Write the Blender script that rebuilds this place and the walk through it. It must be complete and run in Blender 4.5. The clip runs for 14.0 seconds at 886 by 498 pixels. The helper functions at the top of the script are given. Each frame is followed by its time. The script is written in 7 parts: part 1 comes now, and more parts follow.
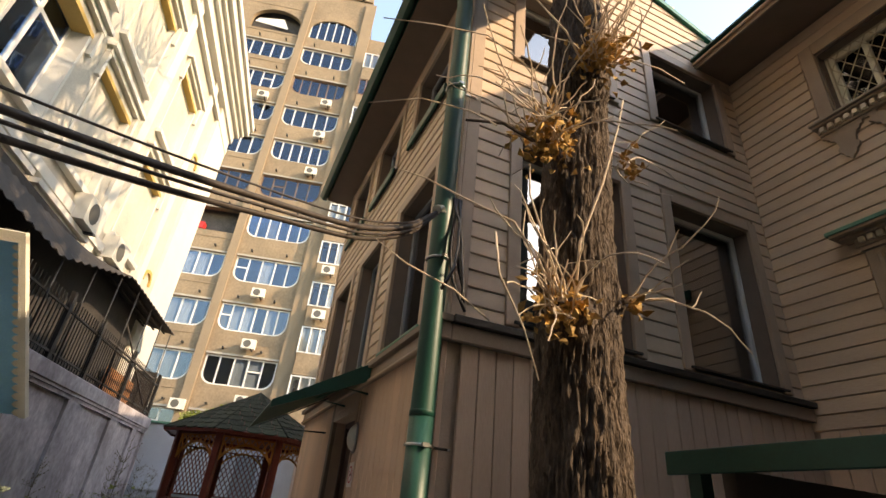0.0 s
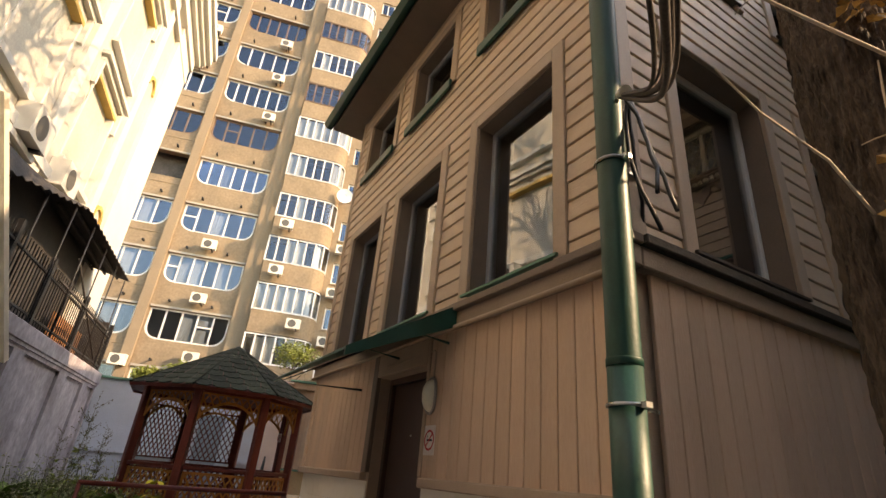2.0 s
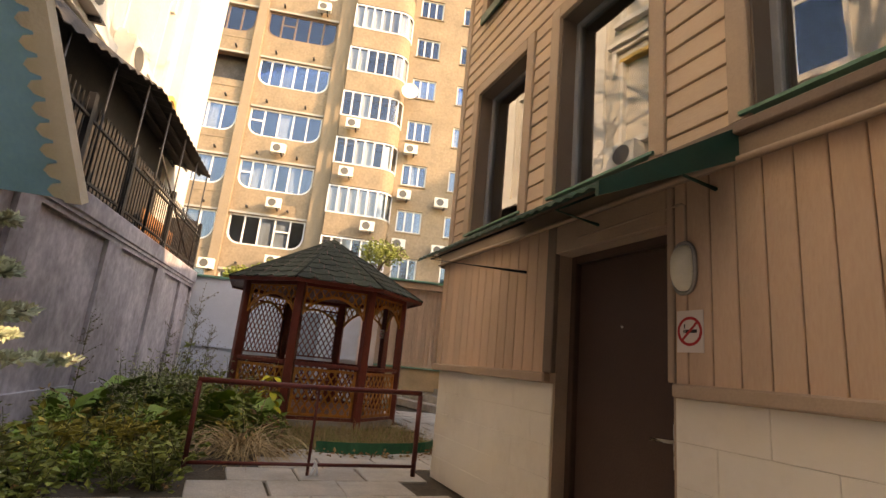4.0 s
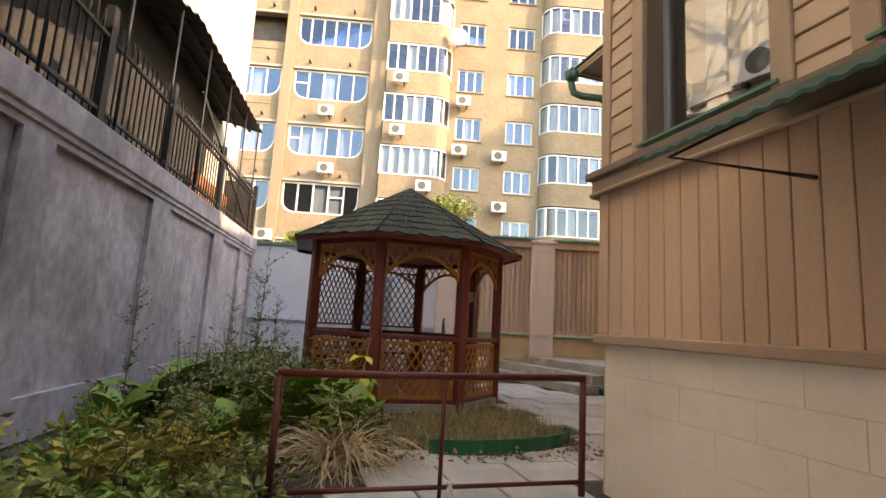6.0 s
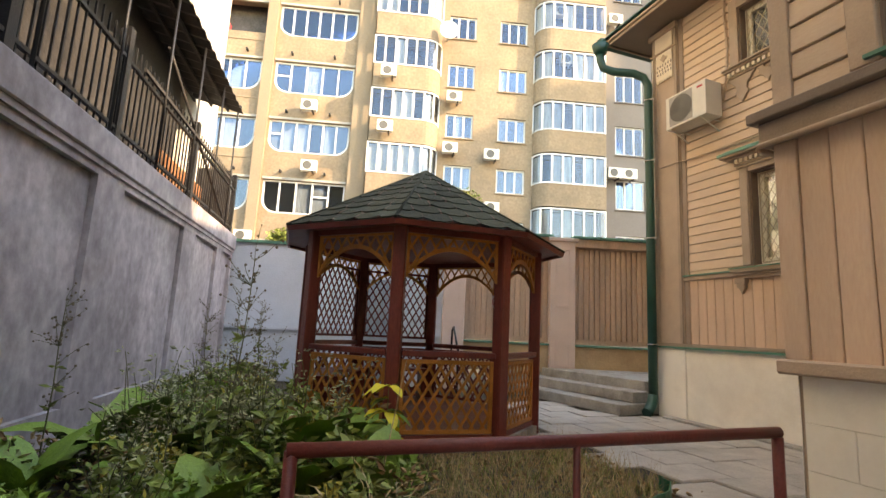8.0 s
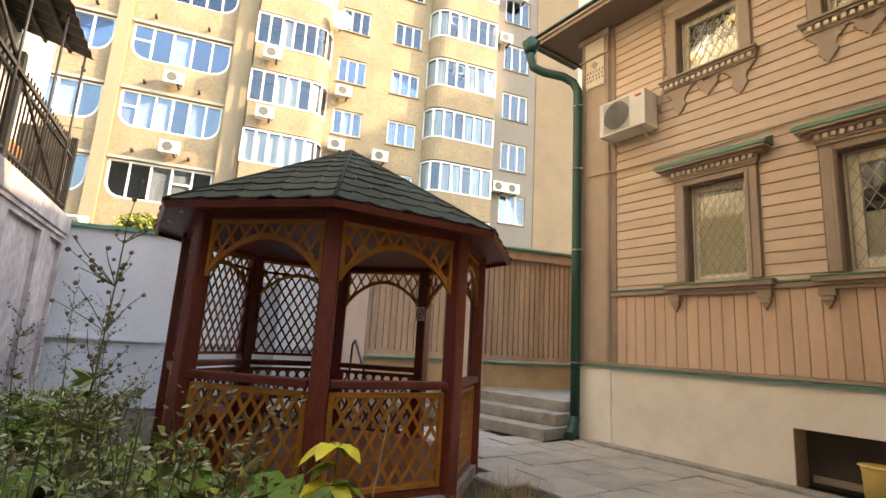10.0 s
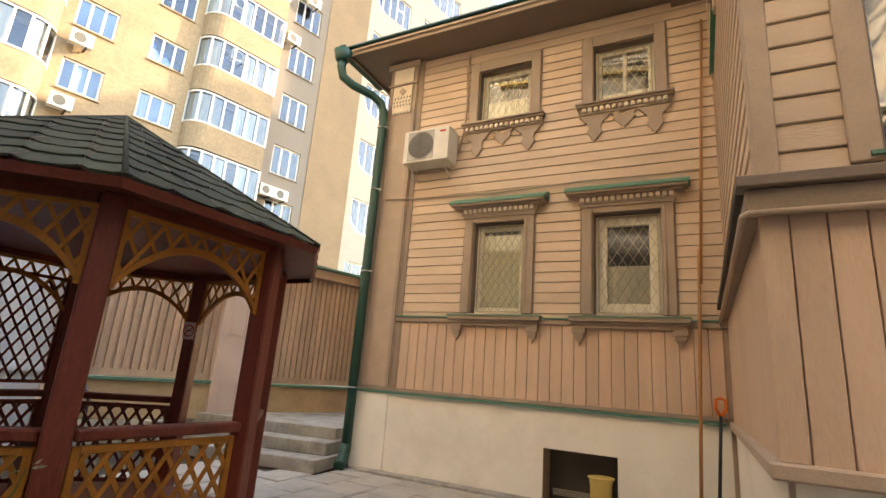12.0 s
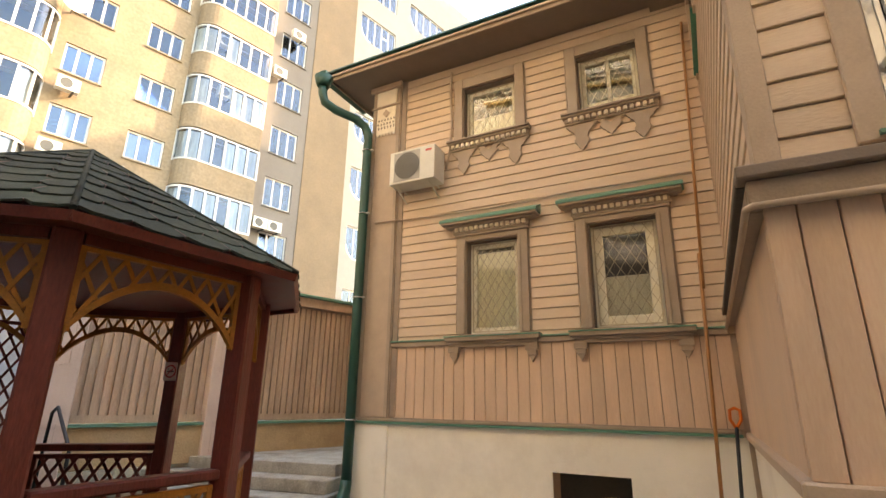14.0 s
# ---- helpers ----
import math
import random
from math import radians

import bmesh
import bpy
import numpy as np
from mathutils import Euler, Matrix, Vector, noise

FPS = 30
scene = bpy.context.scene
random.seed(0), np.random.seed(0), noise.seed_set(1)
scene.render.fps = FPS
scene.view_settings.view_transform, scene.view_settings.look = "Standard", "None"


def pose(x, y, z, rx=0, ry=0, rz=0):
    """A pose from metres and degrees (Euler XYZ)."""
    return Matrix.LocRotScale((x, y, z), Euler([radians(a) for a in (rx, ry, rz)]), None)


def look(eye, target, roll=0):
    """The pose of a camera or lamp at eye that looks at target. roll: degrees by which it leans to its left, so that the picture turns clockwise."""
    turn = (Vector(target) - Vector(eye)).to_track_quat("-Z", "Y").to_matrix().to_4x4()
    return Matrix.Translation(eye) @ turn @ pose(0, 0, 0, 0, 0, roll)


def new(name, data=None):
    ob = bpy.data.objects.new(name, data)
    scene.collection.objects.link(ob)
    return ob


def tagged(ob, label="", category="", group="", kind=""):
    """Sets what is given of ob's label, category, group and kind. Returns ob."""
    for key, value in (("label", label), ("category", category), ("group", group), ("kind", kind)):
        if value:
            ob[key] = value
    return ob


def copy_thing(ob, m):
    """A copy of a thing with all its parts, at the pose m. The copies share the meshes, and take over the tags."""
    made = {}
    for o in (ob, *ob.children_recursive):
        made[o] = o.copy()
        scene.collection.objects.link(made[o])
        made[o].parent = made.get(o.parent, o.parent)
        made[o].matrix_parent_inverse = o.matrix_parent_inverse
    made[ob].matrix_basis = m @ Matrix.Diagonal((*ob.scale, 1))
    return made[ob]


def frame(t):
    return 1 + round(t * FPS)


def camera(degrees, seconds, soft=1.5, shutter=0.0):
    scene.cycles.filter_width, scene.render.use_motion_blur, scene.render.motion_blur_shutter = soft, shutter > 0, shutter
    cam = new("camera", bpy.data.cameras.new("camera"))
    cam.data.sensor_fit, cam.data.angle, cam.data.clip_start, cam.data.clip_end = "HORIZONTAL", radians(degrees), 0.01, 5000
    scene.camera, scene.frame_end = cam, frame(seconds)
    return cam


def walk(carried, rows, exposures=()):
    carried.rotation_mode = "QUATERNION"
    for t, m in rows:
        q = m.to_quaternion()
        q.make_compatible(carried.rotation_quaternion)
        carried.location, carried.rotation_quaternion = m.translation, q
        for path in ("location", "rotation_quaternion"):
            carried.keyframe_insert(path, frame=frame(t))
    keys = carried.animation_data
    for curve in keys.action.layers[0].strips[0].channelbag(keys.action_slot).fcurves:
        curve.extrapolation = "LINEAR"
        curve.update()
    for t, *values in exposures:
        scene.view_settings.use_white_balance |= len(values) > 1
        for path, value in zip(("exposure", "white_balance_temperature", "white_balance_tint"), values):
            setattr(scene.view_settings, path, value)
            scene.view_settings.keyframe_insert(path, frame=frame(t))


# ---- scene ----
cam = camera(82.8, 14.0)
METRES, EYE, TILT, LEAN, TURN = 9.0, 1.1, 0.0, 0.0, -21.4
ROWS = [
    (0.0, 0.0, 0.0, 0.0, -2.73, 27.98, -5.14),
    (0.5, -0.0345, 0.0314, -0.0019, -4.29, 27.98, -5.91),
    (1.0, -0.0723, 0.0571, -0.0004, -6.47, 27.75, -5.96),
    (1.5, -0.1024, 0.0925, 0.0024, -8.47, 26.7, -5.48),
    (2.0, -0.1289, 0.126, 0.0007, -9.33, 24.57, -4.89),
    (2.5, -0.1533, 0.1606, 0.003, -9.14, 21.89, -4.63),
    (3.0, -0.1705, 0.2066, 0.0035, -7.67, 18.52, -4.73),
    (3.5, -0.1929, 0.2484, -0.0016, -5.29, 15.58, -5.14),
    (4.0, -0.2166, 0.2901, -0.0034, -2.47, 13.2, -5.45),
    (6.5, -0.3204, 0.5081, 0.0024, 3.78, 8.36, -3.14),
    (7.0, -0.3396, 0.5453, 0.0043, 2.9, 8.79, -3.05),
    (9.5, -0.4164, 0.7254, 0.0114, -6.56, 9.99, -2.85),
    (10.0, -0.4398, 0.7523, 0.0154, -13.67, 10.77, -3.36),
    (10.5, -0.447, 0.7782, 0.0188, -22.59, 11.83, -3.9),
    (11.0, -0.451, 0.7931, 0.0219, -31.24, 12.98, -4.27),
    (11.5, -0.4621, 0.8058, 0.0225, -37.73, 13.73, -4.45),
    (12.0, -0.4766, 0.8148, 0.026, -42.08, 14.24, -4.25),
    (12.5, -0.4827, 0.8187, 0.0272, -44.33, 14.83, -3.57),
    (13.0, -0.4801, 0.8205, 0.0275, -44.95, 15.66, -2.52),
    (13.5, -0.4682, 0.824, 0.0287, -43.82, 16.38, -1.53),
    (14.0, -0.4544, 0.8258, 0.029, -41.36, 16.78, -0.82),
]
EXPOSURES = [(0.0, 2.08, 8700, 16), (1.5, 2.12, 9500, 19), (3.0, 2.55, 10200, 23), (4.0, 2.58, 10800, 24), (6.5, 2.95, 9100, 19), (9.5, 3.06, 9200, 15), (11.0, 3.22, 9500, 17), (14.0, 3.22, 9600, 18)]
walk(cam, [(t, pose(0, 0, EYE, TILT, LEAN, TURN) @ pose(METRES * x, METRES * y, METRES * z, 90 + pitch, roll, yaw)) for t, x, y, z, yaw, pitch, roll in ROWS], EXPOSURES)

# ---- sky, sun ----
SUN_AZ, SUN_EL = 131.0, 29.0          # compass-like: degrees from +y towards +x
world = bpy.data.worlds.new("sky_world")
scene.world = world
world.use_nodes = True
wn = world.node_tree.nodes
wl = world.node_tree.links
sky = wn.new("ShaderNodeTexSky")
sky.sky_type = "NISHITA"
sky.sun_disc = False
sky.sun_elevation = radians(SUN_EL)
sky.sun_rotation = radians(SUN_AZ)
sky.air_density, sky.dust_density, sky.ozone_density = 1.6, 0.8, 3.2
wn["Background"].inputs["Strength"].default_value = 0.15
wl.new(sky.outputs["Color"], wn["Background"].inputs["Color"])
sun_data = bpy.data.lights.new("sun", "SUN")
sun_data.energy, sun_data.angle, sun_data.color = 2.0, radians(0.5), (0.76, 0.66, 0.52)
sun = new("sun", sun_data)
s_dir = Vector((math.sin(radians(SUN_AZ)) * math.cos(radians(SUN_EL)), math.cos(radians(SUN_AZ)) * math.cos(radians(SUN_EL)), math.sin(radians(SUN_EL))))
sun.matrix_world = look(s_dir * 60, (0, 0, 0))


# ---- materials ----
def material(name, base, rough=0.6, vary=0.12, scale=6.0, fine=60.0, bump=0.15, metal=0.0, stain=None, stain_amount=0.3, island=0.0, stretch=(1, 1, 1), spec=0.4, objvary=0.0, fine_bump=0.02):
    """A worn surface: base colour with broad stains, fine grain and relief."""
    m = bpy.data.materials.new(name)
    m.use_nodes = True
    n, l = m.node_tree.nodes, m.node_tree.links
    bsdf = n["Principled BSDF"]
    bsdf.inputs["Metallic"].default_value = metal
    bsdf.inputs["Specular IOR Level"].default_value = spec
    geo = n.new("ShaderNodeNewGeometry")
    mp = n.new("ShaderNodeMapping")
    mp.inputs["Scale"].default_value = stretch
    l.new(geo.outputs["Position"], mp.inputs["Vector"])
    big = n.new("ShaderNodeTexNoise")
    big.inputs["Scale"].default_value = scale
    big.inputs["Detail"].default_value = 6
    big.inputs["Roughness"].default_value = 0.62
    l.new(mp.outputs["Vector"], big.inputs["Vector"])
    small = n.new("ShaderNodeTexNoise")
    small.inputs["Scale"].default_value = fine
    small.inputs["Detail"].default_value = 3
    l.new(mp.outputs["Vector"], small.inputs["Vector"])
    ramp = n.new("ShaderNodeValToRGB")
    ramp.color_ramp.elements[0].position, ramp.color_ramp.elements[1].position = 0.32, 0.68
    dark = [max(0.0, c * (1 - vary)) for c in base]
    lite = [min(1.0, c * (1 + vary)) for c in base]
    ramp.color_ramp.elements[0].color, ramp.color_ramp.elements[1].color = (*dark, 1), (*lite, 1)
    l.new(big.outputs["Fac"], ramp.inputs["Fac"])
    colour = ramp.outputs["Color"]
    grain = n.new("ShaderNodeMix")
    grain.data_type, grain.blend_type = "RGBA", "OVERLAY"
    grain.inputs["Factor"].default_value = min(1.0, vary * 2.2)
    l.new(colour, grain.inputs[6])
    bw = n.new("ShaderNodeRGBToBW")
    l.new(small.outputs["Color"], bw.inputs["Color"])
    l.new(bw.outputs["Val"], grain.inputs[7])
    colour = grain.outputs[2]
    if stain:
        sn = n.new("ShaderNodeTexNoise")
        sn.inputs["Scale"].default_value = scale * 0.45
        sn.inputs["Detail"].default_value = 8
        sn.inputs["Roughness"].default_value = 0.7
        l.new(mp.outputs["Vector"], sn.inputs["Vector"])
        sr = n.new("ShaderNodeValToRGB")
        sr.color_ramp.elements[0].position, sr.color_ramp.elements[1].position = 0.5, 0.72
        sr.color_ramp.elements[0].color, sr.color_ramp.elements[1].color = (0, 0, 0, 1), (stain_amount, stain_amount, stain_amount, 1)
        l.new(sn.outputs["Fac"], sr.inputs["Fac"])
        mx = n.new("ShaderNodeMix")
        mx.data_type = "RGBA"
        l.new(sr.outputs["Color"], mx.inputs["Factor"])
        l.new(colour, mx.inputs[6])
        mx.inputs[7].default_value = (*stain, 1)
        colour = mx.outputs[2]
    if island or objvary:
        hsv = n.new("ShaderNodeHueSaturation")
        rng = n.new("ShaderNodeMapRange")
        amount = island or objvary
        rng.inputs["To Min"].default_value, rng.inputs["To Max"].default_value = 1 - amount, 1 + amount
        if island:
            l.new(geo.outputs["Random Per Island"], rng.inputs["Value"])
        else:
            oi = n.new("ShaderNodeObjectInfo")
            l.new(oi.outputs["Random"], rng.inputs["Value"])
        l.new(rng.outputs["Result"], hsv.inputs["Value"])
        l.new(colour, hsv.inputs["Color"])
        colour = hsv.outputs["Color"]
    l.new(colour, bsdf.inputs["Base Color"])
    rr = n.new("ShaderNodeMapRange")
    rr.inputs["To Min"].default_value, rr.inputs["To Max"].default_value = max(0.03, rough - 0.12), min(1.0, rough + 0.12)
    l.new(big.outputs["Fac"], rr.inputs["Value"])
    l.new(rr.outputs["Result"], bsdf.inputs["Roughness"])
    if bump:
        b1 = n.new("ShaderNodeBump")
        b1.inputs["Strength"].default_value = min(1.0, bump)
        b1.inputs["Distance"].default_value = fine_bump
        l.new(small.outputs["Fac"], b1.inputs["Height"])
        b2 = n.new("ShaderNodeBump")
        b2.inputs["Strength"].default_value = min(1.0, bump * 0.7)
        b2.inputs["Distance"].default_value = 0.03
        l.new(big.outputs["Fac"], b2.inputs["Height"])
        l.new(b1.outputs["Normal"], b2.inputs["Normal"])
        l.new(b2.outputs["Normal"], bsdf.inputs["Normal"])
    return m


def glass_material(name, tint, gloss, sheen=(0.95, 0.97, 1.0)):
    """A window pane: clear, with a mirror-like sheen that grows at a glance."""
    m = bpy.data.materials.new(name)
    m.use_nodes = True
    n, l = m.node_tree.nodes, m.node_tree.links
    n.remove(n["Principled BSDF"])
    clear = n.new("ShaderNodeBsdfTransparent")
    clear.inputs["Color"].default_value = (*tint, 1)
    shine = n.new("ShaderNodeBsdfGlossy")
    shine.inputs["Roughness"].default_value = 0.012
    shine.inputs["Color"].default_value = (*sheen, 1)
    fr = n.new("ShaderNodeFresnel")
    fr.inputs["IOR"].default_value = gloss
    geo = n.new("ShaderNodeNewGeometry")
    wav = n.new("ShaderNodeTexNoise")
    wav.inputs["Scale"].default_value = 1.6
    l.new(geo.outputs["Position"], wav.inputs["Vector"])
    b = n.new("ShaderNodeBump")
    b.inputs["Strength"].default_value = 0.025
    b.inputs["Distance"].default_value = 0.05
    l.new(wav.outputs["Fac"], b.inputs["Height"])
    l.new(b.outputs["Normal"], shine.inputs["Normal"])
    mix = n.new("ShaderNodeMixShader")
    l.new(fr.outputs["Fac"], mix.inputs["Fac"])
    l.new(clear.outputs[0], mix.inputs[1])
    l.new(shine.outputs[0], mix.inputs[2])
    l.new(mix.outputs[0], n["Material Output"].inputs["Surface"])
    return m


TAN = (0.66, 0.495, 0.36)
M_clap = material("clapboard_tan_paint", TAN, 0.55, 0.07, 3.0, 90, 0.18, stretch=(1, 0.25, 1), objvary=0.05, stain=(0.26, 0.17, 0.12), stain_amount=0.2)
M_board = material("board_tan_paint", (0.67, 0.47, 0.338), 0.55, 0.08, 3.0, 90, 0.2, stretch=(1, 1, 0.2), objvary=0.06, stain=(0.25, 0.155, 0.105), stain_amount=0.25)
M_trim = material("trim_taupe_paint", (0.47, 0.35, 0.26), 0.5, 0.07, 4.0, 80, 0.14)
M_carve = material("carved_trim_brown_paint", (0.375, 0.285, 0.215), 0.5, 0.09, 4.0, 80, 0.14)
M_grille = material("yellowed_grille_paint", (0.50, 0.42, 0.29), 0.5, 0.1, 8.0, 80, 0.1)
M_ledge = material("ledge_brown_paint", (0.31, 0.23, 0.175), 0.5, 0.1, 4.0, 80, 0.14)
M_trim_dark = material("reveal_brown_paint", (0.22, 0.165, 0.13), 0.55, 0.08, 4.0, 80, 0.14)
M_plinth = material("cream_plinth_paint", (0.88, 0.83, 0.74), 0.7, 0.03, 1.5, 40, 0.12, stain=(0.45, 0.38, 0.30), stain_amount=0.35)
M_green = material("dark_green_enamel", (0.005, 0.066, 0.047), 0.46, 0.12, 5.0, 60, 0.06, spec=0.6)
M_green_pale = material("pale_green_flashing", (0.10, 0.26, 0.19), 0.45, 0.12, 5.0, 60, 0.1)
M_door = material("brown_door_paint", (0.085, 0.050, 0.038), 0.42, 0.08, 4.0, 90, 0.12)
M_frame = material("white_window_plastic", (0.74, 0.74, 0.73), 0.35, 0.03, 5.0, 80, 0.04)
M_oldframe = material("cream_old_frame_paint", (0.82, 0.77, 0.63), 0.55, 0.08, 8.0, 90, 0.2, stain=(0.4, 0.33, 0.22), stain_amount=0.3)
M_grey_frame = material("grey_window_frame", (0.28, 0.30, 0.33), 0.4, 0.05, 5.0, 80, 0.05)
# dark base colour stands in for unlit depth behind panes and niche
M_interior = material("unlit_depth_dark", (0.10, 0.085, 0.07), 0.9, 0.1, 2.0, 30, 0.1)
M_flash = material("dark_metal_flashing", (0.055, 0.048, 0.042), 0.5, 0.25, 6.0, 60, 0.2, metal=0.3)
M_roof_green = material("green_roof_sheet", (0.03, 0.22, 0.15), 0.4, 0.15, 3.0, 50, 0.1)
M_wall_left = material("weathered_grey_plaster", (0.42, 0.375, 0.39), 0.85, 0.28, 1.3, 10, 0.4, stretch=(1, 1, 0.8), stain=(0.15, 0.125, 0.13), stain_amount=0.85)
M_wall_back = material("pale_whitewash", (0.55, 0.58, 0.63), 0.85, 0.07, 1.2, 35, 0.35, stain=(0.44, 0.42, 0.40), stain_amount=0.3)
M_ochre = material("tower_ochre_brick", (0.245, 0.184, 0.124), 0.8, 0.2, 0.5, 7.0, 0.3, stain=(0.36, 0.25, 0.15), stain_amount=0.3)
M_ochre_plain = material("tower_pilaster_render", (0.26, 0.196, 0.134), 0.8, 0.08, 0.6, 12.0, 0.2)
# flank and grey render carry their shade as a darker base colour
M_ochre_side = material("tower_flank_shaded_render", (0.225, 0.16, 0.105), 0.85, 0.1, 0.6, 10.0, 0.2)
M_tower_grey = material("tower_grey_shaded_render", (0.18, 0.158, 0.142), 0.85, 0.08, 0.6, 12.0, 0.2)
M_white_wall = material("cream_white_render", (0.36, 0.335, 0.295), 0.8, 0.05, 1.0, 25, 0.2)
M_bluepane = glass_material("far_window_glass", (0.62, 0.68, 0.74), 1.9, (0.62, 0.78, 1.0))
M_pane = glass_material("coated_window_glass", (0.5, 0.52, 0.52), 3.3)
M_pane_clear = glass_material("old_window_glass", (0.99, 0.99, 0.97), 1.55)
M_curtain = material("pale_curtain_cloth", (0.62, 0.61, 0.57), 0.9, 0.25, 2.0, 20, 0.2, stretch=(3, 3, 0.3), objvary=0.4)
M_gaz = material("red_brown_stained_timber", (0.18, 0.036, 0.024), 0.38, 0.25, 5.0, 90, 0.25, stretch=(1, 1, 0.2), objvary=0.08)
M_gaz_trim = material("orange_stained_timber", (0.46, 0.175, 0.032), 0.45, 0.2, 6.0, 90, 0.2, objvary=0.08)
M_shingle = material("dark_green_felt_shingle", (0.034, 0.041, 0.028), 0.92, 0.3, 6.0, 160, 0.6, island=0.6)
M_soil = material("dark_garden_soil", (0.07, 0.055, 0.04), 0.95, 0.35, 3.0, 30, 0.8, stain=(0.12, 0.10, 0.05), stain_amount=0.6)
M_slab = material("grey_paving_slab", (0.47, 0.43, 0.375), 0.85, 0.15, 3.0, 60, 0.4, stain=(0.27, 0.245, 0.21), stain_amount=0.5, objvary=0.08)
M_stone = material("worn_concrete_steps", (0.36, 0.335, 0.295), 0.88, 0.22, 4.0, 50, 0.6, stain=(0.13, 0.12, 0.10), stain_amount=0.75)
M_black = material("black_iron_paint", (0.018, 0.018, 0.020), 0.45, 0.2, 5.0, 80, 0.15)
M_fence_board = material("fence_brown_boards", (0.55, 0.39, 0.28), 0.65, 0.15, 3.0, 60, 0.25, stretch=(1, 1, 0.2), objvary=0.10, stain=(0.22, 0.14, 0.09), stain_amount=0.4)
M_fence_post = material("fence_cream_render", (0.70, 0.55, 0.47), 0.8, 0.05, 2.0, 40, 0.2)
M_fence_base = material("stained_ochre_plinth", (0.55, 0.40, 0.24), 0.85, 0.14, 2.0, 40, 0.4, stain=(0.36, 0.24, 0.14), stain_amount=0.6)


# ---- building blocks ----
def box(bm, x0, x1, y0, y1, z0, z1):
    v = [bm.verts.new(p) for p in ((x0, y0, z0), (x1, y0, z0), (x1, y1, z0), (x0, y1, z0), (x0, y0, z1), (x1, y0, z1), (x1, y1, z1), (x0, y1, z1))]
    for f in ((0, 3, 2, 1), (4, 5, 6, 7), (0, 1, 5, 4), (1, 2, 6, 5), (2, 3, 7, 6), (3, 0, 4, 7)):
        bm.faces.new([v[i] for i in f])
    return v


def bevelled(bm, width=0.006, segments=1):
    bmesh.ops.bevel(bm, geom=list(bm.edges), offset=width, segments=segments, affect="EDGES", clamp_overlap=True)
    return bm


def prism(bm, outline, depth, axis="y", at=0.0):
    """Extrudes a closed outline of (a, b) pairs. axis y: outline in x, z; axis x: in y, z; axis z: in x, y."""
    def place(a, b, d):
        return {"y": (a, d, b), "x": (d, a, b), "z": (a, b, d)}[axis]
    lo = [bm.verts.new(place(a, b, at)) for a, b in outline]
    hi = [bm.verts.new(place(a, b, at + depth)) for a, b in outline]
    k = len(outline)
    faces = [bm.faces.new(lo), bm.faces.new(hi[::-1])]
    for i in range(k):
        faces.append(bm.faces.new((lo[i], hi[i], hi[(i + 1) % k], lo[(i + 1) % k])))
    bmesh.ops.recalc_face_normals(bm, faces=faces)


def tube(bm, points, radius, sides=8, taper=1.0):
    """A round bar along points; taper is the end radius over the first."""
    pts = [Vector(p) for p in points]
    rings = []
    side = None
    for i, p in enumerate(pts):
        d = (pts[min(i + 1, len(pts) - 1)] - pts[max(i - 1, 0)]).normalized()
        if side is None:
            side = d.orthogonal().normalized()
        side = (side - d * side.dot(d)).normalized()
        other = d.cross(side)
        r = radius * (1 + (taper - 1) * i / max(1, len(pts) - 1))
        rings.append([bm.verts.new(p + r * (math.cos(a) * side + math.sin(a) * other)) for a in (2 * math.pi * k / sides for k in range(sides))])
    for a, b in zip(rings, rings[1:]):
        for k in range(sides):
            bm.faces.new((a[k], a[(k + 1) % sides], b[(k + 1) % sides], b[k])).smooth = sides > 5
    bm.faces.new(rings[0][::-1])
    bm.faces.new(rings[-1])


def mesh_of(name, bm, mat):
    me = bpy.data.meshes.new(name)
    bm.to_mesh(me)
    bm.free()
    if mat:
        me.materials.append(mat)
    return me


def part(name, bm, mat, parent, label=""):
    ob = new(name, mesh_of(name, bm, mat))
    ob.parent = parent
    if label:
        ob["label"] = label
    return ob


def boxpart(name, mat, parent, *dims, label="", bevel=0.0):
    bm = bmesh.new()
    box(bm, *dims)
    if bevel:
        bevelled(bm, bevel)
    return part(name, bm, mat, parent, label)


def shared(name, me, parent, m):
    ob = new(name, me)
    ob.parent = parent
    ob.matrix_basis = m
    return ob


def thing(name, label, category, m=None, group="", kind=""):
    ob = new(name)
    ob.empty_display_size = 0.1
    if m is not None:
        ob.matrix_basis = m
    return tagged(ob, label, category, group, kind)


def solid(name, bm, mat, label, category, m=None, group="", kind=""):
    ob = new(name, mesh_of(name, bm, mat))
    if m is not None:
        ob.matrix_basis = m
    return tagged(ob, label, category, group, kind)


def pierced(bm, u0, u1, z0, z1, holes, depth, flip=False):
    """A wall sheet in u (local y, or local x with flip) and z, thick along the other axis from 0 to depth, with openings (u0, u1, z0, z1)."""
    us = sorted({u0, u1, *[h[i] for h in holes for i in (0, 1) if u0 < h[i] < u1]})
    zs = sorted({z0, z1, *[h[i] for h in holes for i in (2, 3) if z0 < h[i] < z1]})
    for a, b in zip(us, us[1:]):
        run = None
        for c, d in zip(zs, zs[1:]):
            full = not any(h[0] <= (a + b) / 2 <= h[1] and h[2] <= (c + d) / 2 <= h[3] for h in holes)
            if full:
                run = (run[0], d) if run else (c, d)
            if run and (not full or d == z1):
                if flip:
                    box(bm, a, b, 0, depth, *run)
                else:
                    box(bm, 0, depth, a, b, *run)
                run = None


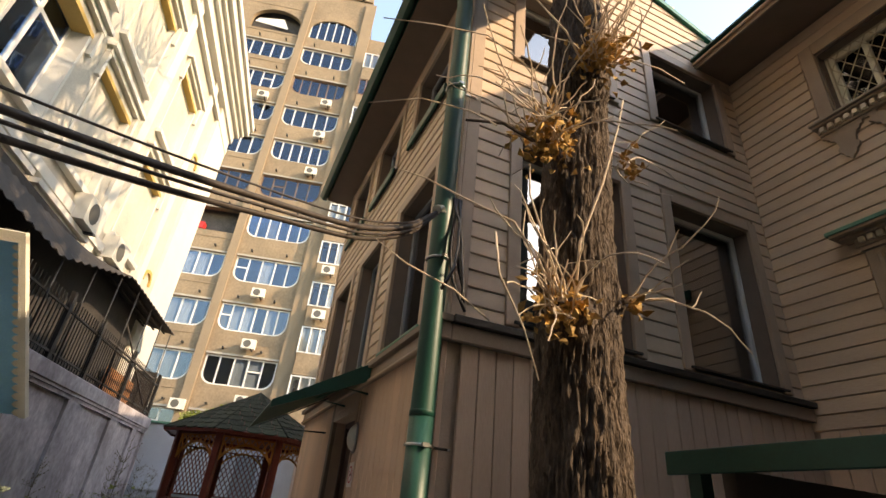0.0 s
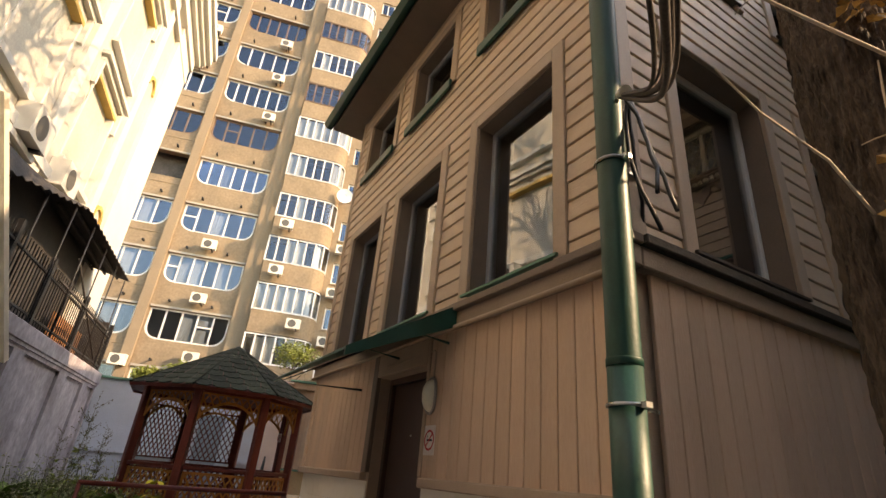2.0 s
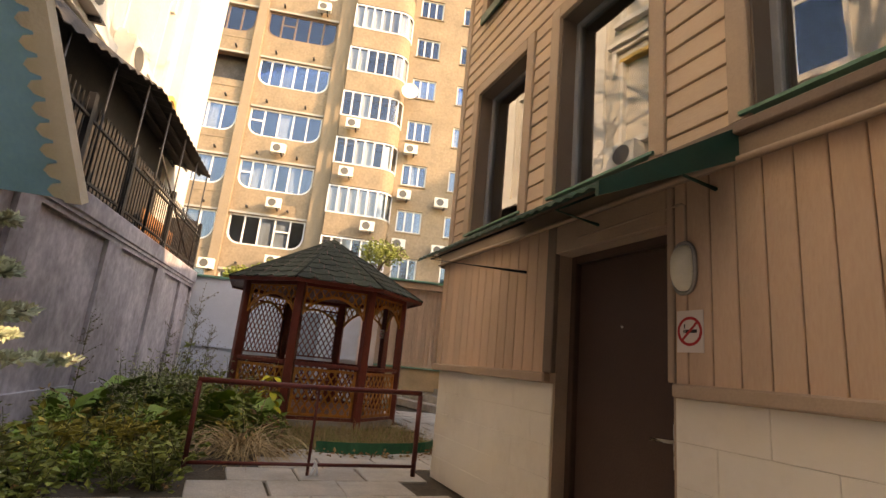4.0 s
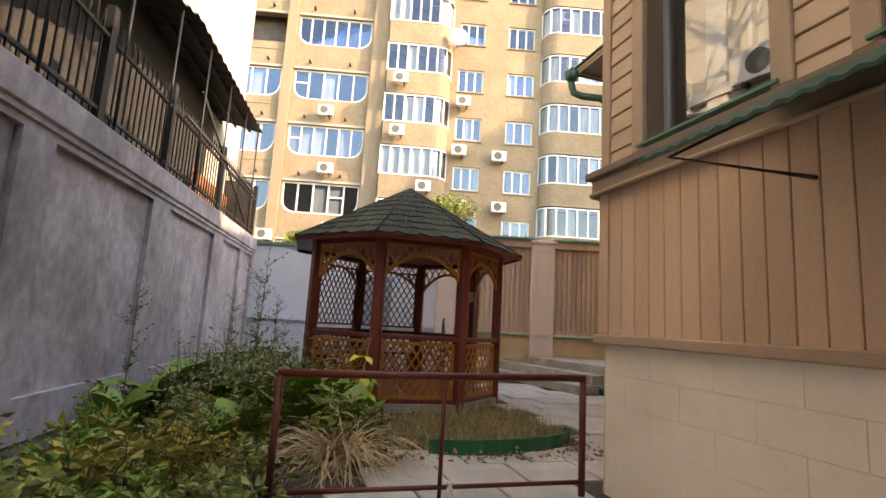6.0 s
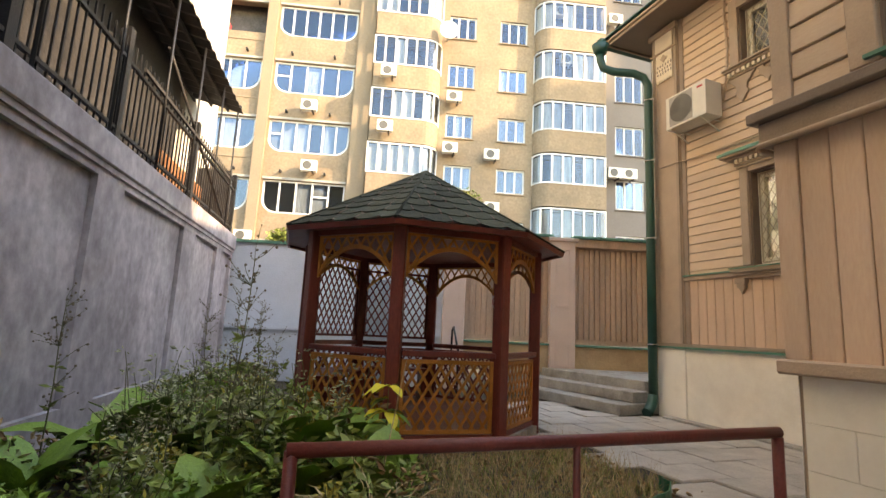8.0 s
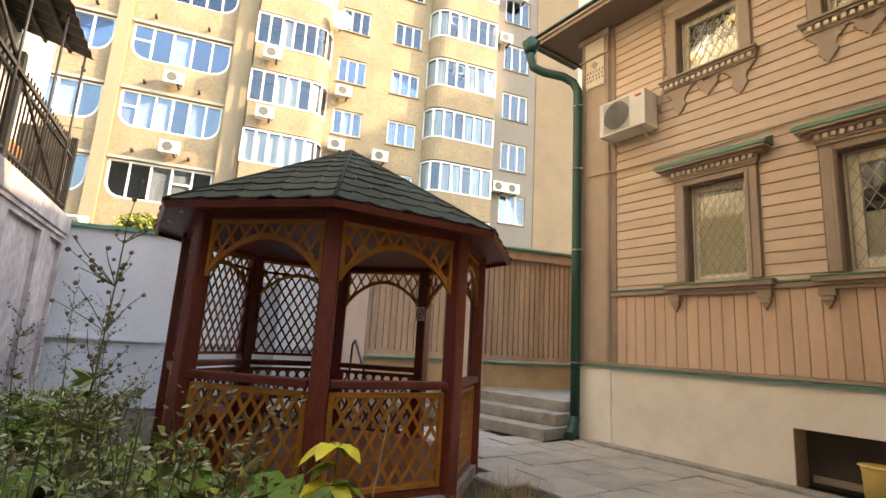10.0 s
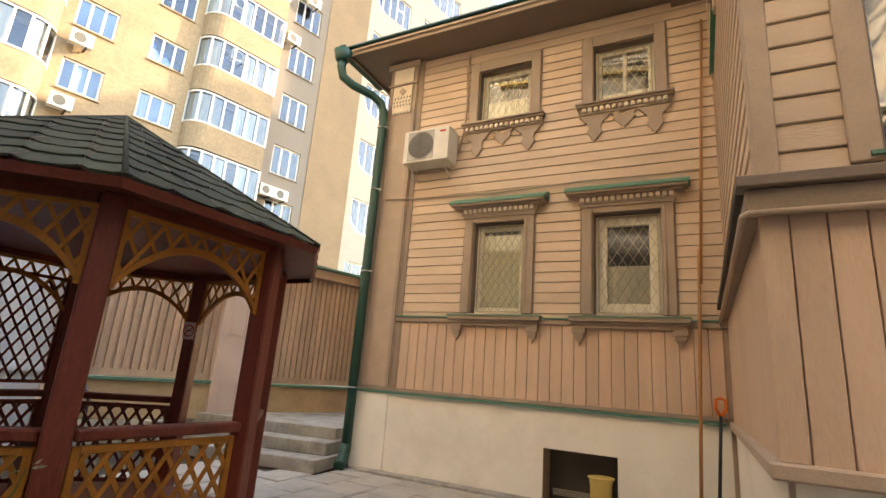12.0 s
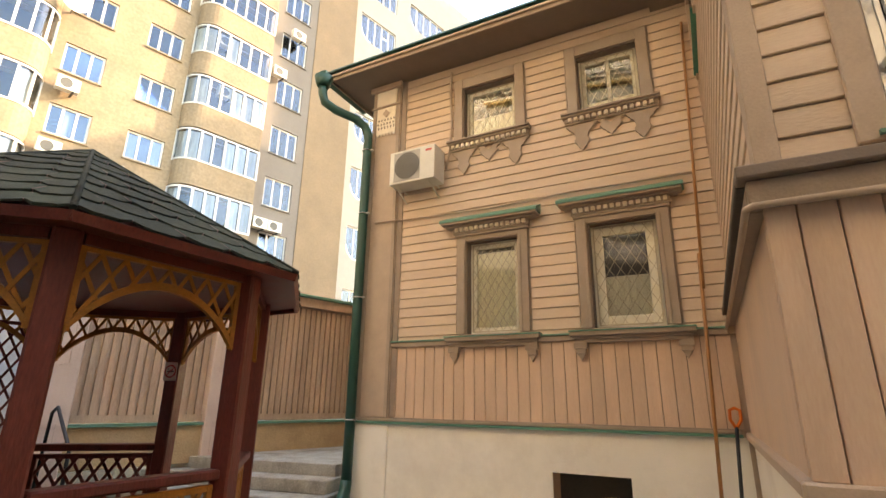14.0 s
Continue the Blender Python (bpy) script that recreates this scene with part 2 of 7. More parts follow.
def spans(lo, hi, cuts):
    """The stretches of lo..hi left by the cuts (a, b)."""
    out, at = [], lo
    for a, b in sorted(cuts):
        if b <= lo or a >= hi:
            continue
        if a > at + 0.02:
            out.append((at, a))
        at = max(at, b)
    if hi > at + 0.02:
        out.append((at, hi))
    return out


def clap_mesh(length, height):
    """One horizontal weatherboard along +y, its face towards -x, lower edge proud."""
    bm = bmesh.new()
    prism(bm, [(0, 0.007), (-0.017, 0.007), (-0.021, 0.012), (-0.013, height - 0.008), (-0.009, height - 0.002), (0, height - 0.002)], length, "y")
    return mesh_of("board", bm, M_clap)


def clad(parent, u0, u1, z0, z1, pitch, cuts, turn=None):
    """Weatherboards over a wall; cuts are (u0, u1, z0, z1) that stay free."""
    z = z0
    cache = {}
    while z < z1 - 0.03:
        h = min(pitch, z1 - z)
        for a, b in spans(u0, u1, [(c[0], c[1]) for c in cuts if c[2] < z + h * 0.5 < c[3]]):
            key = (round(b - a, 3), round(h, 3))
            if key not in cache:
                cache[key] = clap_mesh(b - a - 0.002, h)
            shared("board", cache[key], parent, (turn or Matrix()) @ pose(0, a, z))
        z += pitch


def upright_mesh(width, height, mat):
    bm = bmesh.new()
    prism(bm, [(0, 0), (0, width - 0.006), (-0.018, width - 0.006), (-0.022, width - 0.010), (-0.022, 0.004), (-0.018, 0.0)], height, "z")
    return mesh_of("board", bm, mat)


def panel_boards(parent, u0, u1, z0, z1, pitch, cuts, mat, turn=None):
    """Upright boards over a wall, with a narrow dark joint between them."""
    count = max(1, round((u1 - u0) / pitch))
    w = (u1 - u0) / count
    cache = {}
    for i in range(count):
        a = u0 + i * w
        for c, d in spans(z0, z1, [(q[2], q[3]) for q in cuts if q[0] < a + w / 2 < q[1]]):
            key = round(d - c, 3)
            if key not in cache:
                cache[key] = upright_mesh(w, d - c, mat)
            shared("board", cache[key], parent, (turn or Matrix()) @ pose(0, a, c))


WEST = Matrix()                                   # local y runs along +y, face towards -x


# ---- the newer wing (tan boards, tall windows) ----
AX, AY0, AY1, ATOP = 1.30, 3.08, 8.10, 6.30
W_HOLES = [(6.70, 7.65, 2.42, 4.00), (5.24, 6.20, 2.42, 4.00), (3.62, 4.60, 2.42, 4.00),
           (6.70, 7.65, 5.03, 5.95), (5.24, 6.20, 5.03, 5.95), (3.62, 4.60, 5.03, 5.95)]
DOOR = (5.10, 6.10, 0.0, 1.94)
S_HOLES = [(3.60, 4.70, 2.42, 4.10), (1.86, 2.96, 2.42, 4.10), (3.60, 4.66, 5.20, 6.26), (1.86, 2.92, 5.20, 6.26)]
N_HOLES = [(3.55, 4.60, 5.03, 5.95)]
wing = thing("wall_wing", "tan weatherboarded wing with vertical lower boards and tall windows", "house wall", pose(AX, 0, 0), kind="structure")
bm = bmesh.new()
pierced(bm, AY0, AY1, 0.0, ATOP, W_HOLES + [DOOR], 0.28)
part("wall", bm, M_trim, wing)
bm = bmesh.new()
pierced(bm, 0.30, 3.70, 0.0, ATOP, [(a - AX, b - AX, c, d) for a, b, c, d in S_HOLES], 0.28, True)
ob = part("wall", bm, M_trim, wing)
ob.location = (0, AY0, 0)
bm = bmesh.new()
pierced(bm, 0.30, 3.70, 0.0, ATOP, [(a - AX, b - AX, c, d) for a, b, c, d in N_HOLES], 0.28, True)
ob = part("wall", bm, M_trim, wing)
ob.location = (0, AY1 - 0.28, 0)
# boards, west face
frames_w = [(a - 0.12, b + 0.12, c - 0.05, d + 0.12) for a, b, c, d in W_HOLES]
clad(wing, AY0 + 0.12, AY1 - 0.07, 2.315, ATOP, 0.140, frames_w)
panel_boards(wing, AY0 + 0.096, 4.983, 1.10, 2.16, 0.139, [], M_board, pose(-0.012, 0, 0))
panel_boards(wing, 4.983, 5.06, 1.10, 2.16, 0.077, [], M_board, pose(-0.012, 0, 0))
panel_boards(wing, 6.206, 8.0195, 1.10, 2.16, 0.1395, [], M_board, pose(-0.012, 0, 0))
for y0, y1 in ((AY0 + 0.10, 5.06), (6.21, AY1 - 0.10)):
    boxpart("board_backing", M_trim_dark, wing, -0.012, 0.0, y0, y1, 1.10, 2.15)
# boards, south and north faces
to_south = pose(0, AY0, 0, 0, 0, 90)
cuts_s = [(-(b - AX) - 0.12, -(a - AX) + 0.12, c - 0.05, d + 0.12) for a, b, c, d in S_HOLES]
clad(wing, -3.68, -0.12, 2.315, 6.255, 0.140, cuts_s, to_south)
panel_boards(wing, -3.68, -0.10, 1.10, 2.16, 0.14, [], M_board, to_south @ pose(-0.012, 0, 0))
to_north = pose(0, AY1, 0, 0, 0, -90)
cuts_n = [(a - AX - 0.12, b - AX + 0.12, c - 0.05, d + 0.12) for a, b, c, d in N_HOLES]
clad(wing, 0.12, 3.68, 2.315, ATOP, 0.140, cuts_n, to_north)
boxpart("panel", M_board, wing, 0.10, 3.68, AY1, AY1 + 0.02, 1.10, 2.16)
# corner boards
for y in (AY0, AY1 - 0.12):
    boxpart("corner_board", M_trim, wing, -0.030, 0.0, y - (0.03 if y == AY0 else -0.05), y + 0.12 + (0.03 if y != AY0 else 0), 2.30, ATOP, bevel=0.004)
    boxpart("corner_board", M_board, wing, -0.042, 0.0, y - (0.03 if y == AY0 else -0.04), y + 0.10 + (0.05 if y != AY0 else 0), 1.10, 2.149, bevel=0.004)
boxpart("corner_board", M_trim, wing, 0.001, 0.12, AY0 - 0.030, AY0, 2.30, ATOP, bevel=0.004)
boxpart("corner_board", M_trim, wing, 0.001, 0.12, AY1, AY1 + 0.030, 2.30, ATOP, bevel=0.004)
# ledge between the storeys and the skirting at the foot of the boards
for dims in ((-0.12, 0.0, AY0 - 0.10, AY1 + 0.115, 2.27, 2.325), (0.001, 3.70, AY0 - 0.12, AY0, 2.27, 2.325), (0.001, 3.70, AY1, AY1 + 0.115, 2.27, 2.325)):
    boxpart("ledge", M_flash if dims[0] > 0 else M_trim_dark, wing, *dims, bevel=0.006)
for dims in ((-0.08, 0.0, AY0 - 0.08, AY1 + 0.08, 2.15, 2.268), (0.001, 3.70, AY0 - 0.08, AY0, 2.15, 2.268), (0.001, 3.70, AY1, AY1 + 0.08, 2.15, 2.268)):
    boxpart("ledge_board", M_ledge, wing, *dims, bevel=0.008)
for dims in ((-0.065, 0.0, AY0 - 0.065, 5.06, 1.03, 1.10), (-0.065, 0.0, 6.16, AY1 + 0.065, 1.03, 1.10), (0.001, 3.70, AY1, AY1 + 0.065, 1.03, 1.10), (0.001, 3.70, AY0 - 0.065, AY0, 1.03, 1.10)):
    boxpart("skirting_board", M_trim, wing, *dims, bevel=0.01)
bm = bmesh.new()
box(bm, 0.0, 3.7, AY1 - 0.004, AY1 + 0.004, 0.0, 1.03)
part("plinth", bm, M_plinth, wing)
for y0, y1 in ((AY0 + 0.02, 5.08), (6.12, AY1 - 0.02)):
    for row in range(5):
        y = y0 - (0.25 if row % 2 else 0.0)
        while y < y1:
            a, b = max(y, y0), min(y + 0.50, y1)
            y += 0.50
            if b - a > 0.03:
                boxpart("block", M_plinth, wing, -0.010, 0.0, a + 0.001, b - 0.001, row * 0.206, row * 0.206 + 0.2045, bevel=0.002)


def window_unit(name, label, a, b, c, d, wall, turn, edge=0.055, frame_mat=M_grey_frame, pane=M_pane, inset=0.17, trim=True, sill_mat=M_green, mullions=(), curtain=None, apron=False):
    """A window set back in its opening: lining, outer trim, frame, pane and sill. Local y along the wall, face towards -x."""
    w = thing(name, label, "window", wall @ turn, kind="structure")
    t = edge
    for dims in ((inset, inset + 0.06, a, a + t, c, d), (inset, inset + 0.06, b - t, b, c, d), (inset, inset + 0.06, a + t, b - t, c, c + t), (inset, inset + 0.06, a + t, b - t, d - t, d)):
        boxpart("window_frame", frame_mat, w, *dims, bevel=0.006)
    for u in mullions:
        boxpart("mullion", frame_mat, w, inset + 0.002, inset + 0.058, u - 0.025, u + 0.025, c + t, d - t, bevel=0.005)
    p = boxpart("pane", pane, w, inset + 0.026, inset + 0.034, a + t, b - t, c + t, d - t)
    p.visible_shadow = False
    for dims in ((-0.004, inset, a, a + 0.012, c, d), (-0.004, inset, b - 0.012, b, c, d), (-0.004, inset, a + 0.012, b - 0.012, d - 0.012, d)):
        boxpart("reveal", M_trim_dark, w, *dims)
    if trim:
        for dims in ((-0.038, 0.0, a - 0.12, a - 0.001, c - 0.05, d + 0.12), (-0.038, 0.0, b + 0.001, b + 0.12, c - 0.05, d + 0.12), (-0.038, 0.0, a - 0.001, b + 0.001, d, d + 0.12)):
            boxpart("trim", M_trim, w, *dims, bevel=0.006)
    if sill_mat:
        bm = bmesh.new()
        prism(bm, [(-0.06, c - 0.03), (-0.06, c - 0.012), (inset, c + 0.012), (inset, c - 0.035)], b - a + 0.10, "y", a - 0.05)
        part("window_sill", bm, sill_mat, w)
    if apron:
        boxpart("sill_apron", sill_mat, w, -0.075, -0.040, a - 0.06, b + 0.06, c - 0.13, c - 0.014, bevel=0.004)
    if curtain:
        boxpart("blind", curtain, w, inset + 0.12, inset + 0.13, a + t, b - t, c + t, d - t)
    return w


wallm = pose(AX, 0, 0)
for i, h in enumerate(W_HOLES):
    window_unit(f"window_{i + 1}", "tall mirror-dark window in deep brown reveals" if i < 3 else "square upper window with dark green metal sill", *h, wallm, WEST, inset=0.13, sill_mat=M_green_pale if i < 3 else M_green, apron=i > 2)
for i, (a, b, c, d) in enumerate(S_HOLES):
    window_unit(f"window_{i + 7}", "white-framed window in shaded weatherboard wall", -(b - AX), -(a - AX), c, d, wallm, to_south, frame_mat=M_frame, sill_mat=M_flash, inset=0.15)
for i, (a, b, c, d) in enumerate(N_HOLES):
    window_unit("window_11", "upper window with dark green metal sill", a - AX, b - AX, c, d, wallm, to_north, inset=0.15, sill_mat=M_roof_green)

# rooms behind the panes; dark colour stands in for their lack of light
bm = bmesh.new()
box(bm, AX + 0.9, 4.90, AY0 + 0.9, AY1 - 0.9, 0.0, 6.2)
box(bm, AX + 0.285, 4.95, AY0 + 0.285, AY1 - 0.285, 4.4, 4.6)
solid("wall_inner", bm, M_interior, "inner walls behind the windows, coloured dark for unlit rooms", "inner wall", kind="structure")

# eaves and hipped roof of the wing
def hip_roof(name, label, x0, x1, y0, y1, z, rise, run, mat, fascia):
    r = thing(name, label, "roof", kind="structure")
    bm = bmesh.new()
    lo = [(x0, y0, z + 0.10), (x1, y0, z + 0.10), (x1, y1, z + 0.10), (x0, y1, z + 0.10)]
    top = [(x0 + run, y0 + run, z + rise), (x1, y0 + run, z + rise), (x1, y1 - run, z + rise), (x0 + run, y1 - run, z + rise)]
    a = [bm.verts.new(p) for p in lo]
    b = [bm.verts.new(p) for p in top]
    for i in range(4):
        bm.faces.new((a[i], a[(i + 1) % 4], b[(i + 1) % 4], b[i]))
    bm.faces.new(b)
    bm.faces.new(a[::-1])
    part("roof_sheet", bm, mat, r)
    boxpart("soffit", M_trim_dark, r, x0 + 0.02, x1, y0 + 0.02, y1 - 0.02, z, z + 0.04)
    for dims in ((x0, x0 + 0.02, y0, y1, z - 0.04, z + 0.098), (x0 + 0.02, x1, y0, y0 + 0.02, z - 0.04, z + 0.098), (x0 + 0.02, x1, y1 - 0.02, y1, z - 0.04, z + 0.098)):
        boxpart("fascia", fascia, r, *dims)
    return r


def gable_boards(parent, y, steep):
    """Weatherboards in the gable over the south wall, each course cut to the roof slope."""
    z = 6.255
    while z < 7.85:
        left = max(0.0, (z + 0.14 - ATOP) / steep - 0.46) + 0.02
        right = min(3.68, 3.70 - max(0.0, (z + 0.14 - 7.05) / 0.6))
        if right - left > 0.1:
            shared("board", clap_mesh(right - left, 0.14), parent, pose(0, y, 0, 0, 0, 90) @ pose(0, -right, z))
        z += 0.14


GABLE_STEEP = 0.44
gable_boards(wing, AY0, GABLE_STEEP)
bm = bmesh.new()
prism(bm, [(0.0, ATOP), (0.0, ATOP + 0.20), (2.10, 7.42), (3.70, 6.98), (3.70, ATOP)], 0.28, "y", AY0)
part("gable", bm, M_trim, wing)
roof = thing("roof_wing", "green sheet gable roof over brown boarded eaves", "roof", kind="structure")
bm = bmesh.new()
prism(bm, [(AX - 0.46, ATOP + 0.02), (AX - 0.46, ATOP + 0.10), (3.42, 7.62), (5.0, 7.10), (5.0, 7.02), (3.42, 7.54)], AY1 - AY0 + 0.52, "y", AY0 - 0.06)
part("roof_sheet", bm, M_roof_green, roof)
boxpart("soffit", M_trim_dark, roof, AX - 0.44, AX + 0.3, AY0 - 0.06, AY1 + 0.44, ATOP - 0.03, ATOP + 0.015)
boxpart("fascia", M_green, roof, AX - 0.482, AX - 0.462, AY0 - 0.06, AY1 + 0.46, ATOP - 0.04, ATOP + 0.11)
bm = bmesh.new()
prism(bm, [(AX, ATOP), (AX, ATOP + 0.19), (3.42, 7.52), (5.0, 7.0), (5.0, ATOP)], 0.28, "y", AY1 - 0.28)
part("gable", bm, M_board, roof)
boxpart("soffit", M_trim_dark, roof, AX - 0.44, 5.0, AY1 + 0.001, AY1 + 0.44, ATOP + 0.016, ATOP + 0.05)

# ---- the old house ----
OX, OY0, OY1, OTOP = 5.0, -0.3, 12.88, 6.42
O_HOLES = [(10.46, 11.20, 2.20, 3.48), (8.75, 9.55, 2.20, 3.50), (10.43, 11.26, 5.05, 5.95), (8.76, 9.55, 5.05, 5.95),
           (1.30, 2.06, 5.05, 5.95), (1.30, 2.06, 2.20, 3.48)]
NICHE = (9.28, 10.13, -0.1, 0.60)
house = thing("wall_house", "old two-storey tan timber house wall on a cream plinth", "house wall", pose(OX, 0, 0), kind="structure")
bm = bmesh.new()
pierced(bm, OY0, OY1, 0.0, OTOP, O_HOLES + [NICHE], 0.35)
box(bm, 0.36, 8.0, OY1 - 0.3, OY1 - 0.001, 0, OTOP)
box(bm, 0.36, 8.0, OY0 + 0.001, OY0 + 0.3, 0, OTOP)
box(bm, 7.9, 8.2, OY0, OY1, 0, OTOP)
part("wall", bm, M_trim, house)
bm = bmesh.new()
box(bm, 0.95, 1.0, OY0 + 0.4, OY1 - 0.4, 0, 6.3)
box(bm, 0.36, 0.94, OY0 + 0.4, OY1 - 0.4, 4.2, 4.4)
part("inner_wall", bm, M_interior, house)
o_free = [(a - 0.16, b + 0.16, c - 0.06, d + 0.20) for a, b, c, d in O_HOLES]
O_WING = (AY0 - 0.0, AY1 + 0.0, 0, 9)
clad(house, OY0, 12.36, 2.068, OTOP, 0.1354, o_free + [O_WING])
for y0, y1 in ((8.19, 12.36), (OY0, 3.0)):
    boxpart("board_backing", M_trim_dark, house, -0.004, 0.0, y0, y1, 1.13, 2.06)
panel_boards(house, 12.266, 12.36, 1.13, 2.06, 0.094, [], M_board, pose(-0.004, 0, 0))
panel_boards(house, 8.172, 12.265, 1.13, 2.06, 0.1462, [], M_board, pose(-0.004, 0, 0))
panel_boards(house, OY0, 3.0, 1.13, 2.06, 0.165, [], M_board, pose(-0.004, 0, 0))
boxpart("pilaster", M_trim, house, -0.05, 0.0, 12.36, 12.90, 1.128, OTOP, bevel=0.008)
boxpart("pilaster_strip", M_ledge, house, -0.034, -0.002, 12.27, 12.358, 1.128, OTOP, bevel=0.006)
boxpart("pilaster_strip", M_carve, house, -0.075, -0.05, 12.37, 12.43, 1.128, OTOP, bevel=0.006)
boxpart("pilaster_strip", M_carve, house, -0.075, -0.05, 12.83, 12.895, 1.128, OTOP, bevel=0.006)
boxpart("belt", M_carve, house, -0.06, 0.0, 8.19, 12.36, 2.06, 2.13, bevel=0.012)
boxpart("belt_flashing", M_green_pale, house, -0.075, 0.0, 8.19, 12.36, 2.132, 2.15)
boxpart("plinth_band", M_carve, house, -0.056, 0.0, 8.19, 12.90, 1.08, 1.125, bevel=0.008)
boxpart("plinth_flashing", M_green_pale, house, -0.08, 0.0, 8.19, 12.93, 1.05, 1.078)
bm = bmesh.new()
pierced(bm, 8.15, OY1 + 0.04, 0.0, 1.05, [NICHE], 0.03)
ob = part("plinth", bm, M_plinth, house)
ob.location = (-0.03, 0, 0)
boxpart("plinth_pier", M_plinth, house, -0.055, -0.03, 12.36, 12.92, 0.0, 1.05, bevel=0.01)
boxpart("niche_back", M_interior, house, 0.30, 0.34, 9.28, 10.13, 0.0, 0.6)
kerb = boxpart("kerb", M_stone, house, -0.20, -0.031, 8.16, 12.70, -0.06, 0.034, bevel=0.01)
hip_roof("roof_house", "green sheet roof over wide boarded brown eaves", OX - 0.62, 13.4, OY0 - 0.5, 13.42, OTOP, 3.8, 4.0, M_roof_green, M_carve)
boxpart("fascia_bead", M_trim, bpy.data.objects["roof_house"], OX - 0.655, OX - 0.621, OY0 - 0.5, 13.42, OTOP + 0.015, OTOP + 0.055, bevel=0.006)
for i, h in enumerate(O_HOLES):
    window_unit(f"window_{i + 12}", "old cream-framed window behind a diamond lattice grille", *h, pose(OX, 0, 0), WEST, frame_mat=M_oldframe, pane=M_pane_clear, inset=0.105, trim=False, sill_mat=None, edge=0.15 if i == 1 else 0.095, mullions=((h[0] + h[1]) / 2,) if i in (3, 4) else ())

# ---- ground ----
bm = bmesh.new()
box(bm, -300, 300, -300, 300, -0.4, -0.02)
solid("ground", bm, M_soil, "dark garden soil with dry litter", "ground", kind="structure")

# ---- boundary wall and back wall ----
LW = pose(-4.34, 0, 0, 0, 0, -8.8)
lwall = thing("wall_west", "weathered grey plaster boundary wall with recessed panels", "boundary wall", LW, kind="structure")
boxpart("wall_core", M_wall_left, lwall, -0.45, -0.06, -8, 17.3, 0, 2.45)
L_PANELS = [(9.75 - 2.36 * k, 11.70 - 2.36 * k, 0.35, 2.38) for k in range(8)] + [(12.26, 14.22, 0.35, 2.38), (14.80, 16.10, 0.35, 2.38), (16.55, 17.2, 0.35, 2.38)]
bm = bmesh.new()
pierced(bm, -8, 17.3, 0.0, 2.45, L_PANELS, 0.058)
ob = part("piers", bm, M_wall_left, lwall)
ob.location = (-0.058, 0, 0)
boxpart("coping", M_wall_left, lwall, -0.50, 0.05, -8, 17.3, 2.50, 2.78, bevel=0.015)
boxpart("coping_band", M_wall_left, lwall, -0.45, 0.025, -8, 17.3, 2.45, 2.50)
BW = pose(0, 16.9, 0, 0, 0, -16)
bwall = thing("wall_back", "pale whitewashed back wall with a green metal cap", "boundary wall", BW, kind="structure")
boxpart("wall", M_wall_back, bwall, -2.6, 2.55, 0, 0.3, 0, 2.72)
boxpart("cap", M_green_pale, bwall, -2.6, 2.55, -0.05, 0.35, 2.72, 2.78)
boxpart("belt", M_wall_back, bwall, -2.6, 2.55, -0.05, -0.002, 1.0, 1.05)


# ---- things on the newer wing ----
door = thing("door_1", "closed brown steel entrance door in a deep tan reveal", "door", pose(AX, 0, 0), kind="structure")
boxpart("door_leaf", M_door, door, 0.14, 0.19, 5.16, 6.04, 0.02, 1.88, bevel=0.004)
boxpart("door_frame", M_door, door, 0.10, 0.22, 6.045, 6.10, 0.0, 1.94, bevel=0.004)
boxpart("door_frame", M_door, door, 0.10, 0.22, 5.10, 5.155, 0.0, 1.94, bevel=0.004)
boxpart("door_frame", M_door, door, 0.10, 0.22, 5.156, 6.044, 1.885, 1.94, bevel=0.004)
boxpart("architrave", M_trim_dark, door, -0.045, -0.001, 6.10, 6.205, 1.10, 2.148, bevel=0.006)
boxpart("architrave", M_trim, door, -0.045, -0.001, 5.06, 5.10, 1.10, 2.148, bevel=0.006)
boxpart("architrave", M_trim, door, -0.045, -0.001, 5.101, 6.099, 1.94, 2.148, bevel=0.006)
M_chrome = material("brushed_steel", (0.55, 0.55, 0.54), 0.28, 0.06, 6.0, 120, 0.06, metal=1.0)
handle = boxpart("handle_plate", M_chrome, door, 0.128, 0.14, 5.185, 5.225, 0.66, 0.90, label="brushed steel handle plate", bevel=0.004)
bm = bmesh.new()
tube(bm, [(0.128, 5.205, 0.80), (0.085, 5.205, 0.80), (0.08, 5.215, 0.80), (0.08, 5.33, 0.795)], 0.009, 8)
part("handle_lever", bm, M_chrome, handle)
bm = bmesh.new()
tube(bm, [(0.142, 5.62, 1.42), (0.134, 5.62, 1.42)], 0.009, 10)
part("peephole", bm, M_chrome, door)

# awning over the door: corrugated green sheet on iron brackets
awning = thing("door_awning", "dark green corrugated metal awning over the door", "awning")
bm = bmesh.new()
rows_a = []
for i in range(53):
    y = 4.66 + i * 0.038
    lift = 0.012 * (i % 2)
    rows_a.append([bm.verts.new((x, y, z + lift)) for x, z in ((1.27, 2.335), (0.40, 1.835), (0.40, 1.82), (1.27, 2.320))])
for a, b in zip(rows_a, rows_a[1:]):
    for k in range(4):
        bm.faces.new((a[k], a[(k + 1) % 4], b[(k + 1) % 4], b[k]))
bm.faces.new(rows_a[0])
bm.faces.new(rows_a[-1][::-1])
part("sheet", bm, M_green, awning)
bm = bmesh.new()
prism(bm, [(1.27, 2.345), (0.395, 1.845), (0.395, 1.78), (1.27, 2.17)], 0.02, "y", 4.635)
part("side_flashing", bm, M_green, awning)
bm = bmesh.new()
tube(bm, [(1.27, 6.50, 1.86), (0.45, 6.50, 1.825), (1.27, 6.50, 2.295)], 0.012, 6)
part("bracket", bm, M_black, awning)
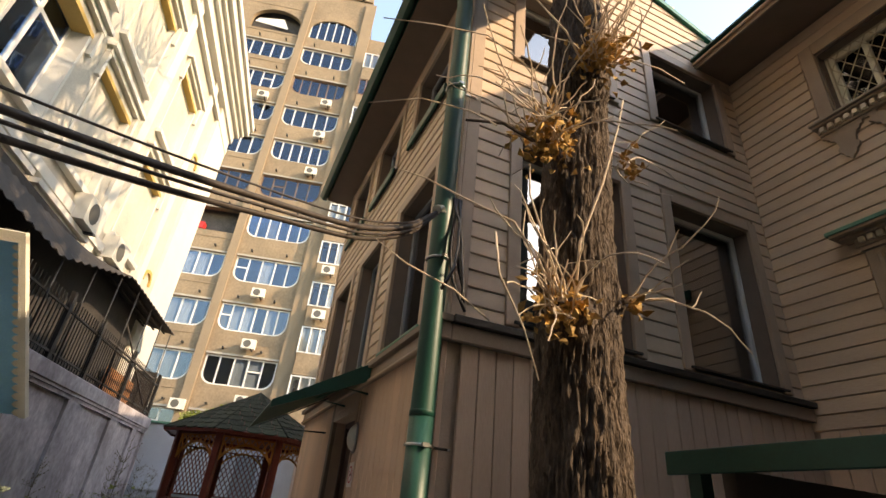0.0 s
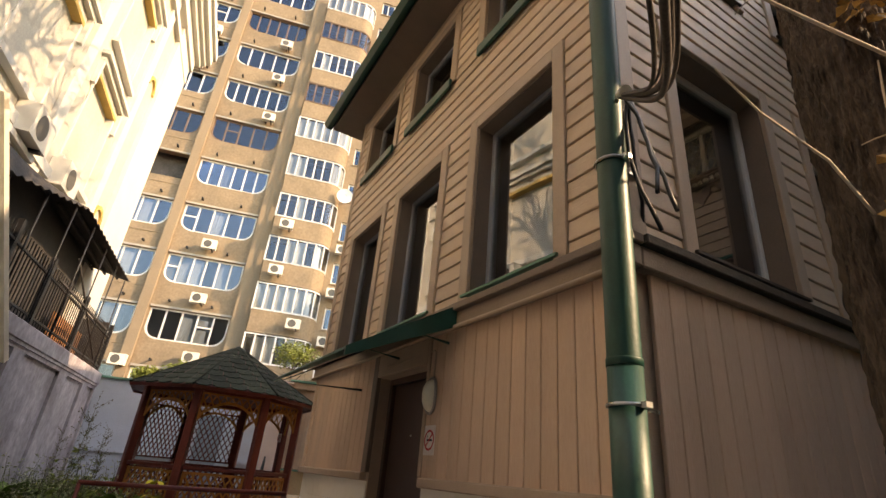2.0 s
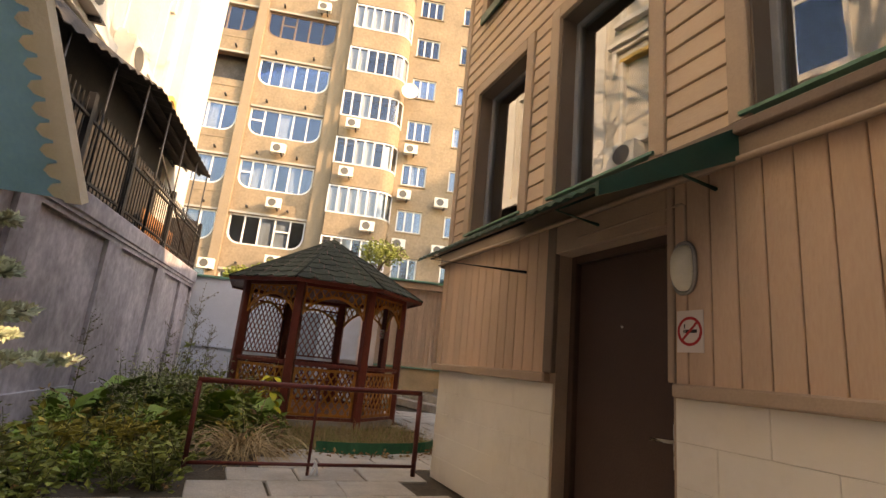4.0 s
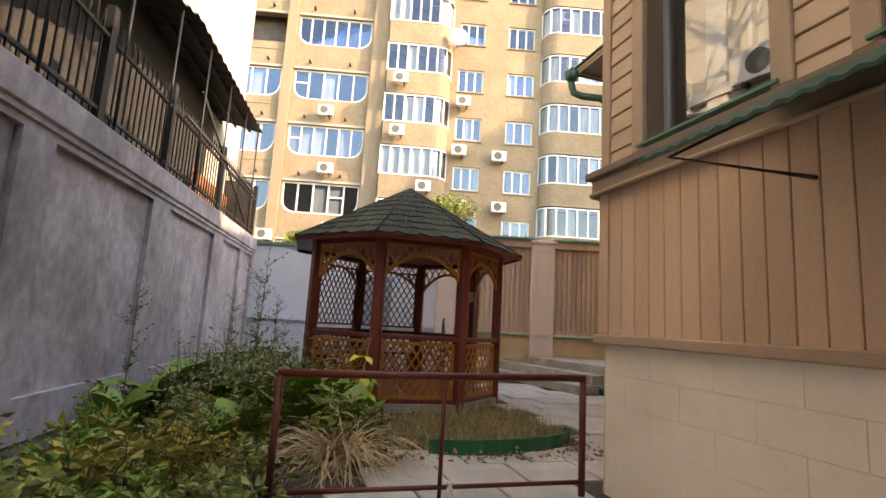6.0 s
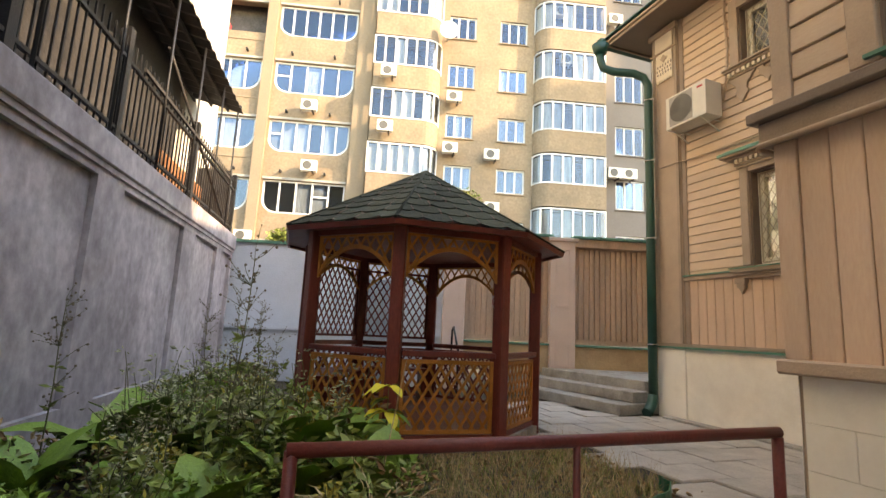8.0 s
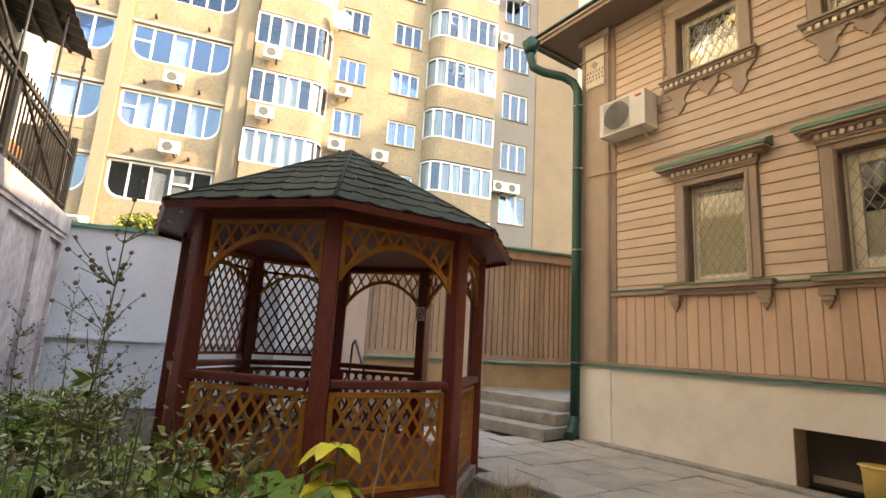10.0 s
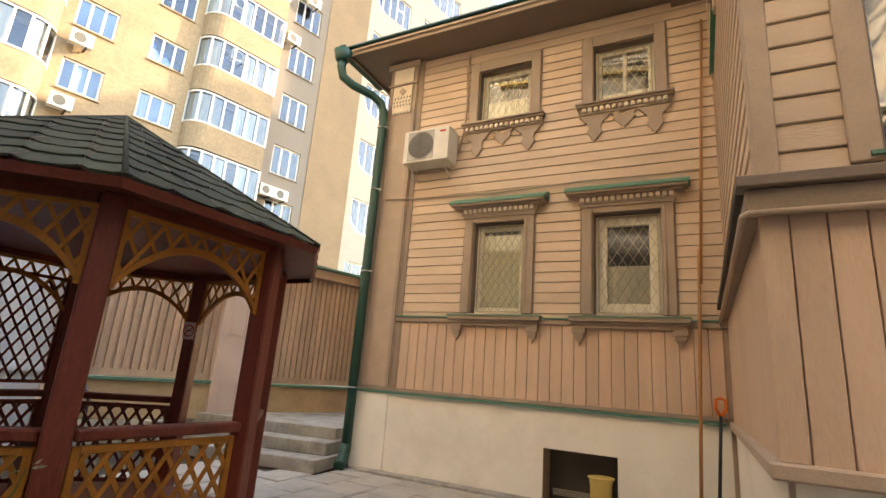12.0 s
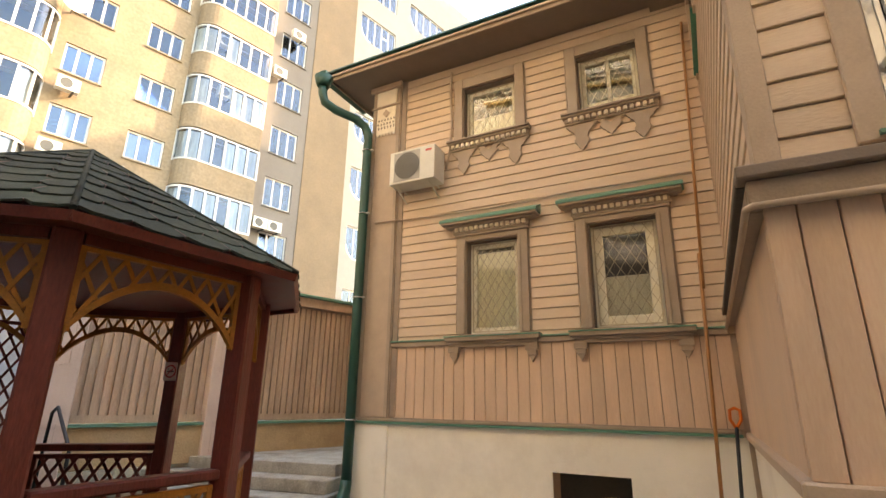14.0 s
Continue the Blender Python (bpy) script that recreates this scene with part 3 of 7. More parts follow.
for y in (4.80, 5.65):
    bm = bmesh.new()
    tube(bm, [(1.27, y, 2.06), (0.92, y, 2.09), (1.27, y, 2.29)], 0.012, 6)
    part("bracket", bm, M_green, awning)

# bulkhead lamp and its conduit
lamp = thing("bulkhead_lamp", "oval frosted glass bulkhead lamp with grey rim beside the door", "wall lamp", pose(AX - 0.036, 4.985, 1.68))
M_frost = material("frosted_lamp_glass", (0.80, 0.77, 0.64), 0.35, 0.06, 8.0, 60, 0.1)
M_grey_metal = material("grey_cast_metal", (0.33, 0.32, 0.30), 0.45, 0.1, 8.0, 80, 0.1, metal=0.5)


def oval_shell(bm, ry, rz, depth, rings=6, around=28):
    """A half-ellipsoid cap that bulges towards -x."""
    last = None
    for r in range(rings + 1):
        f = r / rings * math.pi / 2
        if r == rings:
            tip = bm.verts.new((-depth, 0, 0))
            for k in range(around):
                bm.faces.new((last[k], last[(k + 1) % around], tip)).smooth = True
            break
        ring = [bm.verts.new((-depth * math.sin(f), ry * math.cos(f) * math.copysign(abs(math.cos(a)) ** 0.75, math.cos(a)), rz * math.cos(f) * math.copysign(abs(math.sin(a)) ** 0.75, math.sin(a)))) for a in (2 * math.pi * k / around for k in range(around))]
        if last:
            for k in range(around):
                bm.faces.new((last[k], last[(k + 1) % around], ring[(k + 1) % around], ring[k])).smooth = True
        else:
            bm.faces.new(ring)
        last = ring


bm = bmesh.new()
oval_shell(bm, 0.062, 0.125, 0.085)
part("glass_dome", bm, M_frost, lamp)
bm = bmesh.new()
tube(bm, [(-0.012, 0.068 * math.copysign(abs(math.cos(a)) ** 0.75, math.cos(a)), 0.132 * math.copysign(abs(math.sin(a)) ** 0.75, math.sin(a))) for a in (2 * math.pi * k / 28 for k in range(29))], 0.011, 6)
part("rim", bm, M_grey_metal, lamp)
bm = bmesh.new()
tube(bm, [(0.0, 0.0, 0.14), (0.0, 0.0, 0.34), (0.0, 0.02, 0.355), (-0.02, 0.85, 0.33)], 0.007, 6)
part("conduit", bm, M_trim, lamp)

# no-smoking sign
M_sign = material("white_sign_plastic", (0.72, 0.66, 0.62), 0.4, 0.04, 6.0, 60, 0.03)
M_red = material("red_sign_ink", (0.50, 0.03, 0.03), 0.4, 0.05, 6.0, 60, 0.03)
M_ink = material("black_sign_ink", (0.02, 0.02, 0.02), 0.4, 0.05, 6.0, 60, 0.03)


def no_smoking_sign(m, s=1.0, group=""):
    sign = thing("no_smoking_sign", "small white sign with red no-smoking ring", "sign", m, group)
    boxpart("plate", M_sign, sign, -0.004, 0.0, -0.075 * s, 0.075 * s, -0.10 * s, 0.10 * s)
    bm = bmesh.new()
    n = 32
    for k in range(n):
        a, b = 2 * math.pi * k / n, 2 * math.pi * (k + 1) / n
        q = [(r * s * math.cos(t), r * s * math.sin(t)) for r, t in ((0.056, a), (0.070, a), (0.070, b), (0.056, b))]
        bm.faces.new([bm.verts.new((-0.0055, y, z)) for y, z in q])
    part("ring", bm, M_red, sign)
    bm = bmesh.new()
    prism(bm, [(-0.047 * s, 0.038 * s), (-0.039 * s, 0.046 * s), (0.047 * s, -0.038 * s), (0.039 * s, -0.046 * s)], -0.0015, "x", -0.0052)
    part("slash", bm, M_red, sign)
    bm = bmesh.new()
    box(bm, -0.0050, -0.0042, -0.040 * s, 0.026 * s, -0.008 * s, 0.008 * s)
    box(bm, -0.0050, -0.0042, 0.030 * s, 0.036 * s, -0.008 * s, 0.008 * s)
    box(bm, -0.0050, -0.0042, 0.026 * s, 0.032 * s, 0.014 * s, 0.034 * s)
    part("cigarette", bm, M_ink, sign)
    return sign


no_smoking_sign(pose(AX - 0.037, 4.962, 1.357), 1.04)

# ---- drainpipes ----
def clamp_ring(parent, centre, r):
    bm = bmesh.new()
    tube(bm, [(centre[0] + r * math.cos(a), centre[1] + r * math.sin(a), centre[2]) for a in (2 * math.pi * k / 20 for k in range(21))], 0.009, 6)
    box(bm, centre[0] - 0.02, centre[0] + 0.02, centre[1] - r - 0.03, centre[1] - r, centre[2] - 0.012, centre[2] + 0.012)
    box(bm, centre[0], centre[0] + r + 0.12, centre[1] - 0.008, centre[1] + 0.008, centre[2] - 0.008, centre[2] + 0.008)
    return part("clamp", bm, M_chrome, parent, "galvanised pipe clamp")


pipe = thing("drainpipe", "dark green enamelled drainpipe with galvanised clamps", "drainpipe", group="drainpipes")
PX, PY = 1.165, 3.04
bm = bmesh.new()
tube(bm, [(PX, PY, 0.25), (PX, PY, 1.63)], 0.080, 20)
part("pipe_section", bm, M_green, pipe)
bm = bmesh.new()
tube(bm, [(PX, PY, 1.60), (PX, PY, 1.605), (PX, PY, 1.68), (PX, PY, 5.55), (PX - 0.05, PY - 0.06, 5.75), (PX - 0.22, PY - 0.22, 6.12), (PX - 0.25, PY - 0.25, 6.28)], 0.078, 20)
part("pipe_section", bm, M_green, pipe)
bm = bmesh.new()
tube(bm, [(PX, PY, 1.63), (PX, PY, 1.66), (PX, PY, 1.665)], 0.083, 20)
part("joint_collar", bm, M_green, pipe)
for z in (1.46, 2.72, 4.4):
    clamp_ring(pipe, (PX, PY, z), 0.086)
bm = bmesh.new()
tube(bm, [(PX, PY, 0.25), (PX - 0.06, PY - 0.03, 0.12), (PX - 0.16, PY - 0.06, 0.06)], 0.084, 16)
part("spout", bm, M_green, pipe)

pipe2 = thing("drainpipe", "dark green drainpipe with funnel at the house corner", "drainpipe", group="drainpipes")
QX, QY = 4.83, 12.90
bm = bmesh.new()
tube(bm, [(QX, QY, 0.30), (QX, QY, 2.6), (QX, QY, 5.25), (QX, QY, 5.48), (QX - 0.05, QY + 0.05, 5.64), (QX - 0.18, QY + 0.15, 5.74), (QX - 0.42, QY + 0.36, 5.82), (QX - 0.56, QY + 0.48, 5.92), (QX - 0.60, QY + 0.51, 6.08), (QX - 0.60, QY + 0.51, 6.2)], 0.070, 16)
part("pipe_section", bm, M_green, pipe2)
bm = bmesh.new()
tube(bm, [(QX - 0.60, QY + 0.51, 6.18), (QX - 0.60, QY + 0.51, 6.24), (QX - 0.60, QY + 0.51, 6.36)], 0.09, 16, 1.7)
part("funnel", bm, M_green, pipe2)
bm = bmesh.new()
tube(bm, [(QX, QY, 0.32), (QX - 0.02, QY, 0.20), (QX - 0.12, QY - 0.03, 0.08), (QX - 0.18, QY - 0.05, 0.05)], 0.078, 16)
part("spout", bm, M_green, pipe2)
for z in (1.09, 2.80, 4.12, 5.2):
    clamp_ring(pipe2, (QX, QY, z), 0.077)
gut = thing("gutter", "dark green half-round eaves gutter", "gutter")
bm = bmesh.new()
prism(bm, [(13.40, 6.40), (13.40, 6.52), (13.52, 6.54), (13.58, 6.47), (13.52, 6.38)], 1.2, "x", 4.25)
part("trough", bm, M_green, gut)
bm = bmesh.new()
prism(bm, [(4.379, 6.502), (4.379, 6.540), (4.335, 6.550), (4.325, 6.515)], 12.5, "y", 1.0)
part("trough", bm, M_green, gut)
gut2 = thing("gutter", "dark green gutter with a swan-neck outlet at the wing corner", "gutter")
bm = bmesh.new()
prism(bm, [(AX - 0.46, 6.26), (AX - 0.46, 6.38), (AX - 0.57, 6.40), (AX - 0.60, 6.33), (AX - 0.54, 6.26)], 5.9, "y", AY0 - 0.42)
part("trough", bm, M_green, gut2)

# cable along the ledge and across the old house
bm = bmesh.new()
tube(bm, [(AX - 0.092, AY0 - 0.05, 2.150), (AX - 0.096, 4.1, 2.142), (AX - 0.092, 5.0, 2.150), (AX - 0.096, 6.5, 2.138), (AX - 0.092, 7.5, 2.152), (AX - 0.09, AY1 + 0.07, 2.148), (AX - 0.06, AY1 + 0.095, 2.145), (AX + 0.3, AY1 + 0.096, 2.13), (4.9, AY1 + 0.096, 2.13)], 0.016, 8)
solid("ledge_conduit", bm, M_trim, "painted conduit running under the ledge", "conduit")
bm = bmesh.new()
tube(bm, [(4.915, 12.74, 3.97), (4.915, 12.36, 3.96), (4.955, 12.28, 3.96), (4.955, 10.81, 3.92), (4.955, 9.72, 3.96), (4.955, 8.97, 3.95), (4.955, 8.30, 3.94)], 0.013, 6)
solid("wall_cable", bm, M_trim, "brown cable stapled across the weatherboards", "cable")

# ---- ornate window surrounds on the old house ----
def dentils(parent, a, b, x, z, size, pitch, mat):
    bm = bmesh.new()
    box(bm, -0.5 * size, 0.5 * size, -0.5 * size, 0.5 * size, 0, size * 1.15)
    me = mesh_of("dentil", bm, mat)
    n = int((b - a) / pitch)
    off = ((b - a) - (n - 1) * pitch) / 2
    for i in range(n):
        shared("dentil", me, parent, pose(x, a + off + i * pitch, z))


def stepped(name, parent, a, b, z0, profile, mat):
    """A moulding along y built of courses (projection, height, inset at the ends)."""
    z = z0
    for depth, h, inset in profile:
        boxpart(name, mat, parent, -depth, 0.0, a + inset, b - inset, z, z + h - 0.001, bevel=0.003)
        z += h
    return z


M_trim_lite = material("dentil_cream_tan_paint", (0.80, 0.69, 0.55), 0.5, 0.06, 6.0, 80, 0.1)


def lower_surround(a, b, c, d):
    s = thing("window_surround", "carved tan timber surround with dentil cornice and green cap", "window surround", pose(OX - 0.021, 0, 0), "ornate window surrounds")
    boxpart("side_board", M_carve, s, -0.035, 0.0, a - 0.14, a, c, d + 0.07, bevel=0.006)
    boxpart("side_board", M_carve, s, -0.035, 0.0, b, b + 0.14, c, d + 0.07, bevel=0.006)
    boxpart("side_bead", M_carve, s, -0.05, -0.035, a - 0.05, a - 0.01, c, d + 0.02, bevel=0.006)
    boxpart("side_bead", M_carve, s, -0.05, -0.035, b + 0.01, b + 0.05, c, d + 0.02, bevel=0.006)
    boxpart("head_board", M_carve, s, -0.034, 0.0, a + 0.001, b - 0.001, d, d + 0.07)
    z = stepped("cornice_course", s, a - 0.32, b + 0.32, d + 0.07, [(0.06, 0.035, 0.16), (0.075, 0.03, 0.14), (0.07, 0.055, 0.14), (0.14, 0.03, 0.06), (0.20, 0.03, 0.01)], M_carve)
    dentils(s, a - 0.18, b + 0.18, -0.085, d + 0.135, 0.044, 0.075, M_trim_lite)
    bm = bmesh.new()
    prism(bm, [(-0.215, z), (-0.215, z + 0.035), (0.0, z + 0.14), (0.0, z)], b - a + 0.66, "y", a - 0.33)
    part("cap_flashing", bm, M_green_pale, s)
    z = stepped("sill_course", s, a - 0.27, b + 0.27, c - 0.17, [(0.06, 0.04, 0.04), (0.085, 0.035, 0.03), (0.125, 0.05, 0.0)], M_carve)
    boxpart("sill_flashing", M_green_pale, s, -0.14, 0.0, a - 0.28, b + 0.28, z, z + 0.014)
    for y in (a - 0.16, b + 0.16):
        bm = bmesh.new()
        box(bm, -0.085, 0.0, y - 0.075, y + 0.075, c - 0.235, c - 0.172)
        box(bm, -0.07, 0.0, y - 0.055, y + 0.055, c - 0.29, c - 0.236)
        prism(bm, [(y - 0.05, c - 0.291), (y + 0.05, c - 0.291), (y + 0.012, c - 0.35), (y, c - 0.375), (y - 0.012, c - 0.35)], -0.05, "x", 0.0)
        part("bracket", bm, M_carve, s)
    return s


def upper_surround(a, b, c, d):
    s = thing("window_surround", "tan timber surround with dentil sill and sawn drops", "window surround", pose(OX - 0.021, 0, 0), "ornate window surrounds")
    boxpart("side_board", M_carve, s, -0.035, 0.0, a - 0.14, a, c, d + 0.16, bevel=0.006)
    boxpart("side_board", M_carve, s, -0.035, 0.0, b, b + 0.14, c, d + 0.16, bevel=0.006)
    boxpart("head_board", M_carve, s, -0.035, 0.0, a + 0.001, b - 0.001, d, d + 0.16, bevel=0.004)
    stepped("sill_course", s, a - 0.22, b + 0.22, c - 0.15, [(0.045, 0.03, 0.04), (0.05, 0.06, 0.03), (0.10, 0.03, 0.01), (0.13, 0.028, 0.0)], M_carve)
    dentils(s, a - 0.18, b + 0.18, -0.066, c - 0.120, 0.044, 0.078, M_trim_lite)
    t = c - 0.152
    m = (a + b) / 2
    for y in (a + 0.02, b - 0.02):
        bm = bmesh.new()
        half = [(0.21, 0.0), (0.195, -0.03), (0.17, -0.035), (0.165, -0.065), (0.14, -0.07), (0.135, -0.10), (0.105, -0.11), (0.085, -0.15), (0.075, -0.21), (0.098, -0.235), (0.09, -0.275), (0.06, -0.30), (0.05, -0.335), (0.02, -0.36), (0.0, -0.39)]
        prism(bm, [(y + p, t + q) for p, q in half] + [(y - p, t + q) for p, q in half[-2::-1]], -0.028, "x", 0.0)
        part("sawn_drop", bm, M_carve, s)
    half = [(0.17, 0.0), (0.155, -0.03), (0.13, -0.04), (0.12, -0.07), (0.145, -0.095), (0.11, -0.12), (0.10, -0.15), (0.065, -0.165), (0.05, -0.20), (0.02, -0.215), (0.0, -0.255)]
    bm = bmesh.new()
    prism(bm, [(m + p, t + q) for p, q in half] + [(m, t - 0.07), (m + 0.055, t - 0.035), (m + 0.06, t)], -0.026, "x", 0.0)
    part("sawn_drop", bm, M_carve, s)
    bm = bmesh.new()
    prism(bm, [(m - p, t + q) for p, q in half] + [(m, t - 0.07), (m - 0.055, t - 0.035), (m - 0.06, t)], -0.026, "x", 0.0)
    part("sawn_drop", bm, M_carve, s)
    return s


def lattice(a, b, c, d, x, rows, mat, label):
    """A diamond grille of thin flat bars within an edge frame."""
    g = thing("window_grille", label, "window grille", pose(x, 0, 0), "window grilles")
    bm = bmesh.new()
    for q in (((0, a, c), (0, b, c)), ((0, b, c), (0, b, d)), ((0, b, d), (0, a, d)), ((0, a, d), (0, a, c))):
        tube(bm, q, 0.009, 4)
    part("edge_frame", bm, mat, g)
    dz = (d - c) / rows
    dy = dz * 0.62
    n = int((b - a) / dy) + rows + 2
    for sgn in (1, -1):
        for k in range(-rows - 2, n + 1):
            y0 = (a if sgn > 0 else b) + sgn * k * dy
            p, q = (y0, c), (y0 + sgn * rows * dy, d)
            lo, hi = 0.0, 1.0
            run = q[0] - p[0]
            t1, t2 = (a - p[0]) / run, (b - p[0]) / run
            lo, hi = max(lo, min(t1, t2)), min(hi, max(t1, t2))
            if hi - lo > 0.03:
                bm = bmesh.new()
                tube(bm, [(0.004 * sgn, p[0] + run * lo, c + (d - c) * lo), (0.004 * sgn, p[0] + run * hi, c + (d - c) * hi)], 0.0045, 4)
                part("bar", bm, mat, g)
    return g


M_blind = material("yellowed_paper_blind", (0.92, 0.87, 0.66), 0.9, 0.05, 3.0, 30, 0.1)
# pale colour stands in for the brightness behind the second window
M_glow_room = material("pale_room_light", (0.84, 0.80, 0.66), 0.9, 0.15, 2.5, 30, 0.1)
for i, (a, b, c, d) in enumerate(O_HOLES):
    low = c < 4
    (lower_surround if low else upper_surround)(a, b, c, d)
    lattice(a + 0.05, b - 0.05, c + 0.04, d - 0.04, OX + 0.085, (7, 6, 4, 4, 4, 7)[i], M_grille, "cream diamond lattice window grille")
    w = thing("window_blind", "yellowed paper blind behind the pane", "blind", pose(OX, 0, 0), "blinds")
    top = (d - 0.16, c + 0.62, c + 0.42, c + 0.22, c + 0.3, d - 0.1)[i]
    bm = bmesh.new()
    n = 24
    rows = [[bm.verts.new((0.160 + 0.004 * math.sin(j * 1.9) + dx, a + 0.05 + (b - a - 0.10) * j / n, z)) for dx, z in ((0, c + 0.03), (0, top), (0.006, top), (0.006, c + 0.03))] for j in range(n + 1)]
    for p, q in zip(rows, rows[1:]):
        for j in range(4):
            bm.faces.new((p[j], p[(j + 1) % 4], q[(j + 1) % 4], q[j]))
    bm.faces.new(rows[0])
    bm.faces.new(rows[-1][::-1])
    bmesh.ops.recalc_face_normals(bm, faces=bm.faces)
    part("sheet", bm, M_blind if i != 1 else M_glow_room, w)
    boxpart("rail", M_oldframe, w, 0.172, 0.195, a + 0.04, b - 0.04, top - 0.004, top + 0.022)

# carved capital on the corner pilaster
cap = thing("pilaster_capital", "carved tan pilaster capital with sawn pendants", "carving", pose(OX - 0.075, 0, 0))
boxpart("top_board", M_trim, cap, -0.05, 0.0, 12.33, 12.94, 6.30, 6.40, bevel=0.01)
boxpart("frieze_panel", M_trim_lite, cap, -0.012, 0.02, 12.44, 12.82, 6.02, 6.298, bevel=0.004)
boxpart("bead", M_trim, cap, -0.03, 0.0, 12.36, 12.92, 5.985, 6.018, bevel=0.006)
bm = bmesh.new()
teeth = []
for k in range(6):
    y0 = 12.45 + 0.06 * k
    teeth += [(y0, 5.52), (y0 + 0.012, 5.47), (y0 + 0.042, 5.47), (y0 + 0.054, 5.52)]
prism(bm, [(12.81, 5.98), (12.45, 5.98)] + teeth + [(12.81, 5.52)], -0.014, "x", 0.008)
part("lace_board", bm, M_trim_lite, cap, "cream sawn lace board")
bm = bmesh.new()
prism(bm, [(12.63, 5.80), (12.70, 5.87), (12.63, 5.94), (12.56, 5.87)], -0.012, "x", -0.006)
part("rosette", bm, M_trim, cap)
# dark diamonds laid on the board stand in for shade in sawn holes
hole = bmesh.new()
prism(hole, [(-0.016, 0.0), (0.0, 0.03), (0.016, 0.0), (0.0, -0.03)], -0.002, "x", -0.0062)
hole_me = mesh_of("sawn_hole", hole, M_trim_dark)
for row, z in enumerate((5.755, 5.685, 5.615)):
    for k in range(6):
        shared("sawn_hole", hole_me, cap, pose(0, 12.475 + 0.058 * k + (0.015 if row % 2 else 0), z))

# ---- air conditioner on the old house ----
M_ac = material("aged_white_ac_casing", (0.70, 0.67, 0.59), 0.45, 0.05, 5.0, 70, 0.08, stain=(0.5, 0.44, 0.34), stain_amount=0.25)
M_ac_dark = material("dark_fan_grille", (0.10, 0.095, 0.085), 0.5, 0.1, 8.0, 90, 0.1)


def air_conditioner(m, w, d, h, fine, group):
    """Outdoor unit: face towards local -x, w along y."""
    ac = thing("air_conditioner", "boxy white outdoor air conditioner on wall brackets", "air conditioner", m, group)
    boxpart("casing", M_ac, ac, -d, 0.0, 0, w, 0, h, bevel=0.008 if fine else 0.0)
    bm = bmesh.new()
    cy, cz, r = w * 0.60, h * 0.5, h * 0.40
    n = 24 if fine else 12
    ring = [bm.verts.new((-d - 0.006, cy + r * math.cos(2 * math.pi * k / n), cz + r * math.sin(2 * math.pi * k / n))) for k in range(n)]
    bm.faces.new(ring)
    fan = part("fan_opening", bm, M_ac_dark, ac)
    if fine:
        boxpart("grille_panel", M_grey_metal, ac, -d - 0.004, -d - 0.001, w * 0.32, w * 0.90, h * 0.06, h * 0.94)
        for k in range(7):
            bm = bmesh.new()
            rr = r * (k + 1) / 7
            tube(bm, [(-d - 0.012, cy + rr * math.cos(2 * math.pi * j / 24), cz + rr * math.sin(2 * math.pi * j / 24)) for j in range(25)], 0.003, 4)
            part("guard_ring", bm, M_grey_metal, fan)
        boxpart("badge", M_red, ac, -d - 0.004, -d - 0.001, 0.05, 0.15, h - 0.09, h - 0.06)
        for y in (0.10, w - 0.10):
            bm = bmesh.new()
            tube(bm, [(0.18, y, -0.02), (-d + 0.02, y, -0.02), (0.18, y, -0.24)], 0.013, 4)
            part("bracket", bm, M_ac, ac)
    else:
        boxpart("bracket", M_black, ac, -d, 0.25, w * 0.2, w * 0.3, -0.06, -0.01)
    return ac


air_conditioner(pose(4.94, 11.55, 4.40), 0.76, 0.31, 0.53, True, "air conditioners")
bm = bmesh.new()
tube(bm, [(4.90, 11.50, 4.62), (4.93, 11.46, 4.95), (4.95, 11.44, 5.4), (4.95, 11.47, 5.95), (4.95, 11.45, 6.3)], 0.016, 8)
solid("refrigerant_pipe", bm, M_trim, "painted refrigerant pipe rising up the wall", "pipe")

# ---- pole, shovel, bucket at the foot of the old house ----
M_pole = material("varnished_pine", (0.42, 0.19, 0.07), 0.5, 0.15, 6.0, 80, 0.15, stretch=(1, 1, 0.15))
pole = thing("wooden_pole", "long spliced pine pole leaning on the wall", "pole")
bm = bmesh.new()
tube(bm, [(4.80, 8.47, 0.0), (4.90, 8.36, 2.95)], 0.018, 8)
part("lower_length", bm, M_pole, pole)
bm = bmesh.new()
tube(bm, [(4.87, 8.36, 2.55), (4.945, 8.20, 6.0)], 0.016, 8)
part("upper_length", bm, M_pole, pole)
shovel = thing("snow_shovel", "upright shovel with black shaft and orange grip", "shovel")
bm = bmesh.new()
tube(bm, [(4.70, 8.30, 0.30), (4.88, 8.24, 1.15)], 0.017, 8)
part("shaft", bm, M_black, shovel)
M_orange = material("orange_grip_plastic", (0.75, 0.16, 0.02), 0.4, 0.05, 6.0, 60, 0.05)
bm = bmesh.new()
tube(bm, [(4.88, 8.24, 1.14), (4.89, 8.19, 1.22), (4.90, 8.19, 1.31), (4.905, 8.235, 1.33), (4.905, 8.28, 1.31), (4.89, 8.285, 1.22), (4.88, 8.24, 1.14)], 0.016, 8)
part("grip", bm, M_orange, shovel)
bm = bmesh.new()
prism(bm, [(8.17, 0.0), (8.43, 0.0), (8.41, 0.32), (8.19, 0.32)], 0.02, "x", 4.69)
part("blade", bm, M_black, shovel)
bucket = thing("bucket", "small yellow plastic bucket standing in the basement niche", "bucket", pose(5.03, 9.47, 0.0))
M_bucket = material("yellow_bucket_plastic", (0.78, 0.58, 0.20), 0.4, 0.05, 6.0, 60, 0.05)
bm = bmesh.new()
tube(bm, [(0, 0, 0), (0, 0, 0.30), (0, 0, 0.36)], 0.11, 20, 1.25)
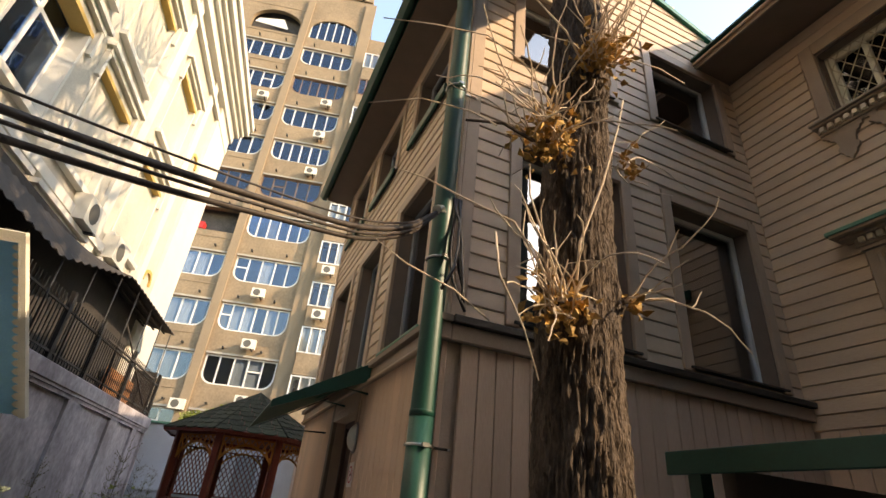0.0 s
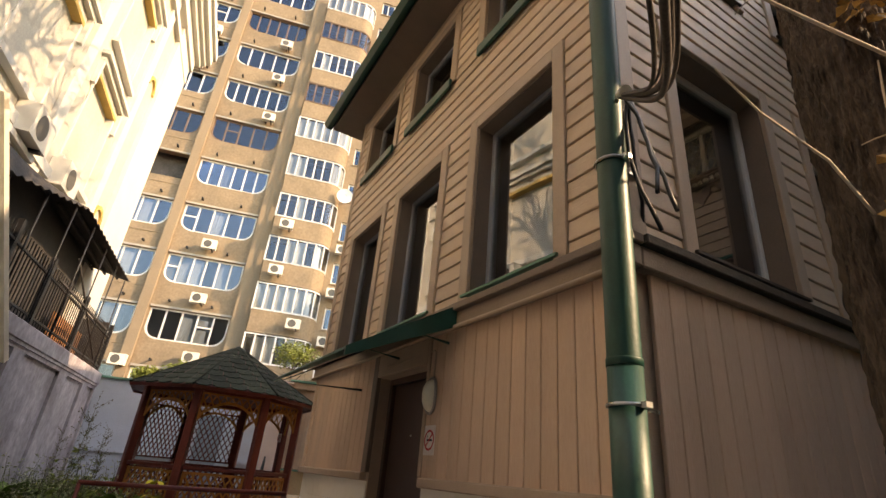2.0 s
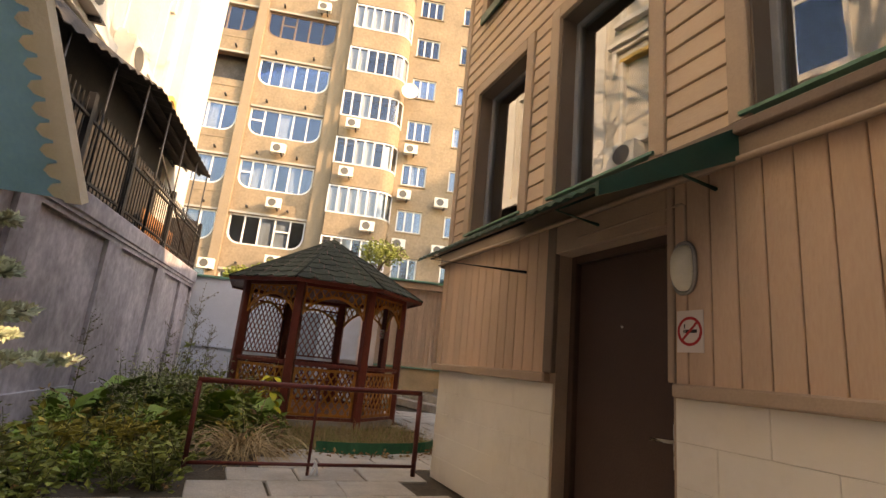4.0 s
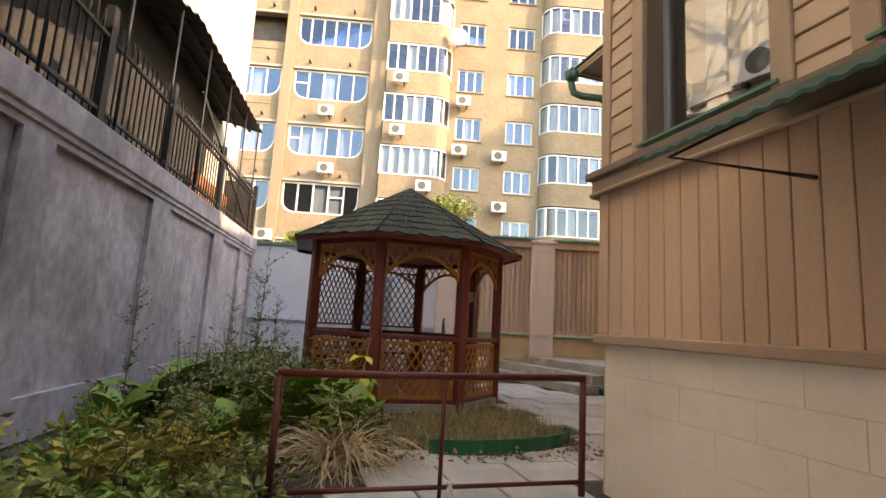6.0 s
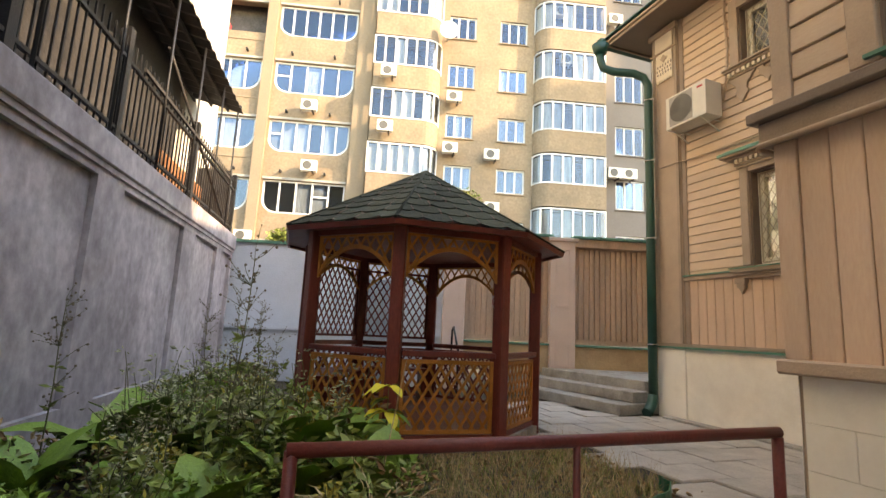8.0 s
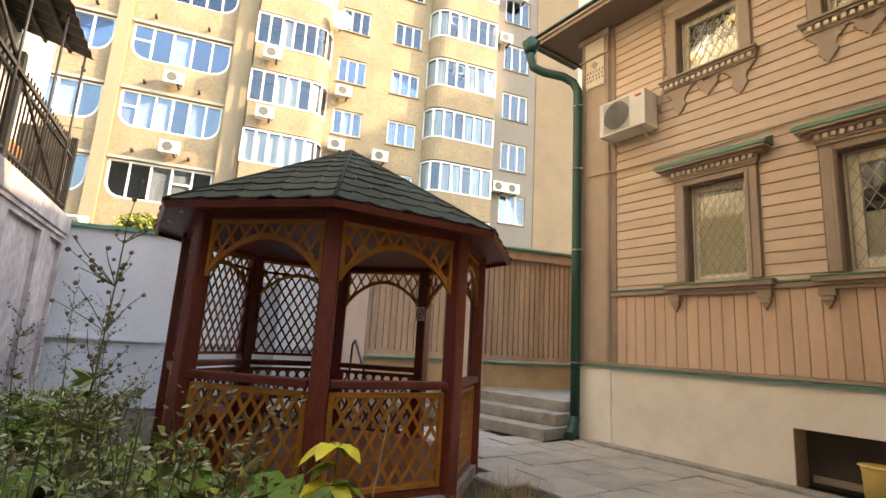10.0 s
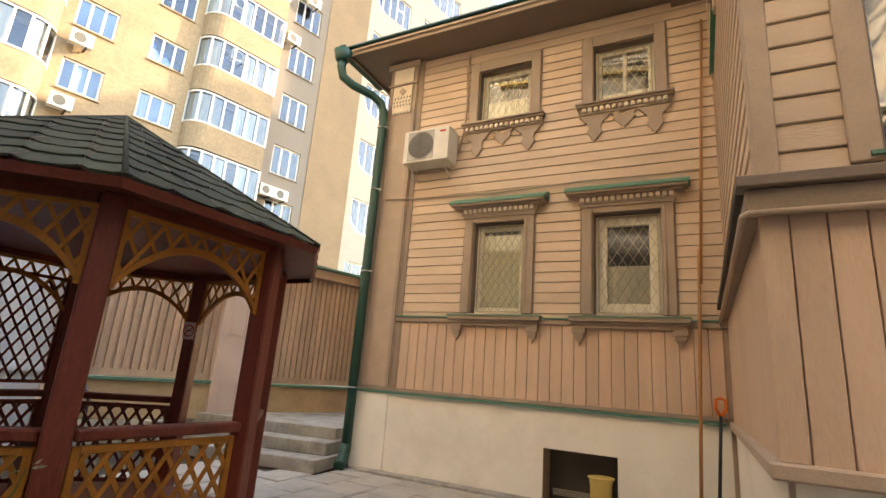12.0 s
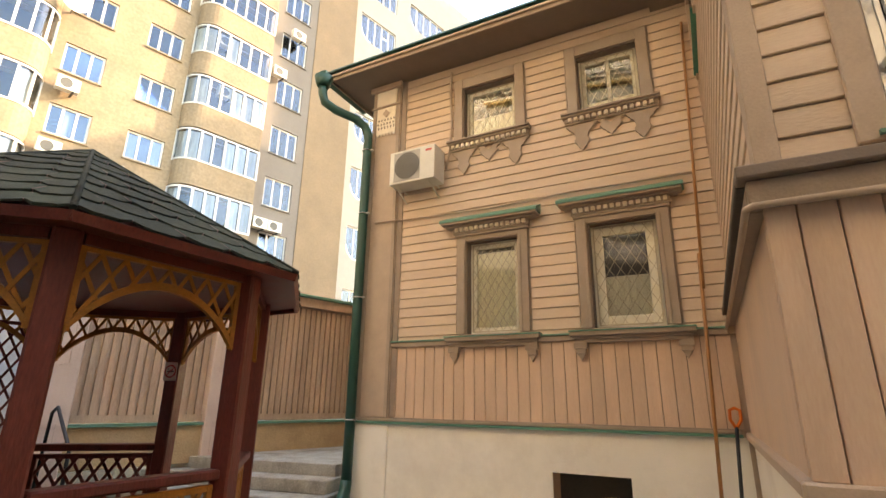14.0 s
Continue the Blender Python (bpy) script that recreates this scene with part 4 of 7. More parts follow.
part("body", bm, M_bucket, bucket)
bm = bmesh.new()
tube(bm, [(0.142 * math.cos(2 * math.pi * k / 20), 0.142 * math.sin(2 * math.pi * k / 20), 0.355) for k in range(21)], 0.009, 6)
part("rim", bm, M_bucket, bucket)
boxpart("rim_block", M_stone, thing("niche_window", "low basement window in the plinth niche", "window", pose(OX, 0, 0), kind="structure"), 0.27, 0.30, 9.33, 10.08, 0.05, 0.12)

# ---- small canopy in the shaded corner ----
corner = thing("cellar_canopy", "dark green sheet canopy over a cellar entrance", "canopy")
bm = bmesh.new()
prism(bm, [(2.30, 1.43), (2.30, 1.51), (4.95, 1.98), (4.95, 1.90)], 3.7, "y", -1.5)
part("roof_sheet", bm, M_green, corner)
boxpart("fascia", M_green, corner, 2.27, 2.298, -1.5, 2.2, 1.40, 1.515, bevel=0.004)
boxpart("post", M_green, corner, 2.38, 2.46, 2.08, 2.16, 0, 1.43)
boxpart("side_wall", M_trim_dark, corner, 2.6, 4.9, 2.05, 2.13, 0, 1.46)

# ---- gazebo ----
GX, GY, GR, GROT = 0.80, 12.52, 1.45, -3.0
gaz = thing("gazebo", "octagonal red-brown timber gazebo with lattice panels and shingled roof", "gazebo", pose(GX, GY, 0, 0, 0, GROT))


def corner_at(k, r):
    a = radians(22.5 + 45 * k)
    return Vector((r * math.cos(a), r * math.sin(a), 0))


bm = bmesh.new()
box(bm, -0.065, 0.065, -0.065, 0.065, 0.0, 2.16)
bevelled(bm, 0.012)
post_me = mesh_of("post", bm, M_gaz)
for k in range(8):
    shared("post", post_me, gaz, Matrix.Translation(corner_at(k, GR)) @ pose(0, 0, 0, 0, 0, 22.5 + 45 * k))
bm = bmesh.new()
prism(bm, [tuple(corner_at(k, GR + 0.07).xy) for k in range(8)], 0.10, "z", 0.0)
part("base_slab", bm, M_stone, gaz)
bm = bmesh.new()
prism(bm, [tuple(corner_at(k, GR + 0.02).xy) for k in range(8)], 0.05, "z", 0.102)
part("floor", bm, M_gaz, gaz)


def clipped(p, q, inside, steps=40):
    """The longest run of the segment p-q for which inside(point) holds."""
    best, run = None, None
    for i in range(steps + 1):
        t = i / steps
        pt = (p[0] + (q[0] - p[0]) * t, p[1] + (q[1] - p[1]) * t)
        if inside(*pt):
            run = (run[0], pt) if run else (pt, pt)
            if best is None or abs(run[1][1] - run[0][1]) > abs(best[1][1] - best[0][1]):
                best = run
        else:
            run = None
    return best


def lattice_bars(bm, u0, u1, z0, z1, step, slope, inside, w, th):
    """Two layers of crossing flat bars in the local x-z plane."""
    rise = (z1 - z0)
    run = rise / slope
    for layer, sgn in ((0, 1), (1, -1)):
        u = u0 - run
        while u < u1 + run:
            p, q = ((u, z0), (u + run, z1)) if sgn > 0 else ((u + run, z0), (u, z1))
            c = clipped(p, q, inside)
            if c and math.dist(*c) > 0.05:
                (ax, az), (bx, bz) = c
                d = Vector((bx - ax, bz - az)).normalized()
                n = Vector((-d.y, d.x)) * w / 2
                prism(bm, [(ax + n.x, az + n.y), (ax - n.x, az - n.y), (bx - n.x, bz - n.y), (bx + n.x, bz + n.y)], th, "y", (layer - 1) * th)
            u += step


side = 2 * GR * math.sin(radians(22.5)) - 0.13
hs = side / 2


def frame_bars(parent, name, mat, u0, u1, z0, z1, w, th):
    for dims in ((u0, u0 + w, -th / 2, th / 2, z0, z1), (u1 - w, u1, -th / 2, th / 2, z0, z1), (u0 + w, u1 - w, -th / 2, th / 2, z0, z0 + w), (u0 + w, u1 - w, -th / 2, th / 2, z1 - w, z1)):
        boxpart(name, mat, parent, *dims, bevel=0.004)


def arch_z(u):
    """Height of the spandrel's lower edge over the width of one bay."""
    t = min(1.0, abs(u) / (hs - 0.02))
    return 1.66 + 0.30 * math.cos(t * math.pi / 2) ** 0.7 if t < 1 else 1.66


for k in range(8):
    a, b = corner_at(k, GR), corner_at((k + 1) % 8, GR)
    mid = (a + b) / 2
    turn = Matrix.Translation(mid) @ pose(0, 0, 0, 0, 0, 45 * (k + 1) + 90)
    bay = new("side_bay")
    bay.empty_display_size = 0.1
    bay.parent = gaz
    bay.matrix_basis = turn
    wall_k = k not in (7,)
    # spandrel with an arch
    bm = bmesh.new()
    lattice_bars(bm, -hs, hs, 1.62, 2.10, 0.125, 1.75, lambda u, z: abs(u) < hs - 0.02 and arch_z(u) + 0.02 < z < 2.09, 0.022, 0.010)
    part("spandrel_lattice", bm, M_gaz_trim, bay)
    bm = bmesh.new()
    n = 22
    us = [-hs + 0.005 + (2 * hs - 0.01) * i / n for i in range(n + 1)]
    prev = None
    for u in us:
        z = arch_z(u)
        ring = [bm.verts.new(p) for p in ((u, -0.016, z - 0.012), (u, 0.016, z - 0.012), (u, 0.016, z + 0.034), (u, -0.016, z + 0.034))]
        if prev:
            for j in range(4):
                bm.faces.new((prev[j], prev[(j + 1) % 4], ring[(j + 1) % 4], ring[j]))
        else:
            bm.faces.new(ring)
        prev = ring
    bm.faces.new(prev[::-1])
    bmesh.ops.recalc_face_normals(bm, faces=bm.faces)
    part("arch_rim", bm, M_gaz_trim, bay)
    for dims in ((-hs, -hs + 0.03, -0.014, 0.014, 1.66, 2.10), (hs - 0.03, hs, -0.014, 0.014, 1.66, 2.10), (-hs + 0.03, hs - 0.03, -0.014, 0.014, 2.075, 2.10)):
        boxpart("spandrel_frame", M_gaz_trim, bay, *dims)
    boxpart("top_beam", M_gaz, bay, -hs, hs, -0.045, 0.045, 2.10, 2.20)
    if wall_k:
        boxpart("hand_rail", M_gaz, bay, -hs, hs, -0.055, 0.055, 0.885, 0.945, bevel=0.01)
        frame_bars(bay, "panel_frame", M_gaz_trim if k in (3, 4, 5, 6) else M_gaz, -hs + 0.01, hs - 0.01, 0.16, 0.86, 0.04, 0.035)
        bm = bmesh.new()
        lattice_bars(bm, -hs, hs, 0.16, 0.86, 0.115, 1.6, lambda u, z: abs(u) < hs - 0.04 and 0.18 < z < 0.84, 0.026, 0.011)
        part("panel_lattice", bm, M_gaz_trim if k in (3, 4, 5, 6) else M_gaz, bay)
    if k in (1, 2, 3):
        frame_bars(bay, "screen_frame", M_gaz, -hs + 0.01, hs - 0.01, 1.0, 1.98, 0.03, 0.03)
        bm = bmesh.new()
        lattice_bars(bm, -hs, hs, 1.0, 1.98, 0.105, 1.7, lambda u, z: abs(u) < hs - 0.03 and 1.02 < z < 1.96, 0.020, 0.009)
        part("screen_lattice", bm, M_gaz, bay)

# roof: boarded deck, fascia, courses of cut felt shingles
ER, EZ, PZ = 1.80, 2.17, 3.20
bm = bmesh.new()
lo = [bm.verts.new((*corner_at(k, ER - 0.02).xy, EZ - 0.012)) for k in range(8)]
tip = bm.verts.new((0, 0, PZ - 0.015))
for k in range(8):
    bm.faces.new((lo[k], lo[(k + 1) % 8], tip))
bm.faces.new(lo[::-1])
part("roof_deck", bm, M_gaz, gaz)
for k in range(8):
    a, b = corner_at(k, ER), corner_at((k + 1) % 8, ER)
    bm = bmesh.new()
    u = (b - a).normalized()
    out = Vector((u.y, -u.x, 0))
    q = [Vector((*p.xy, z)) + out * o for p, z, o in ((a, EZ - 0.05, -0.02), (b, EZ - 0.05, -0.02), (b, EZ - 0.002, 0.0), (a, EZ - 0.002, 0.0))]
    w = [p - out * 0.02 for p in q]
    v1, v2 = [bm.verts.new(p) for p in q], [bm.verts.new(p) for p in w]
    bm.faces.new(v1)
    bm.faces.new(v2[::-1])
    for j in range(4):
        bm.faces.new((v1[j], v2[j], v2[(j + 1) % 4], v1[(j + 1) % 4]))
    bmesh.ops.recalc_face_normals(bm, faces=bm.faces)
    part("fascia", bm, M_gaz, gaz)
COURSES = 9
rngs = random.Random(5)
for k in (3, 4, 5, 6, 7, 0, 1, 2):
    a, b = corner_at(k, ER), corner_at((k + 1) % 8, ER)
    A, B, P = Vector((*a.xy, EZ)), Vector((*b.xy, EZ)), Vector((0, 0, PZ))
    nrm = (B - A).cross(P - A).normalized()
    if nrm.z < 0:
        nrm = -nrm
    slope = (P - (A + B) / 2)
    along = (B - A).normalized()
    full = (B - A).length
    for c in range(COURSES):
        f0, f1 = c / COURSES, (c + 1.18) / COURSES
        f1 = min(f1, 1.0)
        half0, half1 = full * (1 - f0) / 2, full * (1 - f1) / 2
        m0, m1 = (A + B) / 2 + slope * f0, (A + B) / 2 + slope * f1
        tabw = 0.29
        bm = bmesh.new()
        off = (c % 2) * tabw / 2
        x = -half0 - off
        while x < half0:
            x0, x1 = max(x, -half0), min(x + tabw - 0.006, half0)
            x += tabw
            if x1 - x0 < 0.02:
                continue
            t0, t1 = max(-half1, min(half1, x0)), max(-half1, min(half1, x1))
            lift = 0.012 + rngs.uniform(0, 0.006)
            cut = slope.normalized() * 0.06
            pts = [m0 + along * x0 + cut, m0 + along * (x0 + (x1 - x0) * 0.28), m0 + along * (x0 + (x1 - x0) * 0.72), m0 + along * x1 + cut, m1 + along * t1, m1 + along * t0]
            up = [bm.verts.new(p + nrm * (lift if i < 4 else 0.004)) for i, p in enumerate(pts)]
            dn = [bm.verts.new(p + nrm * 0.001) for p in pts[:4]]
            try:
                bm.faces.new(up)
                for j in range(3):
                    bm.faces.new((dn[j], dn[j + 1], up[j + 1], up[j]))
            except ValueError:
                pass
        bmesh.ops.recalc_face_normals(bm, faces=bm.faces)
        part("shingle_course", bm, M_shingle, gaz)
for k in range(8):
    a = corner_at(k, ER)
    bm = bmesh.new()
    tube(bm, [(*a.xy, EZ + 0.008), (0, 0, PZ + 0.002)], 0.018, 6)
    part("hip_cap", bm, M_shingle, gaz)
sg = no_smoking_sign(pose(GX + (GR - 0.08) * math.cos(radians(19.5)), GY + (GR - 0.08) * math.sin(radians(19.5)), 1.59, 0, 0, 19.5), 0.85)
# bench inside
bench = thing("bench", "dark timber bench inside the gazebo", "bench", pose(GX, GY, 0.153, 0, 0, GROT))
for k in (1, 2, 3):
    a, b = corner_at(k, GR - 0.16), corner_at((k + 1) % 8, GR - 0.16)
    m = (a + b) / 2
    bm = bmesh.new()
    box(bm, -0.42, 0.42, -0.05, 0.28, 0.40, 0.44)
    box(bm, -0.40, -0.34, 0.0, 0.24, 0.0, 0.40)
    box(bm, 0.34, 0.40, 0.0, 0.24, 0.0, 0.40)
    ob = part("seat", bm, M_gaz, bench)
    ob.matrix_basis = Matrix.Translation(m) @ pose(0, 0, 0, 0, 0, 45 * (k + 1) + 90)

# ---- boundary fence, steps and landing ----
fence = thing("wall_fence", "brown boarded fence panels between cream rendered posts", "fence", BW, kind="structure")
for u0, u1 in ((3.0, 4.76), (5.30, 9.0)):
    boxpart("panel_back", M_fence_board, fence, u0, u1, 0.06, 0.12, 1.0, 3.02)
    count = round((u1 - u0) / 0.115)
    w = (u1 - u0) / count
    bm = bmesh.new()
    box(bm, 0.0, w * 0.62, 0.015, 0.06, 0, 2.0)
    me = mesh_of("board", bm, M_fence_board)
    for i in range(count):
        shared("board", me, fence, pose(u0 + i * w, 0, 1.01))
    boxpart("bottom_rail", M_fence_board, fence, u0, u1, 0.0, 0.014, 1.0, 1.10)
    boxpart("sill_flashing", M_green_pale, fence, u0 - 0.02, u1 + 0.02, -0.10, 0.12, 0.945, 0.985)
    boxpart("plinth", M_fence_base, fence, u0, u1, -0.05, 0.2, 0.40, 0.943, bevel=0.01)
    boxpart("cap_flashing", M_green_pale, fence, u0 - 0.05, u1 + 0.05, -0.16, 0.26, 3.20, 3.25)
    boxpart("cornice", M_fence_board, fence, u0, u1, -0.09, 0.12, 3.03, 3.195)
for u0, u1 in ((2.55, 3.0), (4.76, 5.30)):
    boxpart("post", M_fence_post, fence, u0, u1, -0.12, 0.3, 0.0, 3.12, bevel=0.012)
    for z0, z1 in ((1.75, 2.95), (0.55, 1.0)):
        for dims in ((u0 + 0.12, u0 + 0.14, -0.135, -0.12, z0, z1), (u1 - 0.14, u1 - 0.12, -0.135, -0.12, z0, z1), (u0 + 0.141, u1 - 0.141, -0.135, -0.12, z0, z0 + 0.02), (u0 + 0.141, u1 - 0.141, -0.135, -0.12, z1 - 0.02, z1)):
            boxpart("panel_bead", M_fence_post, fence, *dims)
    boxpart("post_cap", M_fence_post, fence, u0 - 0.05, u1 + 0.05, -0.16, 0.34, 3.12, 3.198, bevel=0.01)
bm = bmesh.new()
box(bm, 0.9, 1.5, -0.06, -0.01, 0.0, 2.1)
dr = solid("door_2", bm, M_grey_frame, "grey metal gate set in the whitewashed wall", "gate", BW, kind="structure")

# landing and steps: risers face west and south-west, by the corner of the old house
landing = thing("landing", "worn concrete landing and steps beside the house", "steps", pose(4.18, 12.92, 0, 0, 0, 10))
for i, (x, z) in enumerate(((0.0, 0.17), (0.36, 0.34), (0.72, 0.50))):
    boxpart("step", M_stone, landing, x, 5.0, -0.04 + 0.06 * i, 3.6, z - 0.17, z, bevel=0.012)
bm = bmesh.new()
tube(bm, [(2.50, 15.75, 0.0), (2.48, 15.65, 1.15), (2.43, 15.45, 1.22), (2.18, 14.55, 0.80), (2.18, 14.54, 0.0)], 0.02, 8)
solid("handrail", bm, M_black, "bent dark steel handrail by the steps", "handrail")

# ---- low red pipe railing ----
M_redrail = material("rust_red_pipe_paint", (0.135, 0.024, 0.018), 0.45, 0.2, 8.0, 80, 0.15)
rail = thing("pipe_railing", "low rust-red pipe railing along the flower bed", "railing")
bm = bmesh.new()
tube(bm, [(-0.96, 8.10, 0.765), (0.08, 8.09, 0.77), (1.11, 8.07, 0.785)], 0.024, 10)
part("top_rail", bm, M_redrail, rail)
bm = bmesh.new()
tube(bm, [(-0.94, 8.10, 0.09), (1.10, 8.07, 0.09)], 0.016, 8)
part("bottom_rail", bm, M_redrail, rail)
for x, y, r in ((-0.945, 8.10, 0.022), (0.08, 8.085, 0.014), (1.10, 8.07, 0.024)):
    bm = bmesh.new()
    tube(bm, [(x, y, -0.03), (x, y, 0.765)], r, 10)
    part("post", bm, M_redrail, rail)
ribbon = thing("white_ribbon", "white cloth strip tied round the railing", "ribbon", pose(0.14, 8.085, 0.095))
bm = bmesh.new()
for lean in (-0.035, 0.03):
    slab_pts = [(0.0, -0.026, 0.02), (lean * 0.5, -0.03, -0.03), (lean, -0.026, -0.09)]
    for (x0, y0, z0), (x1, y1, z1) in zip(slab_pts, slab_pts[1:]):
        vs = [bm.verts.new(q) for q in ((x0 - 0.011, y0, z0), (x0 + 0.011, y0, z0), (x1 + 0.011, y1, z1), (x1 - 0.011, y1, z1))]
        ws = [bm.verts.new(v.co + Vector((0, 0.003, 0))) for v in vs]
        bm.faces.new(vs)
        bm.faces.new(ws[::-1])
        for j in range(4):
            bm.faces.new((vs[j], ws[j], ws[(j + 1) % 4], vs[(j + 1) % 4]))
part("tail", bm, M_frame, ribbon)
bm = bmesh.new()
tube(bm, [(0, -0.028, 0.0), (0, -0.02, 0.022), (0, 0.02, 0.022), (0, 0.028, 0.0), (0, 0.0, -0.03), (0, -0.028, 0.0)], 0.007, 6)
part("knot", bm, M_frame, ribbon)

# ---- iron fence and shed on the boundary wall ----
yard = thing("iron_fence", "black iron picket fence along the wall top", "fence", LW)
bm = bmesh.new()
tube(bm, [(0, 0, 0), (0, 0, 1.06), (0, 0, 1.12)], 0.012, 4)
picket = mesh_of("picket", bm, M_black)
y = 3.0
while y < 17.2:
    shared("picket", picket, yard, pose(-0.08, y, 2.775))
    y += 0.125
for z in (2.92, 3.66):
    boxpart("rail", M_black, yard, -0.10, -0.06, 3.0, 17.2, z, z + 0.035)
for y in (3.0, 5.4, 8.0, 10.4, 12.05, 14.5, 17.2):
    boxpart("post", M_black, yard, -0.13, -0.05, y - 0.05, y + 0.05, 2.775, 4.0)
shed = thing("lean_to", "dark lean-to shelter with a corrugated sheet roof behind the fence", "shed", LW)
# corrugated roof: the eave drops towards the near end
def shed_eave(y):
    return 5.07 if y > 12.2 else max(4.18, 5.07 - (12.2 - y) * 0.295)


bm = bmesh.new()
rows_s = []
for i in range(150):
    y = 6.0 + i * 0.0715
    front, zf = 0.06, shed_eave(y)
    lift = 0.022 * math.sin(i * math.pi / 2)
    rows_s.append([bm.verts.new(p) for p in ((front, y, zf + lift), (-0.93, y, 5.29 + lift), (-0.93, y, 5.275 + lift), (front, y, zf - 0.015 + lift))])
for a, b in zip(rows_s, rows_s[1:]):
    for k in range(4):
        bm.faces.new((a[k], a[(k + 1) % 4], b[(k + 1) % 4], b[k]))
bm.faces.new(rows_s[0])
bm.faces.new(rows_s[-1][::-1])
M_shed = material("dark_weathered_shed", (0.045, 0.040, 0.038), 0.75, 0.3, 2.0, 30, 0.3)
part("roof_sheet", bm, M_shed, shed)
for y in (8.2, 9.4, 10.6, 11.8, 13.0, 14.2, 15.4, 16.5):
    bm = bmesh.new()
    tube(bm, [(-0.02, y, 2.78), (-0.02, y, shed_eave(y) - 0.03)], 0.016, 6)
    part("roof_post", bm, M_black, shed)
for x in (-0.2, -0.5, -0.8):
    boxpart("purlin", M_shed, shed, x - 0.02, x + 0.02, 12.3, 16.5, 4.99 - x * 0.2, 5.03 - x * 0.2)
# dark sheet along the fence stands in for the lean-to's shaded interior
boxpart("back_wall", M_shed, shed, -0.84, -0.78, 2.0, 15.7, 0.0, 5.25)
boxpart("end_screen", M_shed, shed, -0.7, -0.1, 16.9, 16.95, 2.78, 4.0)
bm = bmesh.new()
tube(bm, [(-0.06, 13.0, 4.35), (-0.06, 16.4, 3.0)], 0.02, 6)
part("brace", bm, M_shed, shed)
boxpart("mid_rail", M_shed, shed, -0.05, -0.02, 12.4, 16.5, 3.72, 3.76)
M_slat = material("orange_brown_slat_screen", (0.36, 0.16, 0.07), 0.7, 0.15, 4.0, 60, 0.2)
boxpart("slat_screen", M_slat, shed, -0.62, -0.60, 14.6, 16.9, 2.6, 3.6)

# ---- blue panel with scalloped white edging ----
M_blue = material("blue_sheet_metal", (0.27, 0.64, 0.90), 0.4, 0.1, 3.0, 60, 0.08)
M_scallop = material("cream_scalloped_trim", (0.74, 0.70, 0.58), 0.6, 0.08, 6.0, 80, 0.15)
kiosk = thing("blue_canopy_panel", "leaning blue sheet panel edged with cream scalloped trim", "awning panel")
BR, UP, LEFT = Vector((-1.37, 5.15, 1.50)), Vector((-0.34, -0.60, 1.20)) * 1.03, Vector((-1.0, 0.16, 0.0))
NB = LEFT.cross(UP).normalized()
if NB.y > 0:
    NB = -NB


def slab(bm, o, u, v, n, t):
    lo = [bm.verts.new(p) for p in (o, o + u, o + u + v, o + v)]
    hi = [bm.verts.new(p + n * t) for p in (o, o + u, o + u + v, o + v)]
    bm.faces.new(lo)
    bm.faces.new(hi[::-1])
    for j in range(4):
        bm.faces.new((lo[j], hi[j], hi[(j + 1) % 4], lo[(j + 1) % 4]))
    bmesh.ops.recalc_face_normals(bm, faces=bm.faces)


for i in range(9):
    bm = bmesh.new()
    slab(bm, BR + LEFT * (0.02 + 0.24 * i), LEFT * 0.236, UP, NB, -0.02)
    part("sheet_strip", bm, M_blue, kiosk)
bm = bmesh.new()
slab(bm, BR - LEFT * 0.02, LEFT * 0.05, UP, NB, 0.05)
part("edge_board", bm, M_scallop, kiosk)
n_sc = 22
for i in range(n_sc):
    o = BR + LEFT * 0.03 + UP * ((i + 0.05) / n_sc) + NB * 0.02
    bm = bmesh.new()
    h = UP / n_sc * 0.9
    pts = [o, o + LEFT * 0.035 + h * 0.15, o + LEFT * 0.05 + h * 0.5, o + LEFT * 0.035 + h * 0.85, o + h]
    lo = [bm.verts.new(p) for p in pts]
    hi = [bm.verts.new(p + NB * 0.018) for p in pts]
    bm.faces.new(lo)
    bm.faces.new(hi[::-1])
    for j in range(5):
        bm.faces.new((lo[j], hi[j], hi[(j + 1) % 5], lo[(j + 1) % 5]))
    bmesh.ops.recalc_face_normals(bm, faces=bm.faces)
    part("scallop", bm, M_scallop, kiosk)
bm = bmesh.new()
slab(bm, BR + UP * 0.96 - LEFT * 0.02, LEFT * 2.2, UP * 0.06, NB, 0.05)
part("edge_board", bm, M_scallop, kiosk)
bm = bmesh.new()
tube(bm, [BR + LEFT * 0.9 + UP * 0.98, BR + LEFT * 2.05 + UP * 0.98, BR + LEFT * 2.4 + UP * 0.98], 0.02, 6)
tube(bm, [BR + LEFT * 1.6 + UP * 0.1, BR + LEFT * 2.35 + UP * 0.1], 0.02, 6)
part("strut", bm, M_black, kiosk)

# ---- the tower ----
TW = pose(-1.6, 35, 0, 0, 0, -14.2)
tower = thing("apartment_tower", "tall ochre apartment block with rounded loggias and glazed bays", "apartment block", TW)
# dark blocks of this colour stand in for unlit rooms behind panes
M_room = material("unlit_rooms_dark", (0.10, 0.095, 0.095), 0.9, 0.3, 1.0, 10, 0.1, objvary=0.5)
M_wframe = material("white_balcony_frames", (0.66, 0.66, 0.645), 0.45, 0.04, 2.0, 20, 0.05, objvary=0.12)
M_brownframe = material("brown_balcony_frames", (0.16, 0.10, 0.07), 0.5, 0.08, 2.0, 20, 0.05)
C1 = [8.85 + 3.5 * k for k in range(9)]
C2 = [11.2 + 3.2 * k for k in range(9)]
WA = [10.5 + 3.12 * k for k in range(10)]
